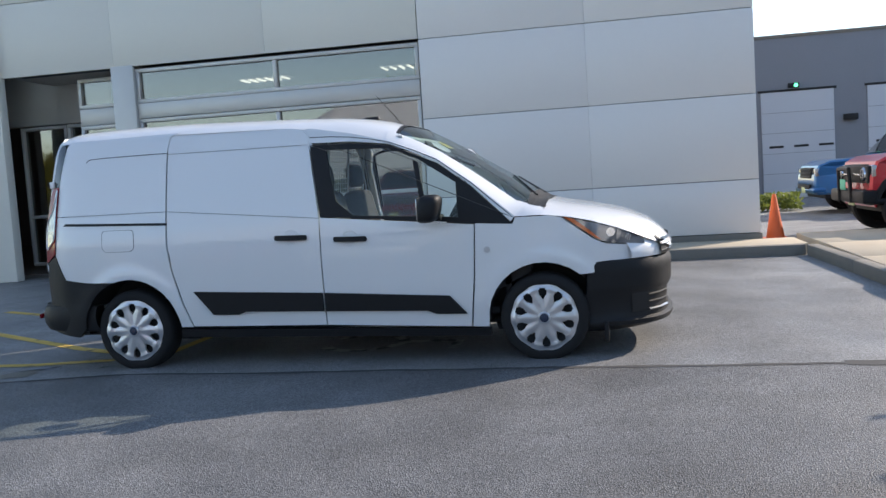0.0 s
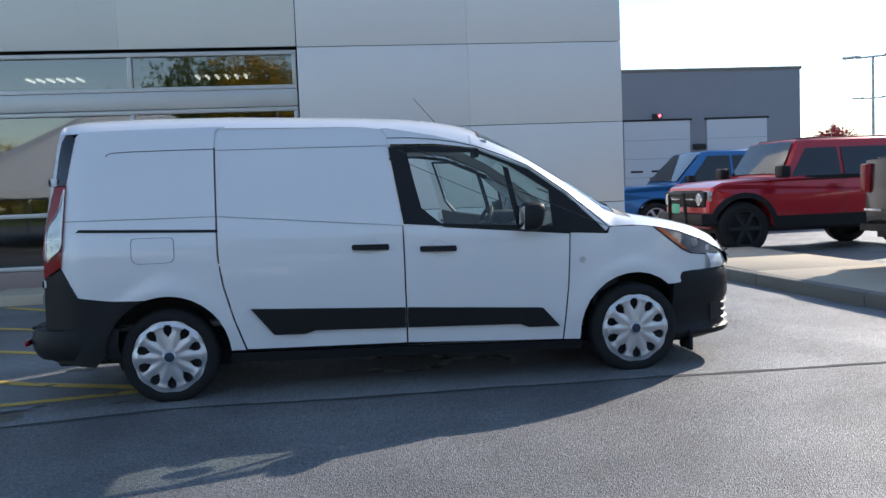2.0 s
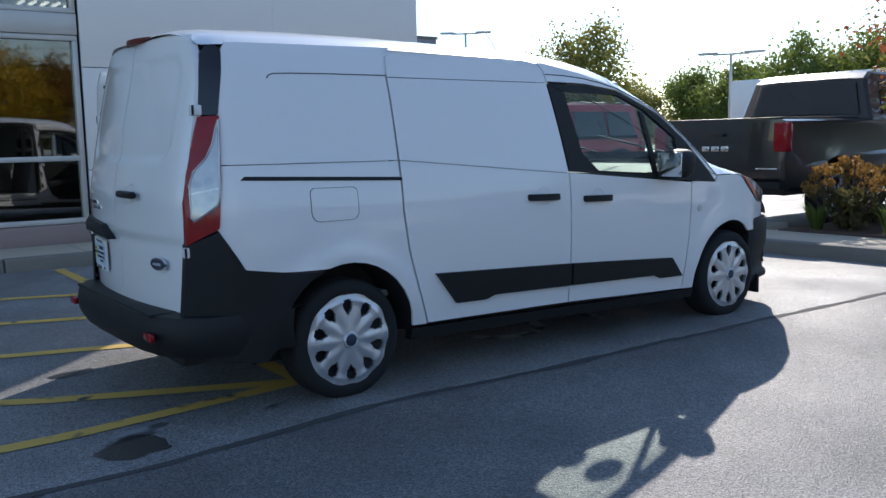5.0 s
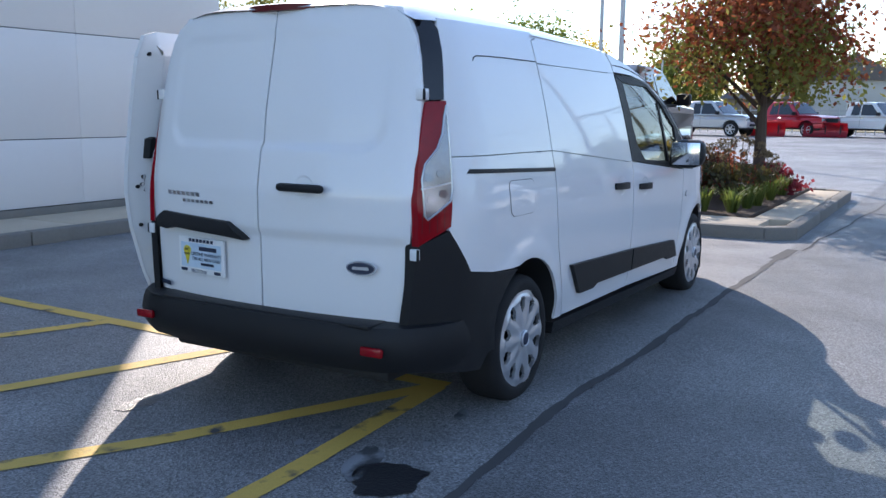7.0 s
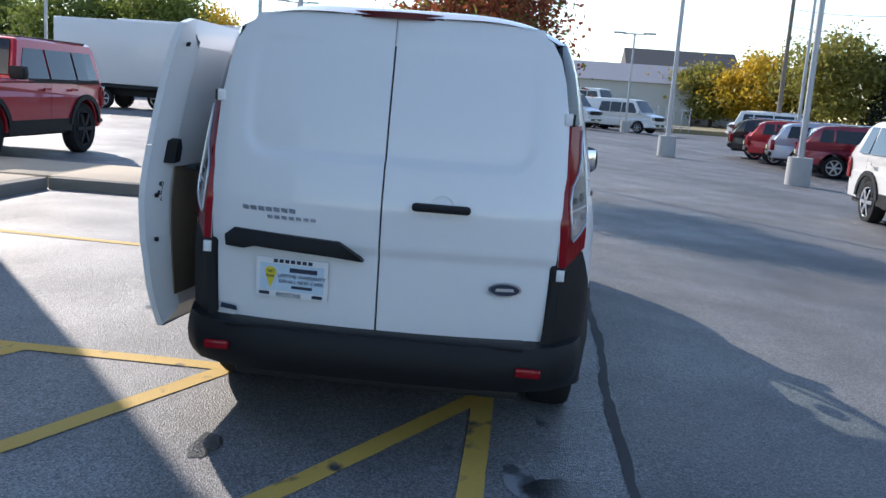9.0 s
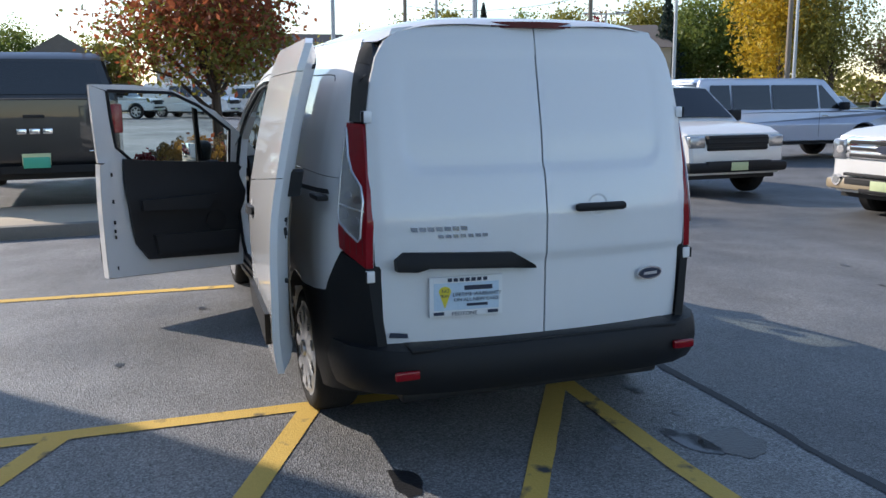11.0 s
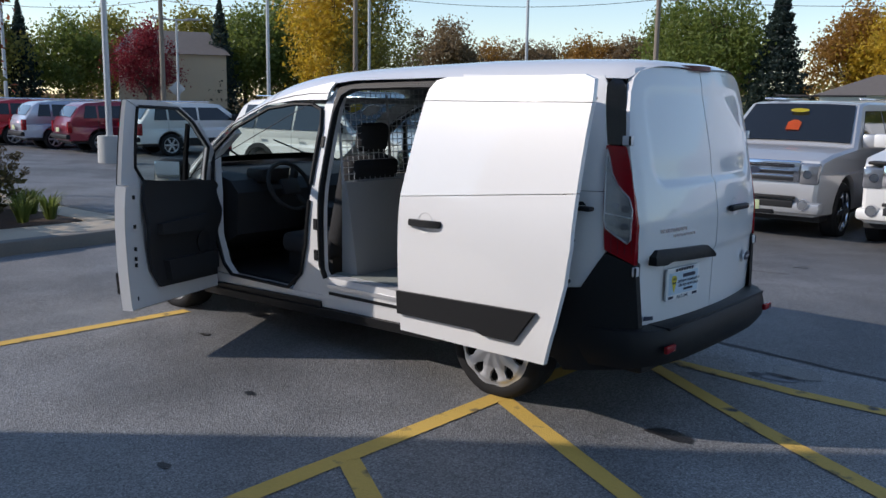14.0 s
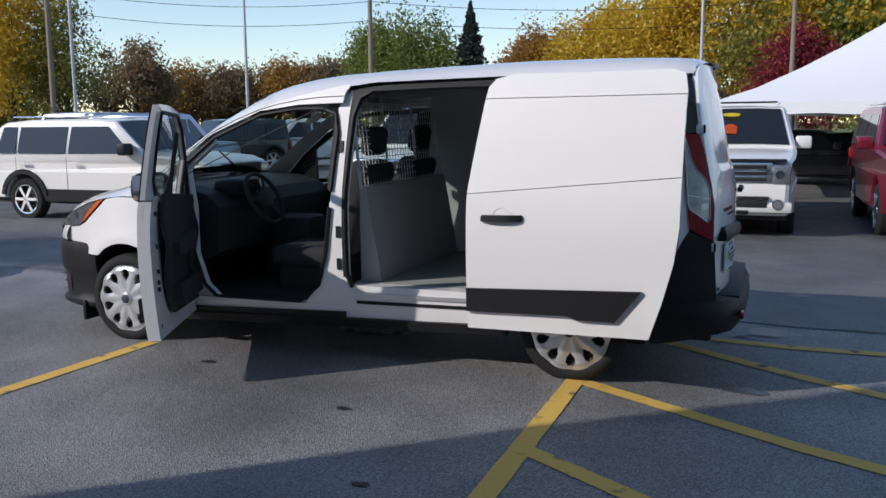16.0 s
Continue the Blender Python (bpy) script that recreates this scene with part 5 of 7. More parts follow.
def car_seat(y):
    s = tagged(new("seat"), "dark fabric bucket seat")
    s.parent = van
    s.matrix_local = Matrix.Translation((1.78, y, 0))
    part("cushion", bm_box(-.22, .30, -.24, .24, .52, .66, .05, seg=3), M_SEAT, s)
    b = bm_box(-.10, .06, -.23, .23, 0, .62, .06, seg=3)
    b.transform(Matrix.Translation((-.20, 0, .62)) @ Matrix.Rotation(radians(-14), 4, "Y"))
    part("backrest", b, M_SEAT, s)
    b = bm_box(-.05, .05, -.13, .13, 0, .19, .045, seg=3)
    b.transform(Matrix.Translation((-.36, 0, 1.25)) @ Matrix.Rotation(radians(-8), 4, "Y"))
    part("headrest", b, M_SEAT, s)
    part("seat_base", bm_box(-.20, .25, -.2, .2, .34, .53), M_DARK, s)


car_seat(.40)
car_seat(-.40)
DASH = [(2.38, .62), (2.36, .92), (2.45, 1.0), (2.62, 1.045), (2.95, 1.06), (2.98, .60), (2.7, .45)]
bm = bmesh.new()
rows = [[bm.verts.new((x, y, z)) for x, z in DASH] for y in (-.78, .78)]
for j in range(len(DASH)):
    bm.faces.new((rows[0][j], rows[0][(j + 1) % len(DASH)], rows[1][(j + 1) % len(DASH)], rows[1][j]))
bm.faces.new(rows[0]), bm.faces.new(rows[1])
part("dashboard", bm, M_TRIM, van, "dark moulded dashboard", angle=20)
part("console", bm_box(2.05, 2.45, -.14, .14, .36, .80, .04), M_TRIM, van)
part("instrument_hood", bm_box(2.34, 2.55, .22, .58, .98, 1.09, .04), M_TRIM, van)
part("firewall", bm_box(2.80, 2.84, -.78, .78, .24, 1.0), M_DARK, van)
st = bmesh.new()
rings = []
for i in range(32):
    t = 2 * math.pi * i / 32
    rings.append([st.verts.new(((.185 + .016 * math.cos(2 * math.pi * j / 8)) * math.cos(t), (.185 + .016 * math.cos(2 * math.pi * j / 8)) * math.sin(t), .016 * math.sin(2 * math.pi * j / 8))) for j in range(8)])
for i in range(32):
    for j in range(8):
        st.faces.new((rings[i][j], rings[(i + 1) % 32][j], rings[(i + 1) % 32][(j + 1) % 8], rings[i][(j + 1) % 8]))
SWM = Matrix.Translation((2.25, .40, .955)) @ Matrix.Rotation(radians(-62), 4, "Y")
st.transform(SWM)
sw = part("steering_wheel", st, M_TRIM, van, "black steering wheel")
hub = bm_box(-.07, .06, -.08, .08, -.03, .02, .02)
for a in (90, 210, 330):
    b = bm_box(.05, .18, -.018, .018, -.012, .006, .004)
    b.transform(Matrix.Rotation(radians(a), 4, "Z"))
    bm_join(hub, b)
hub.transform(SWM)
part("wheel_hub", hub, M_TRIM, sw)
part("steering_column", bm_cyl(.04, .04, (2.27, .40, .94), (2.45, .40, .86), 10), M_TRIM, sw)
part("rear_view_mirror", bm_box(2.14, 2.17, -.12, .12, 1.50, 1.57, .015), M_BLACKPL, van)

# ---- other vehicles ----
import mathutils


def car_paint(name, color, metal=0.35):
    return material(name, color, 0.3, metal=metal, vary=0.04, scale=2, coat=0.7)


P_RED, P_BLUE, P_BLACK = car_paint("red_car_paint", (0.46, 0.014, 0.026)), car_paint("blue_car_paint", (0.016, 0.14, 0.36)), car_paint("black_car_paint", (0.012, 0.012, 0.014), 0.1)
P_WHITE, P_SILVER, P_TAN = car_paint("white_car_paint", (0.74, 0.73, 0.70), 0.0), car_paint("silver_car_paint", (0.52, 0.52, 0.52)), car_paint("tan_car_paint", (0.37, 0.29, 0.185), 0.15)
P_LILAC, P_MAROON = car_paint("pale_blue_car_paint", (0.42, 0.46, 0.55)), car_paint("maroon_car_paint", (0.22, 0.012, 0.03))


def car_wheel(parent, x, y, r, w, s, rim):
    wh = tagged(new("wheel"), "road wheel")
    wh.parent = parent
    wh.matrix_local = pose(x, y, r - .01, 0, 0, 0 if s < 0 else 180)
    k = r / .37
    part("tyre", bm_lathe([(.25 * k, w / 2 - .02), (.29 * k, w / 2), (.34 * k, w / 2 - .01), (r, w / 2 - .05), (r, .05 - w / 2), (.34 * k, .01 - w / 2), (.29 * k, -w / 2), (.25 * k, .02 - w / 2), (.24 * k, .06 - w / 2)], 28), M_RUBBER, wh)
    part("wheel_well_disc", bm_lathe([(.0, -.02), (.245 * k, -.02)], 20), M_DARK, wh)
    bm = bm_lathe([(.25 * k, .025 - w / 2), (.255 * k, .005 - w / 2), (.235 * k, .01 - w / 2), (.225 * k, .05 - w / 2)], 28)
    for i in range(6):
        b = bm_box(.02, .235 * k, -.028 * k, .028 * k, 0, .02, .004, seg=1)
        b.transform(Matrix.Translation((0, .015 - w / 2, 0)) @ Matrix.Rotation(radians(90), 4, "X") @ Matrix.Rotation(radians(60 * i), 4, "Z"))
        bm_join(bm, b)
    bm_join(bm, bm_lathe([(.0, .0 - w / 2), (.05 * k, .003 - w / 2), (.06 * k, .03 - w / 2)], 16))
    part("rim", bm, rim, wh)


def vehicle(name, label, category, m, kind, L, W, H, wb, r, paint, group="", rim=None, lower=None, arch=None, top=None, windows=True, zh=None, front="wide", clear=.30, sticker=False, priv=True):
    """A road vehicle, nose to +x, its origin on the ground under the middle."""
    rim = rim or M_SILVER
    v = thing(name, label, category, m, group)
    xr, xf = -L / 2, L / 2
    xa, xb = xf - .27 * (L - wb) * 2 * .9, 0
    ax_f = xf - (L - wb) * .44
    ax_r = ax_f - wb
    zh = zh or .60 * H
    zb = zh + .02
    gl = clear
    if kind == "suv":
        wsb, wst = xf - 1.25 * L / 4.9, xf - 1.95 * L / 4.9
        upper = [(xr + .02, .62), (xr, .85), (xr + .04, zb), (xr + .22, H - .16), (xr + .34, H - .04), (xr + .7, H), (wst - .4, H), (wst, H - .035), (wsb, zb + .03), (xf - .4, zh - .02), (xf - .12, zh - .10), (xf - .03, zh - .28), (xf, .62)]
        if L < 4.7 or lower is M_BLACKPL:
            upper[2:6] = [(xr + .05, zb - .10), (xr + .12, zb + .02), (xr + .42, H - .15), (xr + .62, H - .05), (xr + 1.2, H - .005)]
        glass_z = (zb + .04, H - .13)
        cuts = [xr + (.30 if upper[2][1] >= zb else .46), xr + .95, (xr + .95 + wst) / 2 + .1, wst + .05]
    elif kind == "boxy":
        wsb, wst = xf - 1.28, xf - 1.62
        upper = [(xr + .02, .60), (xr, .9), (xr + .02, zb), (xr + .10, H - .08), (xr + .2, H), (wst - .2, H), (wst, H - .03), (wsb, zb + .03), (xf - .25, zh), (xf - .08, zh - .08), (xf, zh - .3), (xf + .02, .62)]
        glass_z = (zb + .04, H - .16)
        cuts = [xr + .22, xr + 1.05, xr + 1.95, wst + .02]
    elif kind == "pickup":
        wsb, wst = xf - 1.45, xf - 2.15
        cr = xf - 3.75
        upper = [(xr + .02, .60), (xr, .8), (xr + .02, zh), (cr, zh + .01), (cr + .12, H - .10), (cr + .3, H), (wst - .3, H), (wst, H - .04), (wsb, zb + .03), (xf - .3, zh + .01), (xf - .08, zh - .08), (xf, zh - .3), (xf + .01, .62)]
        glass_z = (zb + .04, H - .13)
        cuts = [cr + .30, (cr + wst) / 2 + .1, wst + .02]
    elif kind == "topper":
        wsb, wst = xf - 1.45, xf - 2.15
        cr = xf - 3.75
        upper = [(xr + .02, .60), (xr, .8), (xr + .02, zh), (xr + .35, H - .04), (xr + .5, H), (wst - .3, H), (wst, H - .04), (wsb, zb + .03), (xf - .3, zh + .01), (xf - .08, zh - .08), (xf, zh - .3), (xf + .01, .62)]
        glass_z = (zb + .06, H - .16)
        cuts = [xr + .45, xr + 1.15, xr + 2.3, cr + 1.35, wst + .02]
    elif kind == "van":
        wsb, wst = xf - .85, xf - 1.5
        upper = [(xr + .02, .60), (xr, .8), (xr + .02, zb), (xr + .06, H - .12), (xr + .2, H), (wst - .3, H), (wst, H - .05), (wsb, zb + .05), (xf - .25, zh - .04), (xf - .05, zh - .18), (xf, .62)]
        glass_z = (zb + .06, H - .22)
        cuts = [wst - 2.6, wst - 1.75, wst - .9, wst + .02]
    else:  # long sedan
        wsb, wst = xf - 1.6, xf - 2.2
        upper = [(xr + .02, .55), (xr, .8), (xr + .1, zb - .02), (xr + .9, zb + .02), (xr + 1.5, H - .03), (xr + 2.0, H), (wst - .3, H), (wst, H - .03), (wsb, zb + .02), (xf - .4, zh - .06), (xf - .08, zh - .16), (xf, .60)]
        glass_z = (zb + .03, H - .09)
        cuts = [xr + 1.45, xr + 2.4, xr + 3.6, wst + .1] if L < 6 else [xr + 1.45, xr + 2.5, xr + 3.6, xr + 4.7, xr + 5.8, wst + .1]
    ra = r + .07

    def base(z0):
        return [(xf - .06, z0)] + [(ax_f + ra, z0)] + arc(ax_f, r, ra, 10, 170, 9) + [(ax_f - ra, z0), (ax_r + ra, z0)] + arc(ax_r, r, ra, 10, 170, 9) + [(ax_r - ra, z0), (xr + .05, z0)]

    outline = upper + base(gl + .08)

    def shape(x, z, s):
        t = 1 - .03 * max(0, (.7 - z)) - (.0 if z < zb else .19 * (z - zb) / max(.2, H - zb))
        p = 1 - .13 * max(0, (x - (xf - .8)) / .8) ** 2 - .07 * max(0, ((xr + .5) - x) / .5) ** 2
        return s * W / 2 * t * p

    inner = offset(outline, .035)
    bm = bmesh.new()
    rings = []
    for s, pts in ((-1, inner), (-.955, outline), (-.5, [(x, z + (.015 if z > zh - .03 else 0)) for x, z in outline]), (.5, [(x, z + (.015 if z > zh - .03 else 0)) for x, z in outline]), (.955, outline), (1, inner)):
        rings.append([bm.verts.new((x, shape(x, z, s), z)) for x, z in pts])
    n = len(outline)
    for p, q in zip(rings, rings[1:]):
        for i in range(n):
            bm.faces.new((p[i], p[(i + 1) % n], q[(i + 1) % n], q[i]))
    tris = mathutils.geometry.tessellate_polygon([[Vector((x, z, 0)) for x, z in inner]])
    for ring in (rings[0], rings[-1]):
        for t3 in tris:
            try:
                bm.faces.new([ring[i] for i in t3])
            except ValueError:
                pass
    body = part("body", bm, paint, v, angle=32)
    part("underbody", bm_box(xr + .15, xf - .2, -W / 2 + .12, W / 2 - .12, gl, gl + .25), M_DARK, v)
    side_f = lambda sg, lift: (lambda u, z, w: Vector((u, sg * (abs(shape(u, z, 1)) + lift - w), z)))
    for sg in (-1, 1):
        f = side_f(sg, .006)
        z0, z1 = glass_z
        for i, (a, b) in enumerate(zip(cuts, cuts[1:])):
            last = i == len(cuts) - 2
            a2, b2 = a + .035, b - .03
            if kind == "topper" and i == 1 or (not windows and not last):
                if kind != "topper":
                    continue
            pts = [(a2, z0), (b2 + (.42 * (wsb - wst) / .7 if last else 0), z0), (b2 - (.12 if last else 0), z1), (a2 + (.10 if i == 0 else 0), z1)]
            part("side_window", panel(pts, f, .008, .5), M_CARGLASS, v, smooth=False)
        if lower:
            pts = [(ax_r + ra, gl + .05), (ax_f - ra, gl + .05), (ax_f - ra + .02, gl + .26), (ax_r + ra - .02, gl + .26)]
            part("lower_cladding", panel(pts, side_f(sg, .012), .012, .5), lower, v)
        if arch:
            for axx in (ax_f, ax_r):
                pts = arc(axx, r, ra + .075, 8, 172, 10) + arc(axx, r, ra - .01, 172, 8, 10)
                part("arch_flare", panel(pts, side_f(sg, .03), .03, .3), arch, v)
        for k, cx in enumerate(cuts[1:-1] if kind not in ("van", "topper") else cuts[-2:-1]):
            part("door_seam", panel([(cx - .006, gl + .2), (cx + .006, gl + .2), (cx + .006, zb - .02), (cx - .006, zb - .02)], side_f(sg, .003), 0, .6), M_JOINT, v, smooth=False)
            part("door_handle", panel([(cx + .06, zb - .14), (cx + .24, zb - .14), (cx + .24, zb - .105), (cx + .06, zb - .105)], side_f(sg, .03), .025, .5), paint if category != "pickup" else M_CHROME, v)
        b = bm_box(wst + .32, wst + .50, min(sg * (W / 2 - .02), sg * (W / 2 + .22)), max(sg * (W / 2 - .02), sg * (W / 2 + .22)), zb + .02, zb + .22, .04)
        part("door_mirror", b, M_BLACKPL if category == "pickup" or kind == "boxy" or lower is M_BLACKPL else paint, v)
        # lamps
        y0, y1 = sorted((sg * W * .30, sg * W * .445))
        part("headlamp", bm_box(xf - .32, xf - .015, y0, y1, zh - .32, zh - .13, .03), M_CLEAR_LENS, v)
        y0, y1 = sorted((sg * W * .40, sg * W * .492))
        part("tail_lamp", bm_box(xr - .012, xr + .13, y0, y1, zb - .42, zb - .06, .02), M_RED_LENS, v)
        y0, y1 = sorted((sg * W * .34, sg * W * .40))
        part("fog_lamp", bm_cyl(.05, .05, (xf - .05, sg * W * .38, .52), (xf + .005, sg * W * .38, .52), 12), M_CLEAR_LENS, v)
        for axx in (ax_f, ax_r):
            car_wheel(v, axx, sg * (W / 2 - .13), r, .24, sg, rim)

    def across(p, q, f0, f1, s1, name_, side):
        """A pane laid just proud of the body between two points of its profile."""
        bm = bmesh.new()
        d = Vector((q[0] - p[0], q[1] - p[1]))
        nn = Vector((d.y, -d.x)).normalized() * .024 * side
        rows = []
        for k in range(4):
            f = f0 + (f1 - f0) * k / 3
            x, z = p[0] + d.x * f, p[1] + d.y * f
            rows.append([bm.verts.new((x + nn.x, shape(x, z, t * s1), z + nn.y + .015 * min(1, (1 - abs(t)) * 2.2))) for t in (-1, -.85, -.5, 0, .5, .85, 1)])
        for a, b in zip(rows, rows[1:]):
            for j in range(6):
                bm.faces.new((a[j], a[j + 1], b[j + 1], b[j]))
        return part(name_, bm, M_CARGLASS, v)

    iw = [i for i, u in enumerate(upper) if abs(u[0] - wsb) < 1e-6][0]
    across(upper[iw], upper[iw - 1], .07, .95, .90, "windscreen", 1)
    ir = 3 if kind in ("pickup", "sedan") or kind == "suv" and upper[2][1] < zb else 2
    across(upper[ir], upper[ir + 1], .10, .92, .84, "rear_window", -1)
    if kind == "pickup":
        part("bed_cover", bm_box(xr + .12, cr - .05, -W * .42, W * .42, zh + .004, zh + .03, .01), M_BLACKPL, v)
    g = part("grille", bm_box(xf - .10, xf + .008, -W * .285, W * .285, zh - .36, zh - .12, .02), M_DARK, v)
    for k in range(3):
        part("grille_bar", bm_box(xf - .02, xf + .022, -W * .28, W * .28, zh - .335 + k * .075, zh - .30 + k * .075, .008), M_CHROME if front == "chrome" else M_BLACKPL, g)
    part("front_bumper", bm_box(xf - .22, xf + .06, -W * .47, W * .47, gl + .12, .58, .05), lower or paint, v)
    part("air_intake", bm_box(xf, xf + .066, -W * .3, W * .3, gl + .2, gl + .3, .01), M_DARK, v)
    part("rear_bumper", bm_box(xr - .07, xr + .2, -W * .47, W * .47, gl + .14, .60, .05), ((lower or M_CHROME) if category == "pickup" else lower or paint), v)
    part("front_plate", bm_box(xf + .05, xf + .07, -.16, .16, .45, .58, .004), P_PLATE, v)
    part("rear_plate", bm_box(xr - .085, xr - .06, -.16, .16, .66, .80, .004), P_PLATE, v)
    if top:
        part("roof_skin", bm_box((xr + .35), (wst - .15), -W * .385, W * .385, H - .006, H + .02, .012), top, v)
    elif kind == "suv":
        for sg in (-1, 1):
            part("roof_rail", bm_box(xr + .7, wst - .3, sg * W * .36 - .02, sg * W * .36 + .02, H + .03, H + .06, .012), M_CHROME, v)
    if sticker:
        x, z = wsb + (wst - wsb) * .62, zb + (H - zb) * .60
        for z2, mt, ww, hh, lb in ((.0, M_ORANGE, .10, .11, "orange sale card in the windscreen"), (.17, M_PLATEYEL, .14, .045, "yellow oval sale card in the windscreen")):
            xx = wsb + (wst - wsb) * (.45 + z2 * 1.9)
            zz = zb + (H - zb) * (.45 + z2 * 1.9)
            b = bmesh.new()
            if mt is M_PLATEYEL:
                b.faces.new([b.verts.new((.004, ww * math.cos(k * math.pi / 12), hh * math.sin(k * math.pi / 12))) for k in range(24)])
            else:
                b.faces.new([b.verts.new((.004, yy, zz_)) for yy, zz_ in ((-ww, -hh), (ww, -hh), (ww, hh * .5), (ww * .4, hh), (-ww * .4, hh), (-ww, hh * .5))])
            bmesh.ops.solidify(b, geom=b.faces[:], thickness=.005)
            b.transform(Matrix.Translation((xx + .06, -.0, zz + .02)) @ Matrix.Rotation(-math.atan2(wsb - wst, H - zb), 4, "Y"))
            part("sale_card", b, mt, v, lb)
    return v


P_PLATE = material("pale_plate", (0.55, 0.62, 0.35), 0.5, vary=0.2, scale=12)
P_GREENPLATE = material("green_plate", (0.05, 0.42, 0.28), 0.5)

bronco = vehicle("off_road_car", "red boxy off-road car with black wheels parked beyond the pavement", "car", pose(9.38, 8.08, 0, 0, 0, 181), "boxy", 4.30, 1.93, 1.88, 2.95, .44, P_RED, rim=M_DARK, lower=M_BLACKPL, arch=M_BLACKPL, zh=1.20, clear=.36, top=M_BLACKPL)
part("grille_panel", bm_box(2.075, 2.185, -.80, .80, .80, 1.06, .02), M_BLACKPL, bronco, "black full-width grille panel")
for s in (-1, 1):
    rl = part("round_headlamp", bm_cyl(.115, .10, (2.155, s * .62, .93), (2.210, s * .62, .93), 20), M_CHROME, bronco, "round headlamp with a bright ring")
    part("lens", bm_cyl(.085, .08, (2.205, s * .62, .93), (2.217, s * .62, .93), 20), M_CLEAR_LENS, rl)
    part("bar_lamp", bm_box(2.185, 2.205, min(s * .12, s * .56), max(s * .12, s * .56), .915, .945, .005), M_CLEAR_LENS, bronco)
    part("bull_bar_post", bm_cyl(.03, .03, (2.295, s * .34, .50), (2.315, s * .30, 1.02), 10), M_BLACKPL, bronco)
    part("roof_side", panel([(-1.95, 1.20), (.50, 1.20), (.45, 1.27), (-1.90, 1.27)], lambda u, v, w: Vector((u, s * (.955 - w), v)), .01, .3), M_BLACKPL, bronco)
part("bull_bar", bm_cyl(.03, .03, (2.315, -.30, 1.02), (2.315, .30, 1.02), 10), M_BLACKPL, bronco, "black bull bar")
part("front_bumper_beam", bm_box(2.075, 2.295, -.92, .92, .50, .70, .04), M_BLACKPL, bronco)
part("green_plate", bm_box(2.325, 2.335, -.15, .15, .70, .86, .004), P_GREENPLATE, bronco, "green dealer plate")
part("spare_wheel", bm_cyl(.40, .40, (-2.155, .1, 1.0), (-2.62, .1, 1.0), 28), M_RUBBER, bronco, "spare wheel on the tail door")
vehicle("pickup_truck", "blue pickup truck parked beside a red car", "pickup", pose(10.6, 14.0, 0, 0, 0, 180), "pickup", 5.85, 2.03, 1.93, 3.68, .39, P_BLUE, front="wide", zh=1.12, clear=.34)
bp = vehicle("pickup_truck", "black pickup truck with a flat bed cover", "pickup", pose(10.58, 2.72, 0, 0, 0, 1.5), "pickup", 5.8, 2.05, 2.08, 3.65, .42, P_BLACK, lower=M_BLACKPL, zh=1.42, clear=.47)
part("green_plate", bm_box(-3.0, -2.975, -.15, .15, .625, .755, .004), P_GREENPLATE, bp, "green dealer plate")
part("tailgate_handle", bm_box(-2.93, -2.90, -.12, .12, 1.22, 1.26, .008), M_DARK, bp)
for y0, y1, z0, z1 in ((-.20, -.09, 1.03, 1.095), (-.06, .06, 1.03, 1.095), (.09, .20, 1.03, 1.095), (.58, .90, .80, .83), (-.90, -.60, .80, .82)):
    part("badge_bar", bm_box(-2.935, -2.895, y0, y1, z0, z1, .006), M_CHROME, bp, "chrome badge stroke")
vehicle("suv", "pearl white three-row SUV with bright alloy wheels", "car", pose(10.0, -7.5, gz(-7.5), 0, 0, 180), "suv", 5.0, 2.0, 1.77, 3.02, .38, P_WHITE, lower=M_BLACKPL, arch=M_BLACKPL, rim=M_CHROME, zh=1.12)
sale1 = vehicle("suv", "white and tan full-size SUV with sale cards", "car", pose(5.0, -10.4, gz(-10), 0, 0, 93), "suv", 5.25, 2.0, 1.96, 3.02, .40, P_WHITE, "sale cars in a row", lower=P_TAN, arch=P_TAN, front="chrome", zh=1.25, sticker=True)
sale2 = vehicle("suv", "silver full-size SUV with sale cards", "car", pose(1.97, -10.3, gz(-10), 0, 0, 91), "suv", 5.3, 2.03, 1.94, 3.1, .41, P_SILVER, "sale cars in a row", front="chrome", zh=1.24, rim=M_CHROME, sticker=True)
sale3 = vehicle("suv", "white full-size SUV with black bonnet guard and sale cards", "car", pose(-.42, -10.3, gz(-10), 0, 0, 90), "suv", 5.25, 2.0, 1.96, 3.02, .40, P_WHITE, "sale cars in a row", front="chrome", zh=1.25, sticker=True)
sale4 = vehicle("suv", "metallic red full-size SUV", "car", pose(-3.5, -10.5, gz(-10), 0, 0, 91), "suv", 5.3, 2.03, 1.94, 3.1, .41, P_MAROON, "sale cars in a row", front="chrome", zh=1.24, rim=M_CHROME)
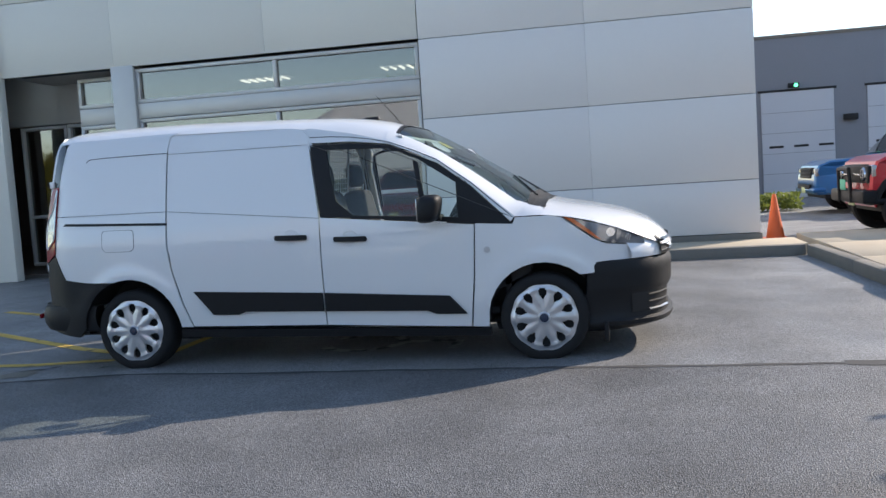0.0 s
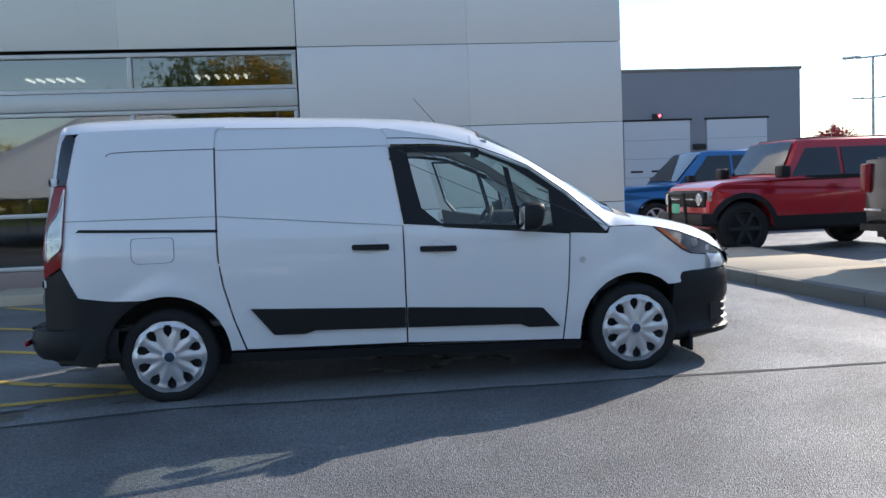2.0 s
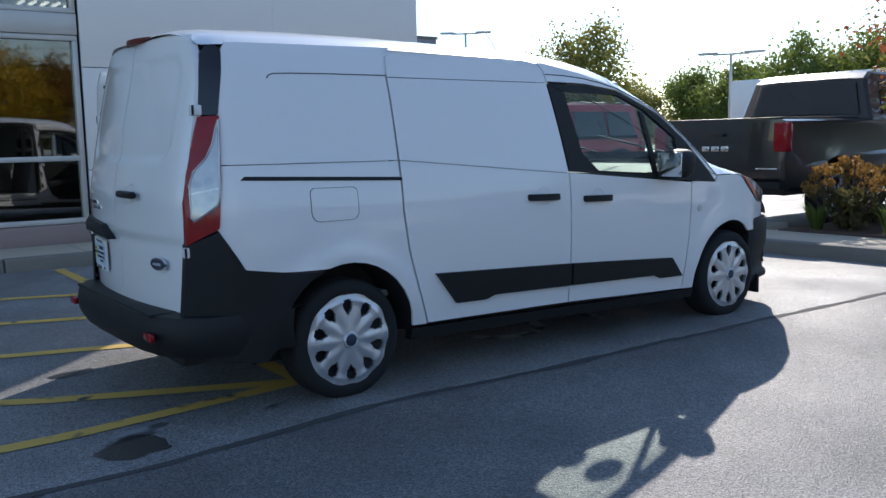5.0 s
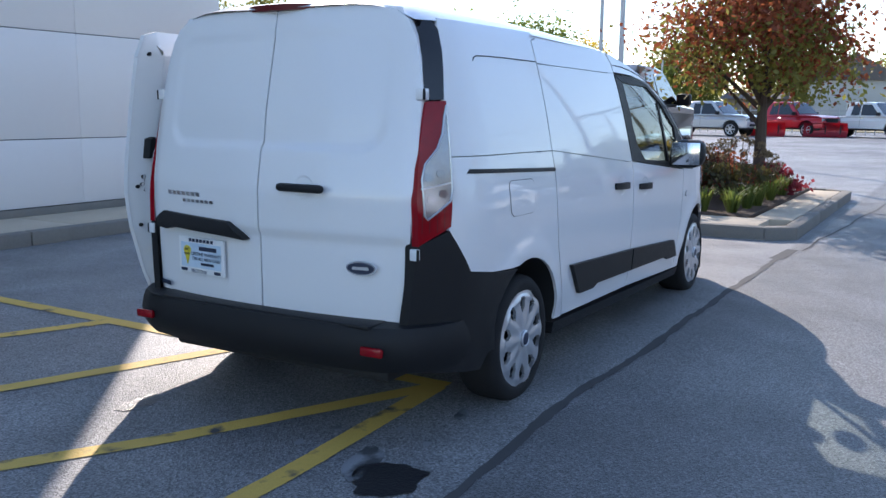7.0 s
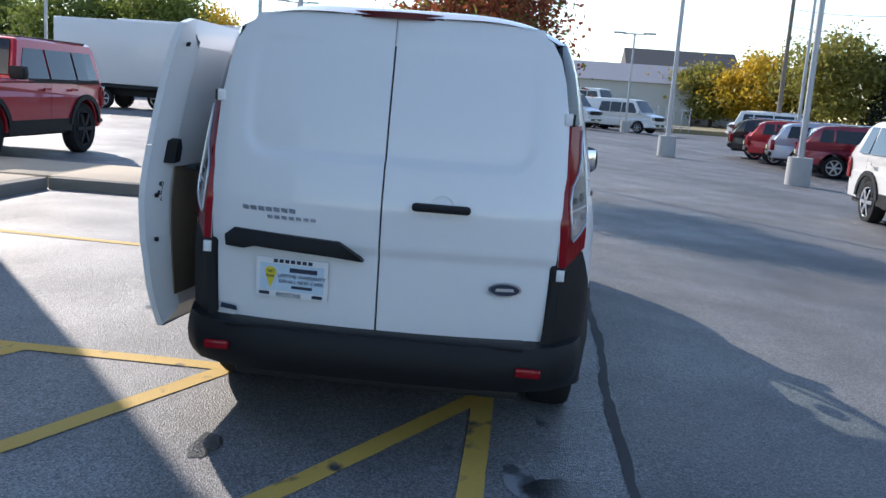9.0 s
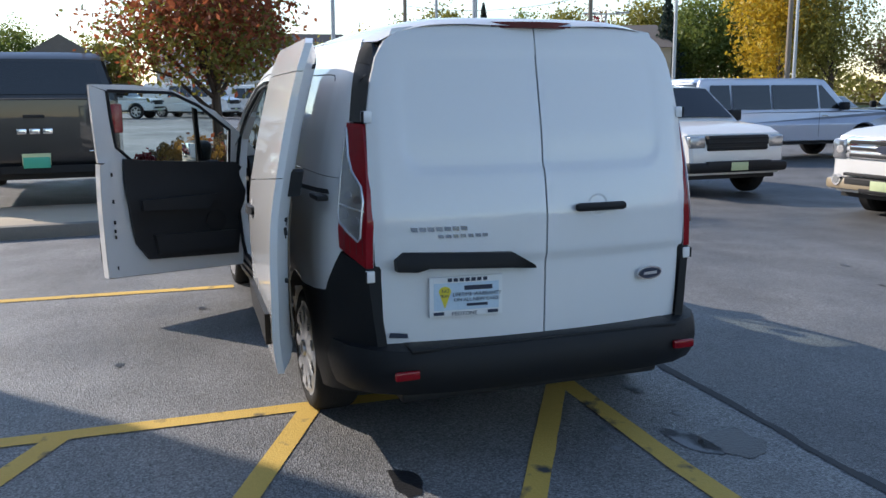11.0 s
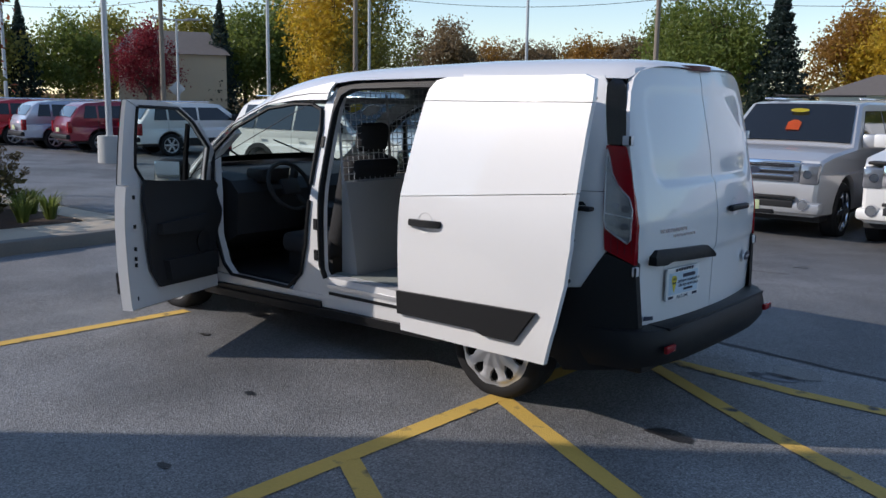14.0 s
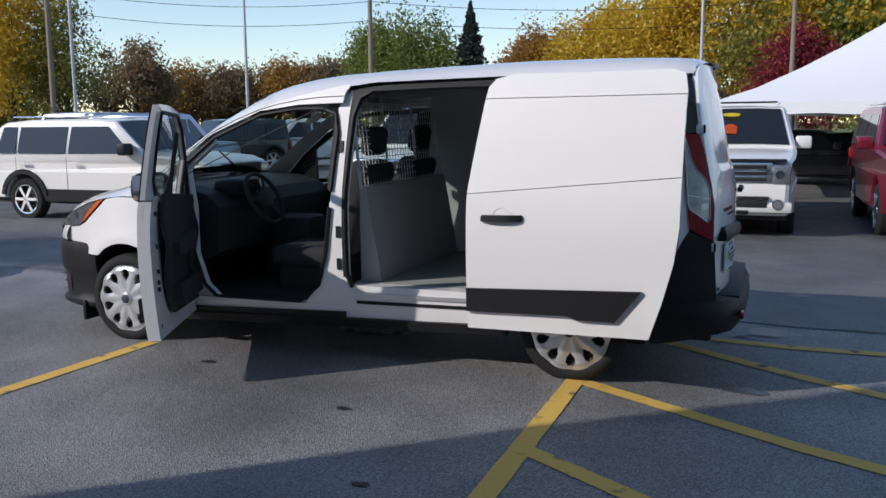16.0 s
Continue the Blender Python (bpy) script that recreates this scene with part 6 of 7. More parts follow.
for car, hgt, xf_ in ((sale1, 1.25, 2.625), (sale2, 1.24, 2.65), (sale3, 1.25, 2.625), (sale4, 1.24, 2.65)):
    for sg_ in (-1, 1):
        hl = part("headlamp_unit", bm_box(xf_ - .30, xf_ + .006, min(sg_ * .645, sg_ * .90), max(sg_ * .645, sg_ * .90), hgt - .42, hgt - .14, .035), M_LAMPLENS, car, "large clear headlamp with a dark inside")
        part("reflector", bm_cyl(.075, .06, (xf_ - .05, sg_ * .755, hgt - .28), (xf_ + .010, sg_ * .755, hgt - .28), 16), M_CHROME, hl)
    gs = part("grille_surround", bm_box(xf_ - .10, xf_ + .015, -.66, .66, hgt - .40, hgt - .10, .03), M_CHROME, car, "bright chrome grille surround")
    for k in range(3):
        part("grille_slot", bm_box(xf_ - .05, xf_ + .022, -.58, .58, hgt - .375 + k * .09, hgt - .325 + k * .09, .006), M_DARK, gs)
    part("badge", panel([(.13 * math.cos(i * math.pi / 10), hgt - .25 + .05 * math.sin(i * math.pi / 10)) for i in range(20)], lambda u, v, w: Vector((xf_ + .045 - w, u, v)), .02, .1), M_INK, gs, "dark blue oval badge")
    for z0, z1, w_, mt in ((.62, .66, .62, M_DARK), (.56, .585, .60, M_DARK), (.40, .46, .35, M_BLACKPL)):
        part("lower_intake", bm_box(xf_ + .0, xf_ + .068, -w_, w_, z0, z1, .008), mt, car)
    for s in (-1, 1):
        fl = part("fog_lamp_ring", bm_cyl(.085, .075, (xf_ + .03, s * .74, .55), (xf_ + .072, s * .74, .55), 18), M_CHROME, car)
        part("fog_lens", bm_cyl(.055, .05, (xf_ + .06, s * .74, .55), (xf_ + .078, s * .74, .55), 16), M_CLEAR_LENS, fl)
    part("roof_crossbar", bm_box(-.2, -.14, -.70, .70, 2.02, 2.05, .01), M_BLACKPL, car)
part("bonnet_guard", bm_box(2.40, 2.655, -.84, .84, 1.145, 1.185, .015), M_BLACKPL, sale3, "dark plastic bonnet guard")
row_specs = [(33.5, -11.4, P_BLACK, "black"), (30.6, -11.4, P_RED, "red"), (27.7, -11.5, P_LILAC, "pale blue"), (25.0, -11.7, P_MAROON, "dark red"), (22.4, -12.6, P_WHITE, "white")]
for x, y, p, c in row_specs:
    vehicle("crossover", c + " small crossover parked in a row", "car", pose(x, y, gz(y), 0, 0, -101), "suv", 4.55, 1.86, 1.64, 2.7, .35, p, "parked crossovers", zh=1.05, lower=M_BLACKPL)
vehicle("pickup_truck", "white four-wheel-drive pickup truck with a bed topper", "pickup", pose(15.0, -14.4, gz(-14), 0, 0, -93), "topper", 6.1, 2.05, 2.05, 3.9, .42, P_LILAC, lower=None, zh=1.22, clear=.40)
vehicle("limousine", "long silver stretched limousine", "car", pose(29.5, -27.0, gz(-20), 0, 0, 22), "sedan", 8.2, 1.95, 1.46, 5.6, .35, P_SILVER, zh=.90, clear=.22)
vehicle("off_road_car", "black open off-road car", "car", pose(17.5, -22.0, gz(-20), 0, 0, 60), "boxy", 4.3, 1.88, 1.9, 2.9, .42, P_BLACK, zh=1.15, arch=M_BLACKPL, clear=.4)
vehicle("pickup_truck", "white pickup truck behind the black car", "pickup", pose(16.6, -26.5, gz(-20), 0, 0, 40), "pickup", 5.8, 2.0, 1.92, 3.65, .40, P_WHITE, zh=1.14)
vehicle("sedan", "black sedan parked under the tent edge", "car", pose(-2.2, -20.5, gz(-20), 0, 0, 170), "sedan", 4.9, 1.85, 1.46, 2.85, .34, P_BLACK, zh=.92, clear=.2)
vehicle("sedan", "dark sedan parked under the tent", "car", pose(-5.5, -24.5, gz(-20), 0, 0, 170), "sedan", 4.9, 1.85, 1.46, 2.85, .34, P_MAROON, zh=.92, clear=.2)
for x, y, kd, p, lab, hd in ((49.5, 10.5, "pickup", P_SILVER, "white pickup truck parked far across the lot", -105), (52.5, 6.6, "pickup", P_RED, "red pickup truck parked far across the lot", -115), (52.5, 2.2, "pickup", P_WHITE, "white work truck parked far across the lot", -115)):
    vehicle("pickup_truck", lab, "pickup", pose(x, y, 0, 0, 0, hd), kd, 5.9, 2.05, 1.98, 3.7, .42, p, "far trucks", zh=1.18, clear=.4)
for x, y, h, lab in ((54.0, -2.6, 2.15, "white passenger van"), (57.0, -7.0, 2.15, "white passenger van"), (62.5, -5.0, 2.75, "tall white cargo van")):
    vehicle("passenger_van", lab + " parked far across the lot", "van", pose(x, y, gz(y), 0, 0, -125), "van", 5.9, 2.0, h, 3.5, .37, P_WHITE, "far vans", zh=1.2, front="wide")
vehicle("work_van", "white van with roof racks far off", "van", pose(60, -17.5, gz(-17), 0, 0, 120), "van", 5.6, 2.0, 2.1, 3.5, .37, P_WHITE, zh=1.2)
vehicle("pickup_truck", "white utility pickup truck far off", "pickup", pose(52, -16.5, gz(-16), 0, 0, -110), "topper", 5.9, 2.05, 2.0, 3.7, .40, P_WHITE, zh=1.18)
vehicle("suv", "white pickup parked near far houses", "car", pose(20, -48, gz(-48), 0, 0, 170), "pickup", 5.7, 2.0, 1.9, 3.6, .4, P_WHITE, zh=1.12)

# red plough blades before the far trucks
for x, y in ((49.8, 7.4), (50.3, 4.2)):
    pb = thing("plough_blade", "red snow plough blade standing on the asphalt", "plough", pose(x, y, 0, 0, 0, -10), "plough blades")
    bm = bmesh.new()
    rows = [[bm.verts.new((.25 * math.cos(t), yy, .42 + .42 * math.sin(t))) for t in np.linspace(-1.4, 1.2, 7)] for yy in (-1.2, 1.2)]
    for j in range(6):
        bm.faces.new((rows[0][j], rows[0][j + 1], rows[1][j + 1], rows[1][j]))
    bmesh.ops.solidify(bm, geom=bm.faces[:], thickness=.04)
    part("blade", bm, P_RED, pb)
    for yy in (-.8, 0, .8):
        part("rib", bm_box(.2, .36, yy - .03, yy + .03, .02, .80, .01), M_DARK, pb)

# box truck with a van cab
bt = thing("box_truck", "white box truck with a van cab", "truck", pose(30.1, 14.05, 0, 0, 0, -90))
part("cargo_box", bm_box(-3.6, 1.75, -1.15, 1.15, .95, 3.35, .03), P_WHITE, bt, "white ribbed cargo box")
part("box_skirt", bm_box(-3.6, 1.72, -1.1, 1.1, .80, .95, .02), M_DARK, bt)
bm = bmesh.new()
pr = [(1.8, .45), (1.8, 2.15), (2.3, 2.18), (2.95, 1.55), (3.75, 1.3), (3.85, .6), (3.8, .45)]
rows = [[bm.verts.new((x, y * (1 - .14 * max(0, z - 1.4)), z)) for x, z in pr] for y in (-.98, .98)]
for j in range(len(pr)):
    bm.faces.new((rows[0][j], rows[0][(j + 1) % len(pr)], rows[1][(j + 1) % len(pr)], rows[1][j]))
bm.faces.new(rows[0]), bm.faces.new(rows[1])
bmesh.ops.bevel(bm, geom=bm.edges[:], offset=.05, segments=2, affect="EDGES")
part("cab", bm, P_WHITE, bt)
for s in (-1, 1):
    part("cab_window", panel([(1.95, 1.45), (2.85, 1.45), (2.35, 2.02), (1.95, 2.02)], lambda u, z, w: Vector((u, s * (.99 - .137 * (z - 1.4) - w), z)), .01, .4), M_CARGLASS, bt)
    part("headlamp", bm_box(3.65, 3.86, s * .85 - .1, s * .85 + .1, .85, 1.05, .02), M_CLEAR_LENS, bt)
    part("door_mirror", bm_box(2.6, 2.7, s * 1.1 - .08, s * 1.1 + .08, 1.4, 1.75, .02), M_BLACKPL, bt)
    for x in (-1.7, 2.95):
        car_wheel(bt, x, s * .9, .39, .26, s, M_SILVER)
part("front_bumper", bm_box(3.7, 3.95, -.95, .95, .42, .62, .03), M_DARK, bt)
part("grille", bm_box(3.78, 3.87, -.6, .6, .75, 1.1, .02), M_DARK, bt)
part("chassis", bm_box(-3.4, 3.4, -.5, .5, .5, .82), M_DARK, bt)
rt = thing("box_truck", "red cab truck behind a white box truck", "truck", pose(31.5, 12.4, 0, 0, 0, -92))
part("cargo_box", bm_box(-3.4, 1.4, -1.15, 1.15, 1.0, 3.5, .03), P_WHITE, rt)
part("cab", bm_box(1.5, 3.4, -1.05, 1.05, .5, 2.6, .12), P_RED, rt)
part("bonnet", bm_box(3.2, 4.5, -.95, .95, .5, 1.6, .12), P_RED, rt)
for s in (-1, 1):
    part("cab_window", bm_box(2.0, 2.9, s * 1.055 - .01, s * 1.055 + .01, 1.65, 2.3, .005), M_CARGLASS, rt)
    for x in (-1.7, 3.6):
        car_wheel(rt, x, s * .95, .45, .28, s, M_SILVER)
part("windscreen", bm_box(3.38, 3.42, -.9, .9, 1.7, 2.4, .01), M_CARGLASS, rt)

# cone beside the wall corner
cone = thing("traffic_cone", "orange plastic traffic cone on the pavement", "cone", pose(5.95, 7.6, 0))
part("cone_base", bm_box(-.18, .18, -.18, .18, 0, .035, .012), M_ORANGE, cone)
part("cone_body", bm_lathe([(.14, .03), (.135, .05), (.03, .70), (.022, .71), (.0, .71)], 24, "Z"), M_ORANGE, cone)
hose = thing("planter_hedge", "low clipped green hedge behind the wall corner", "hedge", pose(6.6, 15.5, 0))

# ---- trees and plants ----
L_GREEN = leaf_material("green_leaves", (0.09, 0.14, 0.028), (0.26, 0.30, 0.065))
L_OLIVE = leaf_material("olive_leaves", (0.14, 0.15, 0.03), (0.36, 0.32, 0.07))
L_YELLOW = leaf_material("yellow_leaves", (0.42, 0.27, 0.02), (0.74, 0.52, 0.055))
L_ORANGE = leaf_material("orange_leaves", (0.26, 0.12, 0.025), (0.42, 0.24, 0.05))
L_RUST = leaf_material("rust_red_leaves", (0.16, 0.04, 0.02), (0.44, 0.13, 0.05))
L_RED = leaf_material("crimson_leaves", (0.16, 0.012, 0.025), (0.34, 0.04, 0.05))
L_BROWN = leaf_material("brown_leaves", (0.16, 0.11, 0.06), (0.30, 0.21, 0.11))
L_OLIVEBROWN = leaf_material("olive_brown_leaves", (0.07, 0.075, 0.025), (0.17, 0.13, 0.045))
L_SPRUCE = leaf_material("spruce_needles", (0.018, 0.035, 0.028), (0.06, 0.09, 0.075))


def leaf_mesh(name, centres, sizes, mat, rng, kind=""):
    """One mesh of many small pointed leaves, each turned its own way."""
    n = len(centres)
    a = rng.normal(size=(n, 3))
    a /= np.linalg.norm(a, axis=1)[:, None]
    b = np.cross(a, rng.normal(size=(n, 3)))
    b /= np.linalg.norm(b, axis=1)[:, None]
    s = sizes[:, None]
    v = np.stack([centres - a * s, centres + b * s * .55, centres + a * s, centres - b * s * .55], 1).reshape(-1, 3)
    me = bpy.data.meshes.new(name)
    me.from_pydata(v.tolist(), [], np.arange(4 * n).reshape(-1, 4).tolist())
    me.materials.append(mat)
    return me


def crown_points(rng, n, clumps, rx, rz, cz, shape="round", spread=.20):
    """Leaf places gathered in clumps, with an uneven outline and gaps."""
    c = []
    while len(c) < clumps:
        p = rng.uniform(-1, 1, 3)
        d = np.linalg.norm(p)
        if .35 < d < 1:
            if shape == "round" and p[2] < -.75:
                continue
            c.append(p * rng.uniform(.8, 1.08))
    c = np.array(c)
    w = rng.uniform(.5, 1.3, clumps)
    idx = rng.choice(clumps, n, p=w / w.sum())
    pts = c[idx] + rng.normal(size=(n, 3)) * spread * w[idx][:, None]
    pts[:, 2] = np.where(pts[:, 2] < -.9, -.9 + .3 * (pts[:, 2] + .9), pts[:, 2])
    taper = 1 - .25 * np.clip(pts[:, 2], 0, 1)
    return np.stack([pts[:, 0] * rx * taper, pts[:, 1] * rx * taper, cz + pts[:, 2] * rz], 1), c * np.array([rx, rx, rz]) + np.array([0, 0, cz])


def tree(name, label, x, y, h, r, mat, seed, leaves=900, size=.22, low=.25, trunk=.14, group="", limbs=7, clumps=22, z=0.0, mat2=None):
    rng = np.random.default_rng(seed)
    t = thing(name, label, "tree", pose(x, y, z), group)
    cz = h * (1 + low) / 2
    rz = h * (1 - low) / 2
    pts, cl = crown_points(rng, leaves, clumps, r, rz, cz)
    bm = bmesh.new()
    lean = Vector((rng.normal() * .04 * h, rng.normal() * .04 * h, 0))
    zs = [0, .04 * h, .25 * h, .5 * h, .8 * h]
    rs = [trunk * 1.35, trunk, trunk * .85, trunk * .5, trunk * .12]
    for (za, ra), (zb_, rb) in zip(zip(zs, rs), zip(zs[1:], rs[1:])):
        bm_cyl(ra, rb, Vector((0, 0, za)) + lean * (za / h), Vector((0, 0, zb_)) + lean * (zb_ / h), 9, bm)
    for i in range(min(limbs, len(cl))):
        c = Vector(cl[i])
        za = min(max(low * h * .8, c.z * .55), h * .6)
        a = Vector((0, 0, za)) + lean * (za / h)
        mid_ = a.lerp(c, .55) + Vector((0, 0, .05 * h))
        bm_cyl(trunk * .42, trunk * .25, a, mid_, 6, bm)
        bm_cyl(trunk * .25, trunk * .08, mid_, c, 5, bm)
    part("trunk", bm, M_BARK, t)
    inner = np.zeros(leaves, bool)
    if mat2:
        inner = (pts[:, 2] - cz) / rz + rng.normal(size=leaves) * .45 + .4 * np.sin(pts[:, 0] * 2.3) < -.45
    for sel, mt in ((~inner, mat), (inner, mat2)):
        if sel.any():
            ob = new("crown", leaf_mesh("crown", pts[sel], rng.uniform(.6, 1.3, sel.sum()) * size, mt, rng))
            ob.parent = t
    return t


def spruce(label, x, y, h, r, seed, n=5000):
    rng = np.random.default_rng(seed)
    t = thing("spruce_tree", label, "tree", pose(x, y, gz(y)))
    part("trunk", bm_cyl(.18, .03, (0, 0, 0), (0, 0, h), 8), M_BARK, t)
    k = rng.uniform(0, 1, n) ** .7
    ang = rng.uniform(0, 2 * np.pi, n)
    lay = 1 - .35 * ((k * 13) % 1)
    rad = r * k * lay * rng.uniform(.35, 1.0, n) * (1 + .12 * np.sin(ang * 5 + k * 20))
    pts = np.stack([rad * np.cos(ang), rad * np.sin(ang), h * (1 - k) + .3 - .12 * rad], 1)
    pts[:, 2] = np.maximum(pts[:, 2], .2)
    ob = new("crown", leaf_mesh("crown", pts, rng.uniform(.5, 1.2, n) * .17, L_SPRUCE, rng))
    ob.parent = t


# the maple and shrubs of the island
tree("maple_tree", "young maple turning rusty red in a planted island", 10.9, .15, 3.85, 1.50, L_RUST, 5, 15000, .052, .32, .10, limbs=16, clumps=80, z=.14, mat2=L_OLIVE)


def shrub(x, y, h, r, mat, seed, label, name="shrub", n=700, size=.05):
    rng = np.random.default_rng(seed)
    t = thing(name, label, "shrub", pose(x, y, .145), "island plants")
    bm = bmesh.new()
    flowering = "hydrangea" in label
    pts, cl = crown_points(rng, n, 14, r, h * .5, h * .5, "bush", .22)
    pts[:, 2] = np.maximum(pts[:, 2], .02)
    heads = []
    if flowering:
        pts = pts[pts[:, 2] < h * .62]
        while len(heads) < 34:
            a, k = rng.uniform(0, 2 * math.pi), math.sqrt(rng.uniform(0, 1))
            heads.append((1.12 * r * k * math.cos(a), 1.12 * r * k * math.sin(a), h * (1.02 - .42 * k * k) + rng.normal() * .04))
    for c in heads or cl[:10]:
        bm_cyl(.007, .004, (c[0] * .15, c[1] * .15, 0), c, 5, bm)
    part("woody_base", bm, M_BARK, t)
    ob = new("foliage", leaf_mesh("foliage", pts, rng.uniform(.6, 1.3, len(pts)) * size, L_OLIVEBROWN if flowering else mat, rng))
    ob.parent = t
    if flowering:
        hp = np.concatenate([np.array(c) + (lambda q: q / np.linalg.norm(q, axis=1)[:, None] * rng.uniform(.5, 1, (60, 1)) * np.array([.062, .062, .055]))(rng.normal(size=(60, 3))) for c in heads])
        ob = new("flowering_top", leaf_mesh("flowering_top", hp, rng.uniform(.6, 1.2, len(hp)) * .018, mat, rng))
        ob.parent = t
        tagged(ob, "round dried flower heads")


for i, (x, y, h, r, mt, lb) in enumerate(((7.5, .75, .75, .42, L_ORANGE, "hydrangea shrub with dried orange flower heads"), (8.3, .85, .70, .42, L_ORANGE, "hydrangea shrub with dried orange flower heads"), (8.6, .0, .85, .5, L_BROWN, "hydrangea shrub with dried brown flower heads"),
                                          (9.6, .3, .7, .5, L_RUST, "low shrub with rust-red leaves"), (10.6, -.15, .4, .5, L_RED, "low shrub with red leaves"), (9.5, .95, .6, .40, L_BROWN, "hydrangea shrub with dried brown flower heads"), (11.2, .9, .5, .5, L_RED, "low shrub with red leaves"), (11.3, .2, .4, .35, L_RED, "low shrub with red leaves"))):
    shrub(x, y, h, r, mt, 40 + i, lb)
for i, (x, y) in enumerate(((7.25, .1), (7.3, -.25), (7.9, -.3), (8.3, -.35), (9.2, -.35), (7.25, .95), (10.1, -.35))):
    rng = np.random.default_rng(80 + i)
    g = thing("grass_clump", "clump of green strap-leaved grass in the island", "grass", pose(x, y, .145), "island plants")
    n = 90
    ang, ln = rng.uniform(0, 2 * np.pi, n), rng.uniform(.18, .34, n)
    vs, fs = [], []
    for k in range(n):
        d = np.array([math.cos(ang[k]), math.sin(ang[k])])
        o = d * rng.uniform(0, .06)
        tip = o + d * ln[k] * rng.uniform(.3, .8)
        sd_ = np.array([-d[1], d[0]]) * .008
        b0 = len(vs)
        vs += [(*(o + sd_), 0), (*(o - sd_), 0), (*((o + tip) / 2 - sd_), ln[k] * .8), (*((o + tip) / 2 + sd_), ln[k] * .8), (*tip, ln[k])]
        fs += [(b0, b0 + 1, b0 + 2, b0 + 3), (b0 + 3, b0 + 2, b0 + 4)]
    me = bpy.data.meshes.new("tuft")
    me.from_pydata(vs, [], fs)
    me.materials.append(L_GREEN)
    new("tuft", me).parent = g

# hedge behind the wall corner
rng = np.random.default_rng(7)
pts = rng.uniform((-1.2, -.4, .05), (1.2, .4, .42), (1400, 3))
new("foliage", leaf_mesh("foliage", pts, rng.uniform(.6, 1.2, 1400) * .07, L_GREEN, rng)).parent = hose

# woods and garden trees round the lot
rng0 = np.random.default_rng(11)


def polar(az, d):
    return -1.5 + d * math.cos(radians(az)), 3.0 + d * math.sin(radians(az))


SPECIES = {"green": (L_GREEN, "green broadleaf tree in early autumn"), "olive": (L_OLIVE, "broadleaf tree turning from green to yellow"), "yellow": (L_YELLOW, "broadleaf tree in bright yellow autumn leaf"), "orange": (L_ORANGE, "broadleaf tree in dull orange autumn leaf"), "brown": (L_BROWN, "thinning tree with brown autumn leaves"), "red": (L_RED, "ornamental tree with crimson leaves")}
WOODS = [  # bearing, distance, height, radius, species
    (47.3, 68, 5.2, 2.6, "olive"), (43.6, 66, 7.4, 3.3, "olive"), (39.6, 66, 9.6, 4.2, "olive"), (36.5, 62, 4.6, 2.6, "olive"), (33.5, 75, 6.6, 3.3, "green"), (54, 95, 6, 3.0, "red"), (30, 70, 6.5, 3.6, "green"),
    (25.5, 60, 7.0, 3.8, "green"), (22.5, 64, 7.2, 3.6, "olive"), (20.5, 58, 7.4, 3.6, "green"), (18, 66, 6.4, 3.4, "yellow"), (12, 90, 8, 4, "green"), (5, 95, 8, 4, "green"), (0, 100, 7, 4, "olive"),
    (-11.5, 95, 6, 4.5, "yellow"), (-14, 90, 6.4, 4.5, "olive"), (-16.5, 88, 7, 4.6, "yellow"), (-19, 90, 8, 4.8, "olive"), (-21.5, 80, 8.6, 4.8, "olive"), (-26.5, 84, 8, 4.2, "green"), (-29, 90, 9.6, 4.8, "olive"),
    (-31, 76, 7.6, 2.5, "red"), (-34, 92, 10.6, 5.2, "olive"), (-37, 88, 9.8, 4.6, "green"), (-39.5, 92, 11, 5.0, "green"), (-42, 90, 10.4, 4.8, "olive"), (-42.5, 72, 13.5, 4.4, "yellow"), (-45.4, 70, 11.5, 3.0, "olive"), (-49.5, 88, 9, 4.2, "brown"),
    (-52, 100, 8, 4.2, "orange"), (-54.5, 100, 8.2, 4.4, "brown"), (-57, 104, 8.0, 4.2, "brown"), (-59.5, 100, 8.4, 4.4, "orange"), (-62, 98, 8.8, 4.4, "brown"), (-64.5, 96, 9.0, 4.4, "brown"), (-67, 92, 9.4, 4.4, "brown"),
    (-64.6, 74, 9.8, 3.6, "green"), (-67.2, 72, 10.2, 3.8, "green"), (-74.5, 88, 10, 4.2, "orange"), (-77, 86, 10.6, 4.4, "yellow"), (-80, 80, 12, 5.0, "yellow"), (-83, 74, 13, 5.0, "yellow"), (-86, 70, 13.5, 5.2, "yellow"), (-89.5, 68, 13.5, 5.2, "olive"), (-93, 66, 14, 5.2, "yellow"), (-91, 56, 7, 3.0, "red"),
    (-97, 64, 14, 5.2, "green"), (-101, 70, 10, 4.8, "olive"), (-106, 76, 8, 4.5, "olive"), (-112, 80, 7.5, 4.5, "yellow"), (-120, 82, 7, 4.5, "green"), (-130, 85, 7, 4.5, "olive"), (-142, 88, 7, 4.5, "green"), (-155, 90, 7, 4.5, "olive"), (-168, 95, 7, 4.5, "green")]
for i, (az, d, h, r, sp) in enumerate(WOODS):
    x, y = polar(az, d)
    tree("tree", SPECIES[sp][1], x, y, h, r, SPECIES[sp][0], 100 + i, 11500, .175 * r / 4.4, .16, .22, "trees round the lot", 6, 48, gz(y))
spruce("tall dark blue-green spruce", *polar(-70.6, 70), 10.9, 3.8, 3, 12000)
spruce("dark spruce among autumn trees", *polar(-24, 80), 9.2, 2.6, 4)
spruce("dark spruce among autumn trees", *polar(-35.5, 82), 10.5, 2.8, 6)
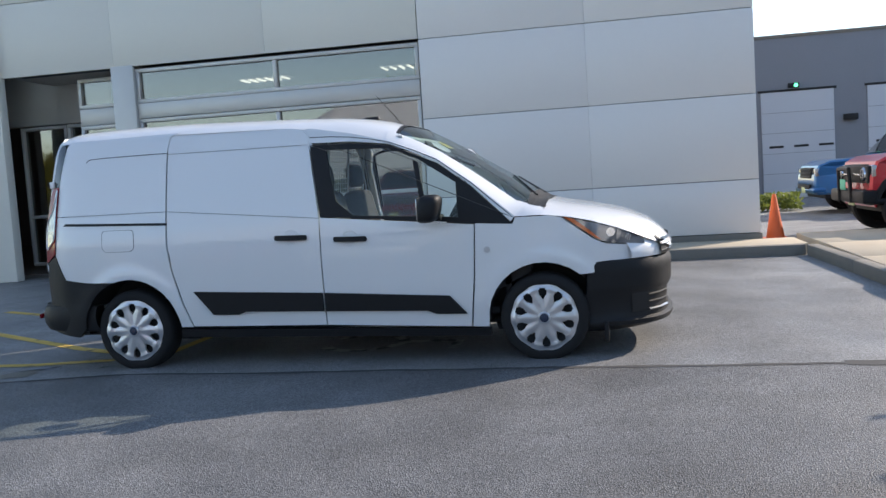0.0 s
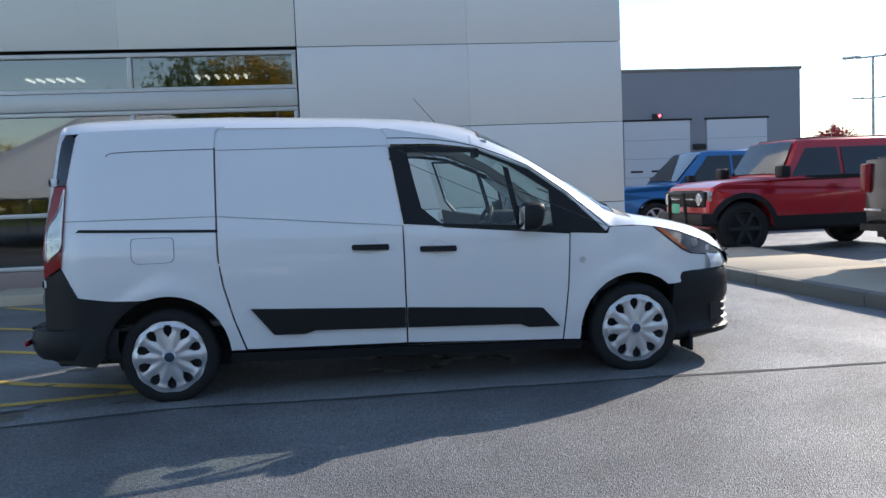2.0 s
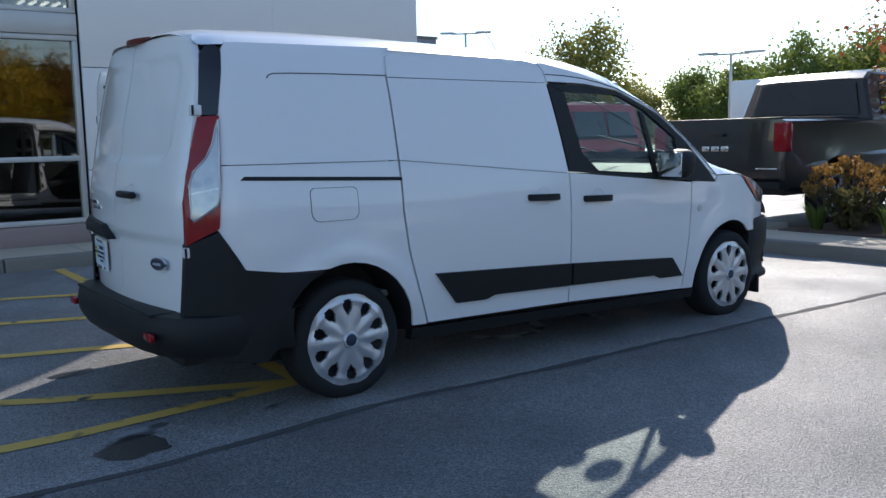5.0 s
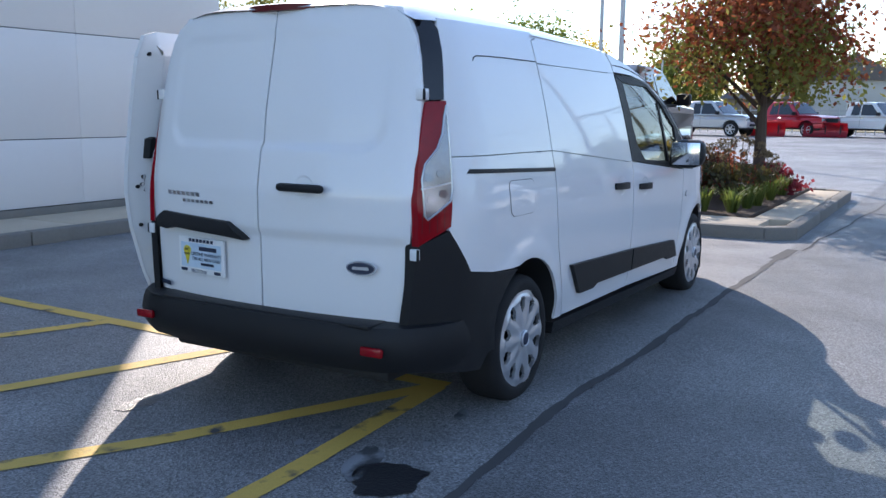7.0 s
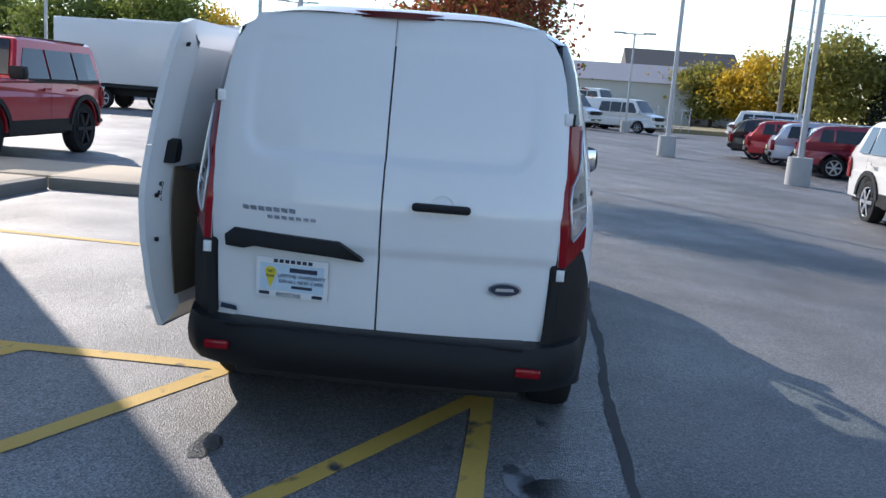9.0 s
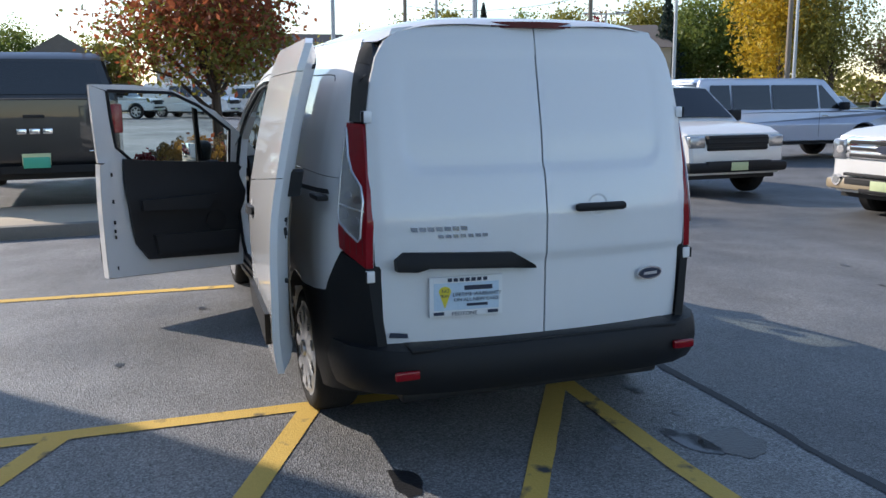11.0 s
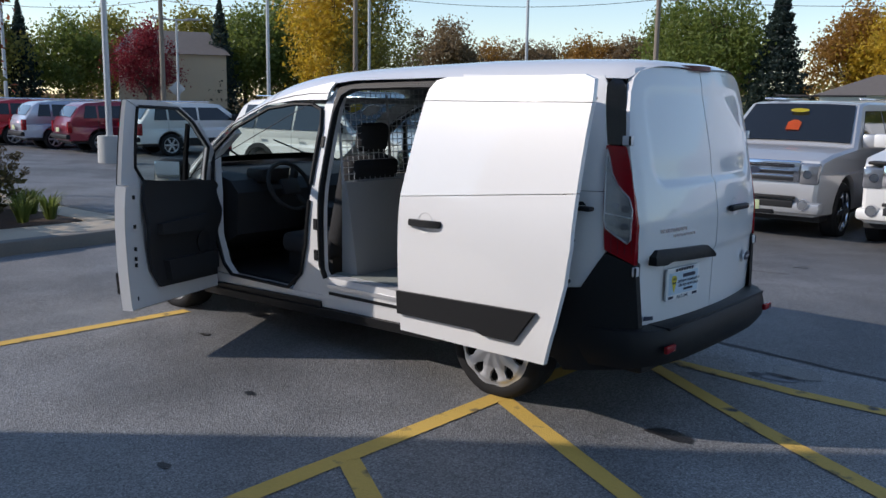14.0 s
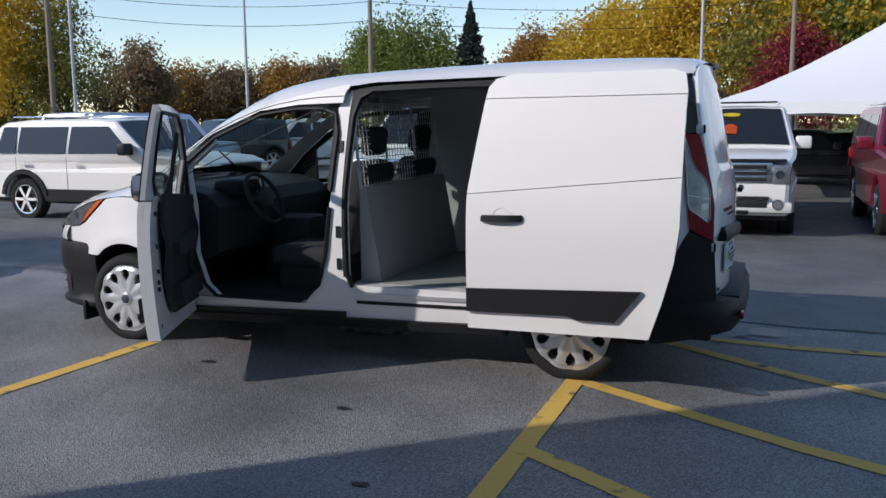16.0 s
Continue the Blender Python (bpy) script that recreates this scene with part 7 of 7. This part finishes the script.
# low brush that closes the skyline
rng = np.random.default_rng(21)
n = 60000
az = rng.uniform(-172, 62, n)
d = rng.uniform(96, 122, n)
hh = 3.8 + 1.4 * np.sin(az * .31) + 1.0 * np.sin(az * .83 + 1)
pts = np.stack([-1.5 + d * np.cos(np.radians(az)), 3 + d * np.sin(np.radians(az)), rng.uniform(0, 1, n) ** .8 * hh], 1)
for k, (mt, nm) in enumerate(((L_BROWN, "brown autumn brush along the far edge"), (L_OLIVE, "green and yellow brush along the far edge"))):
    sel = (np.sin(az * .5 + 2) + rng.normal(size=n) * .6 > 0) == (k == 0)
    tagged(new("brush", leaf_mesh("brush", pts[sel], rng.uniform(.4, 1.0, sel.sum()) * .42, mt, rng)), nm, "brush", kind="stuff")


# ---- poles, wires, sign ----
def lamp_post(x, y, h, double=True, base=True, turn=20, label="tall galvanised car-lot lamp post with twin flat heads"):
    p = thing("lamp_post", label, "lamp post", pose(x, y, gz(y), 0, 0, turn), "lot lamp posts")
    part("pole", bm_cyl(.085, .06, (0, 0, .0), (0, 0, h), 12), M_GALV, p)
    if base:
        part("concrete_base", bm_cyl(.32, .31, (0, 0, 0), (0, 0, .72), 20), material_base, p, "pale concrete pole base")
    if double:
        part("arm", bm_box(-.06, .06, -.75, .75, h - .04, h + .04, .01), M_GALV, p)
        for s in (-1, 1):
            part("lamp_head", bm_box(-.18, .18, min(s * .55, s * 1.35), max(s * .55, s * 1.35), h, h + .10, .03), M_GALV, p)


material_base = material("pole_base_concrete", (0.42, 0.42, 0.40), 0.85, vary=0.1, scale=4)
for x, y, h, dbl in ((27.5, 33.2, 6.8, True), (40, 52, 6.5, True), (30.5, 18.8, 4.6, True), (53.7, 14.6, 6.6, True), (29.0, 9.6, 10, False), (21.0, 6.0, 10, False), (55, -7.2, 6.3, True), (27.4, -5.6, 10, False), (19.2, -7.7, 10, False),
                     (43.3, -25.7, 6.2, True), (28.5, -20.5, 10, False), (29.3, -27.5, 10, False), (23.1, -32.3, 10.5, False), (2.2, -39, 10.5, False), (36, -12.5, 7, True)):
    lamp_post(x, y, h, dbl, True, math.degrees(math.atan2(y - 2, x + 2)))


def utility_pole(x, y, h):
    p = thing("utility_pole", "weathered wooden utility pole with a crossarm", "pole", pose(x, y, gz(y)), "utility poles")
    part("pole", bm_cyl(.16, .11, (0, 0, 0), (0, 0, h), 10), M_WOODPOLE, p)
    part("crossarm", bm_box(-.06, .06, -1.1, 1.1, h - .6, h - .48, .01), M_WOODPOLE, p)
    for s in (-1, -.4, .4, 1):
        part("insulator", bm_cyl(.04, .03, (0, s, h - .48), (0, s, h - .34), 8), M_GREYWALL, p)


POLES = [(52, -16, 9.5), (43, -24.5, 9.5), (34.4, -31.5, 10), (19.5, -39, 9.5), (-2, -47, 9.5)]
for q in POLES:
    utility_pole(*q)
for k, dz in enumerate((-.35, -.36, -1.6, -2.6)):
    for (xa, ya, ha), (xb, yb, hb) in zip(POLES, POLES[1:]):
        cu = bpy.data.curves.new("cable", "CURVE")
        cu.dimensions, cu.bevel_depth, cu.bevel_resolution = "3D", .016, 1
        sp = cu.splines.new("POLY")
        sp.points.add(12)
        for i in range(13):
            t = i / 12
            sp.points[i].co = (xa + (xb - xa) * t + (k == 1) * .7, ya + (yb - ya) * t, ha + dz + (hb - ha) * t - .55 * 4 * t * (1 - t), 1)
        cu.materials.append(M_DARK)
        tagged(new("overhead_cable", cu), "thin dark overhead cable between utility poles", "cable", "overhead cables")

sg = thing("road_sign", "grey back of a diamond road sign on a post", "sign", pose(50, -30, gz(-30), 0, 0, 150))
part("post", bm_cyl(.04, .04, (0, 0, 0), (0, 0, 2.6), 8), M_GALV, sg)
b = bm_box(-.01, .01, -.38, .38, -.38, .38, .004)
b.transform(Matrix.Translation((.05, 0, 2.3)) @ Matrix.Rotation(radians(45), 4, "X"))
part("sign_plate", b, M_GALV, sg)

# wire fence along the far edge of the lot
fence = thing("fence", "pale picket fence along the far edge of the lot", "fence", pose(0, 0, 0))
for i in range(56):
    y = -12 + i * .55
    part("post", bm_box(58.9, 58.96, y - .03, y + .03, 0, 1.7, .008, seg=1), M_GALV, fence)
for z in (.3, 1.5):
    part("rail", bm_box(58.9, 58.95, -12, 18.8, z - .03, z + .03), M_GALV, fence)


# ---- houses and tent ----
def house(name, label, x, y, turn, w, d, h, rh, wallm, roofm, hip=0.0, storeys=1):
    t = thing(name, label, "house", pose(x, y, gz(y), 0, 0, turn))
    part("wall", bm_box(-d / 2, d / 2, -w / 2, w / 2, 0, h), wallm, t, smooth=False)
    bm = bmesh.new()
    e = .35
    lo = [bm.verts.new(c) for c in ((-d / 2 - e, -w / 2 - e, h), (d / 2 + e, -w / 2 - e, h), (d / 2 + e, w / 2 + e, h), (-d / 2 - e, w / 2 + e, h))]
    r0, r1 = bm.verts.new((0, -w / 2 - e + hip, h + rh)), bm.verts.new((0, w / 2 + e - hip, h + rh))
    for f in ((lo[0], lo[1], r0), (lo[1], lo[2], r1, r0), (lo[2], lo[3], r1), (lo[3], lo[0], r0, r1), (lo[3], lo[2], lo[1], lo[0])):
        bm.faces.new(f)
    part("roof", bm, roofm, t, smooth=False)
    part("gutter", bm_box(-d / 2 - e - .05, -d / 2 - e + .05, -w / 2 - e, w / 2 + e, h - .08, h + .04, .01), P_WHITE, t)
    for s in range(storeys):
        z = 1.0 + s * 2.8
        for k in range(max(2, int(w / 3.2))):
            yy = -w / 2 + (k + .6) * w / max(2, int(w / 3.2))
            wn = part("window", bm_box(-d / 2 - .05, -d / 2 + .02, yy - .5, yy + .5, z, z + 1.3, .01), P_WHITE, t)
            part("pane", bm_box(-d / 2 - .065, -d / 2 - .04, yy - .42, yy + .42, z + .08, z + 1.22), M_CARGLASS, wn)
        for yy in (-w / 2, w / 2):
            wn = part("window", bm_box(-.5, .5, yy - .05, yy + .05, z, z + 1.3, .01), P_WHITE, t)
            part("pane", bm_box(-.42, .42, yy - .065, yy + .065, z + .08, z + 1.22), M_CARGLASS, wn)
    return t


x, y = polar(-78, 70)
house("bungalow", "low pale bungalow with a hipped grey roof", x, y, 100, 11, 8, 2.6, 1.5, M_SIDING, M_ROOF, 3.6)
x, y = polar(-85, 70)
house("bungalow", "small tan bungalow among yellow trees", x, y, 95, 10, 8, 2.6, 1.6, M_SIDING2, M_ROOF, 3)
x, y = polar(-32.5, 84)
house("house", "two-storey tan house with a dark roof", x, y, 150, 9, 8, 5.4, 2.2, M_SIDING2, M_ROOF, 1.5, 2)
house("shed", "pale grey metal shed with a dark roof", 92, -9.5, 178, 15, 12, 4.2, 2.0, M_SIDING, M_GREYWALL)
house("house", "grey gabled house beyond the fence", 92, 7.0, 95, 7, 8, 4.4, 2.6, M_SIDING, M_ROOF)
house("barn", "grey barn with a black roof behind a shed", 104, -18, 178, 12, 12, 6.0, 2.6, M_SIDING, M_JOINT)
house("shed", "dark low shed beyond the fence", 84, 14.5, 178, 5, 5, 2.6, .6, M_WOODPOLE, M_ROOF)

tent = thing("event_tent", "large white pole tent with a peaked roof and scalloped edge", "tent", pose(-7.2, -22.0, gz(-22)))
bm = bmesh.new()
n = 28
ez, pk = 2.1, 6.6
rows = []
hx, hy = 7.4, 8.2
edge_pts = []
for i in range(n):
    t = i / n * 4
    k, f = int(t), t - int(t)
    c = [(-hx, -hy), (hx, -hy), (hx, hy), (-hx, hy)]
    a, b_ = c[k], c[(k + 1) % 4]
    edge_pts.append((a[0] + (b_[0] - a[0]) * f, a[1] + (b_[1] - a[1]) * f))
for s in np.linspace(1, .02, 9):
    rows.append([bm.verts.new((ex * s, ey * s, ez + (pk - ez) * (1 - s) ** 1.25)) for ex, ey in edge_pts])
for p, q in zip(rows, rows[1:]):
    for i in range(n):
        bm.faces.new((p[i], p[(i + 1) % n], q[(i + 1) % n], q[i]))
part("canopy", bm, M_TENT, tent, angle=60)
bm = bmesh.new()
m_ = 160
low, hi = [], []
for i in range(m_):
    t = i / m_ * 4
    k, f = int(t), t - int(t)
    c = [(-hx, -hy), (hx, -hy), (hx, hy), (-hx, hy)]
    a, b_ = c[k], c[(k + 1) % 4]
    ex, ey = a[0] + (b_[0] - a[0]) * f, a[1] + (b_[1] - a[1]) * f
    hi.append(bm.verts.new((ex * 1.001, ey * 1.001, ez)))
    low.append(bm.verts.new((ex * 1.004, ey * 1.004, ez - .22 - .05 * abs(math.sin(i * .55)))))
for i in range(m_):
    bm.faces.new((hi[i], hi[(i + 1) % m_], low[(i + 1) % m_], low[i]))
part("valance", bm, M_TENT, tent)
for i in range(0, n, 2):
    ex, ey = edge_pts[i]
    part("tent_pole", bm_cyl(.05, .05, (ex, ey, 0), (ex, ey, ez), 8), M_TENT, tent)
part("centre_pole", bm_cyl(.06, .06, (0, 0, 0), (0, 0, pk), 8), M_GALV, tent)
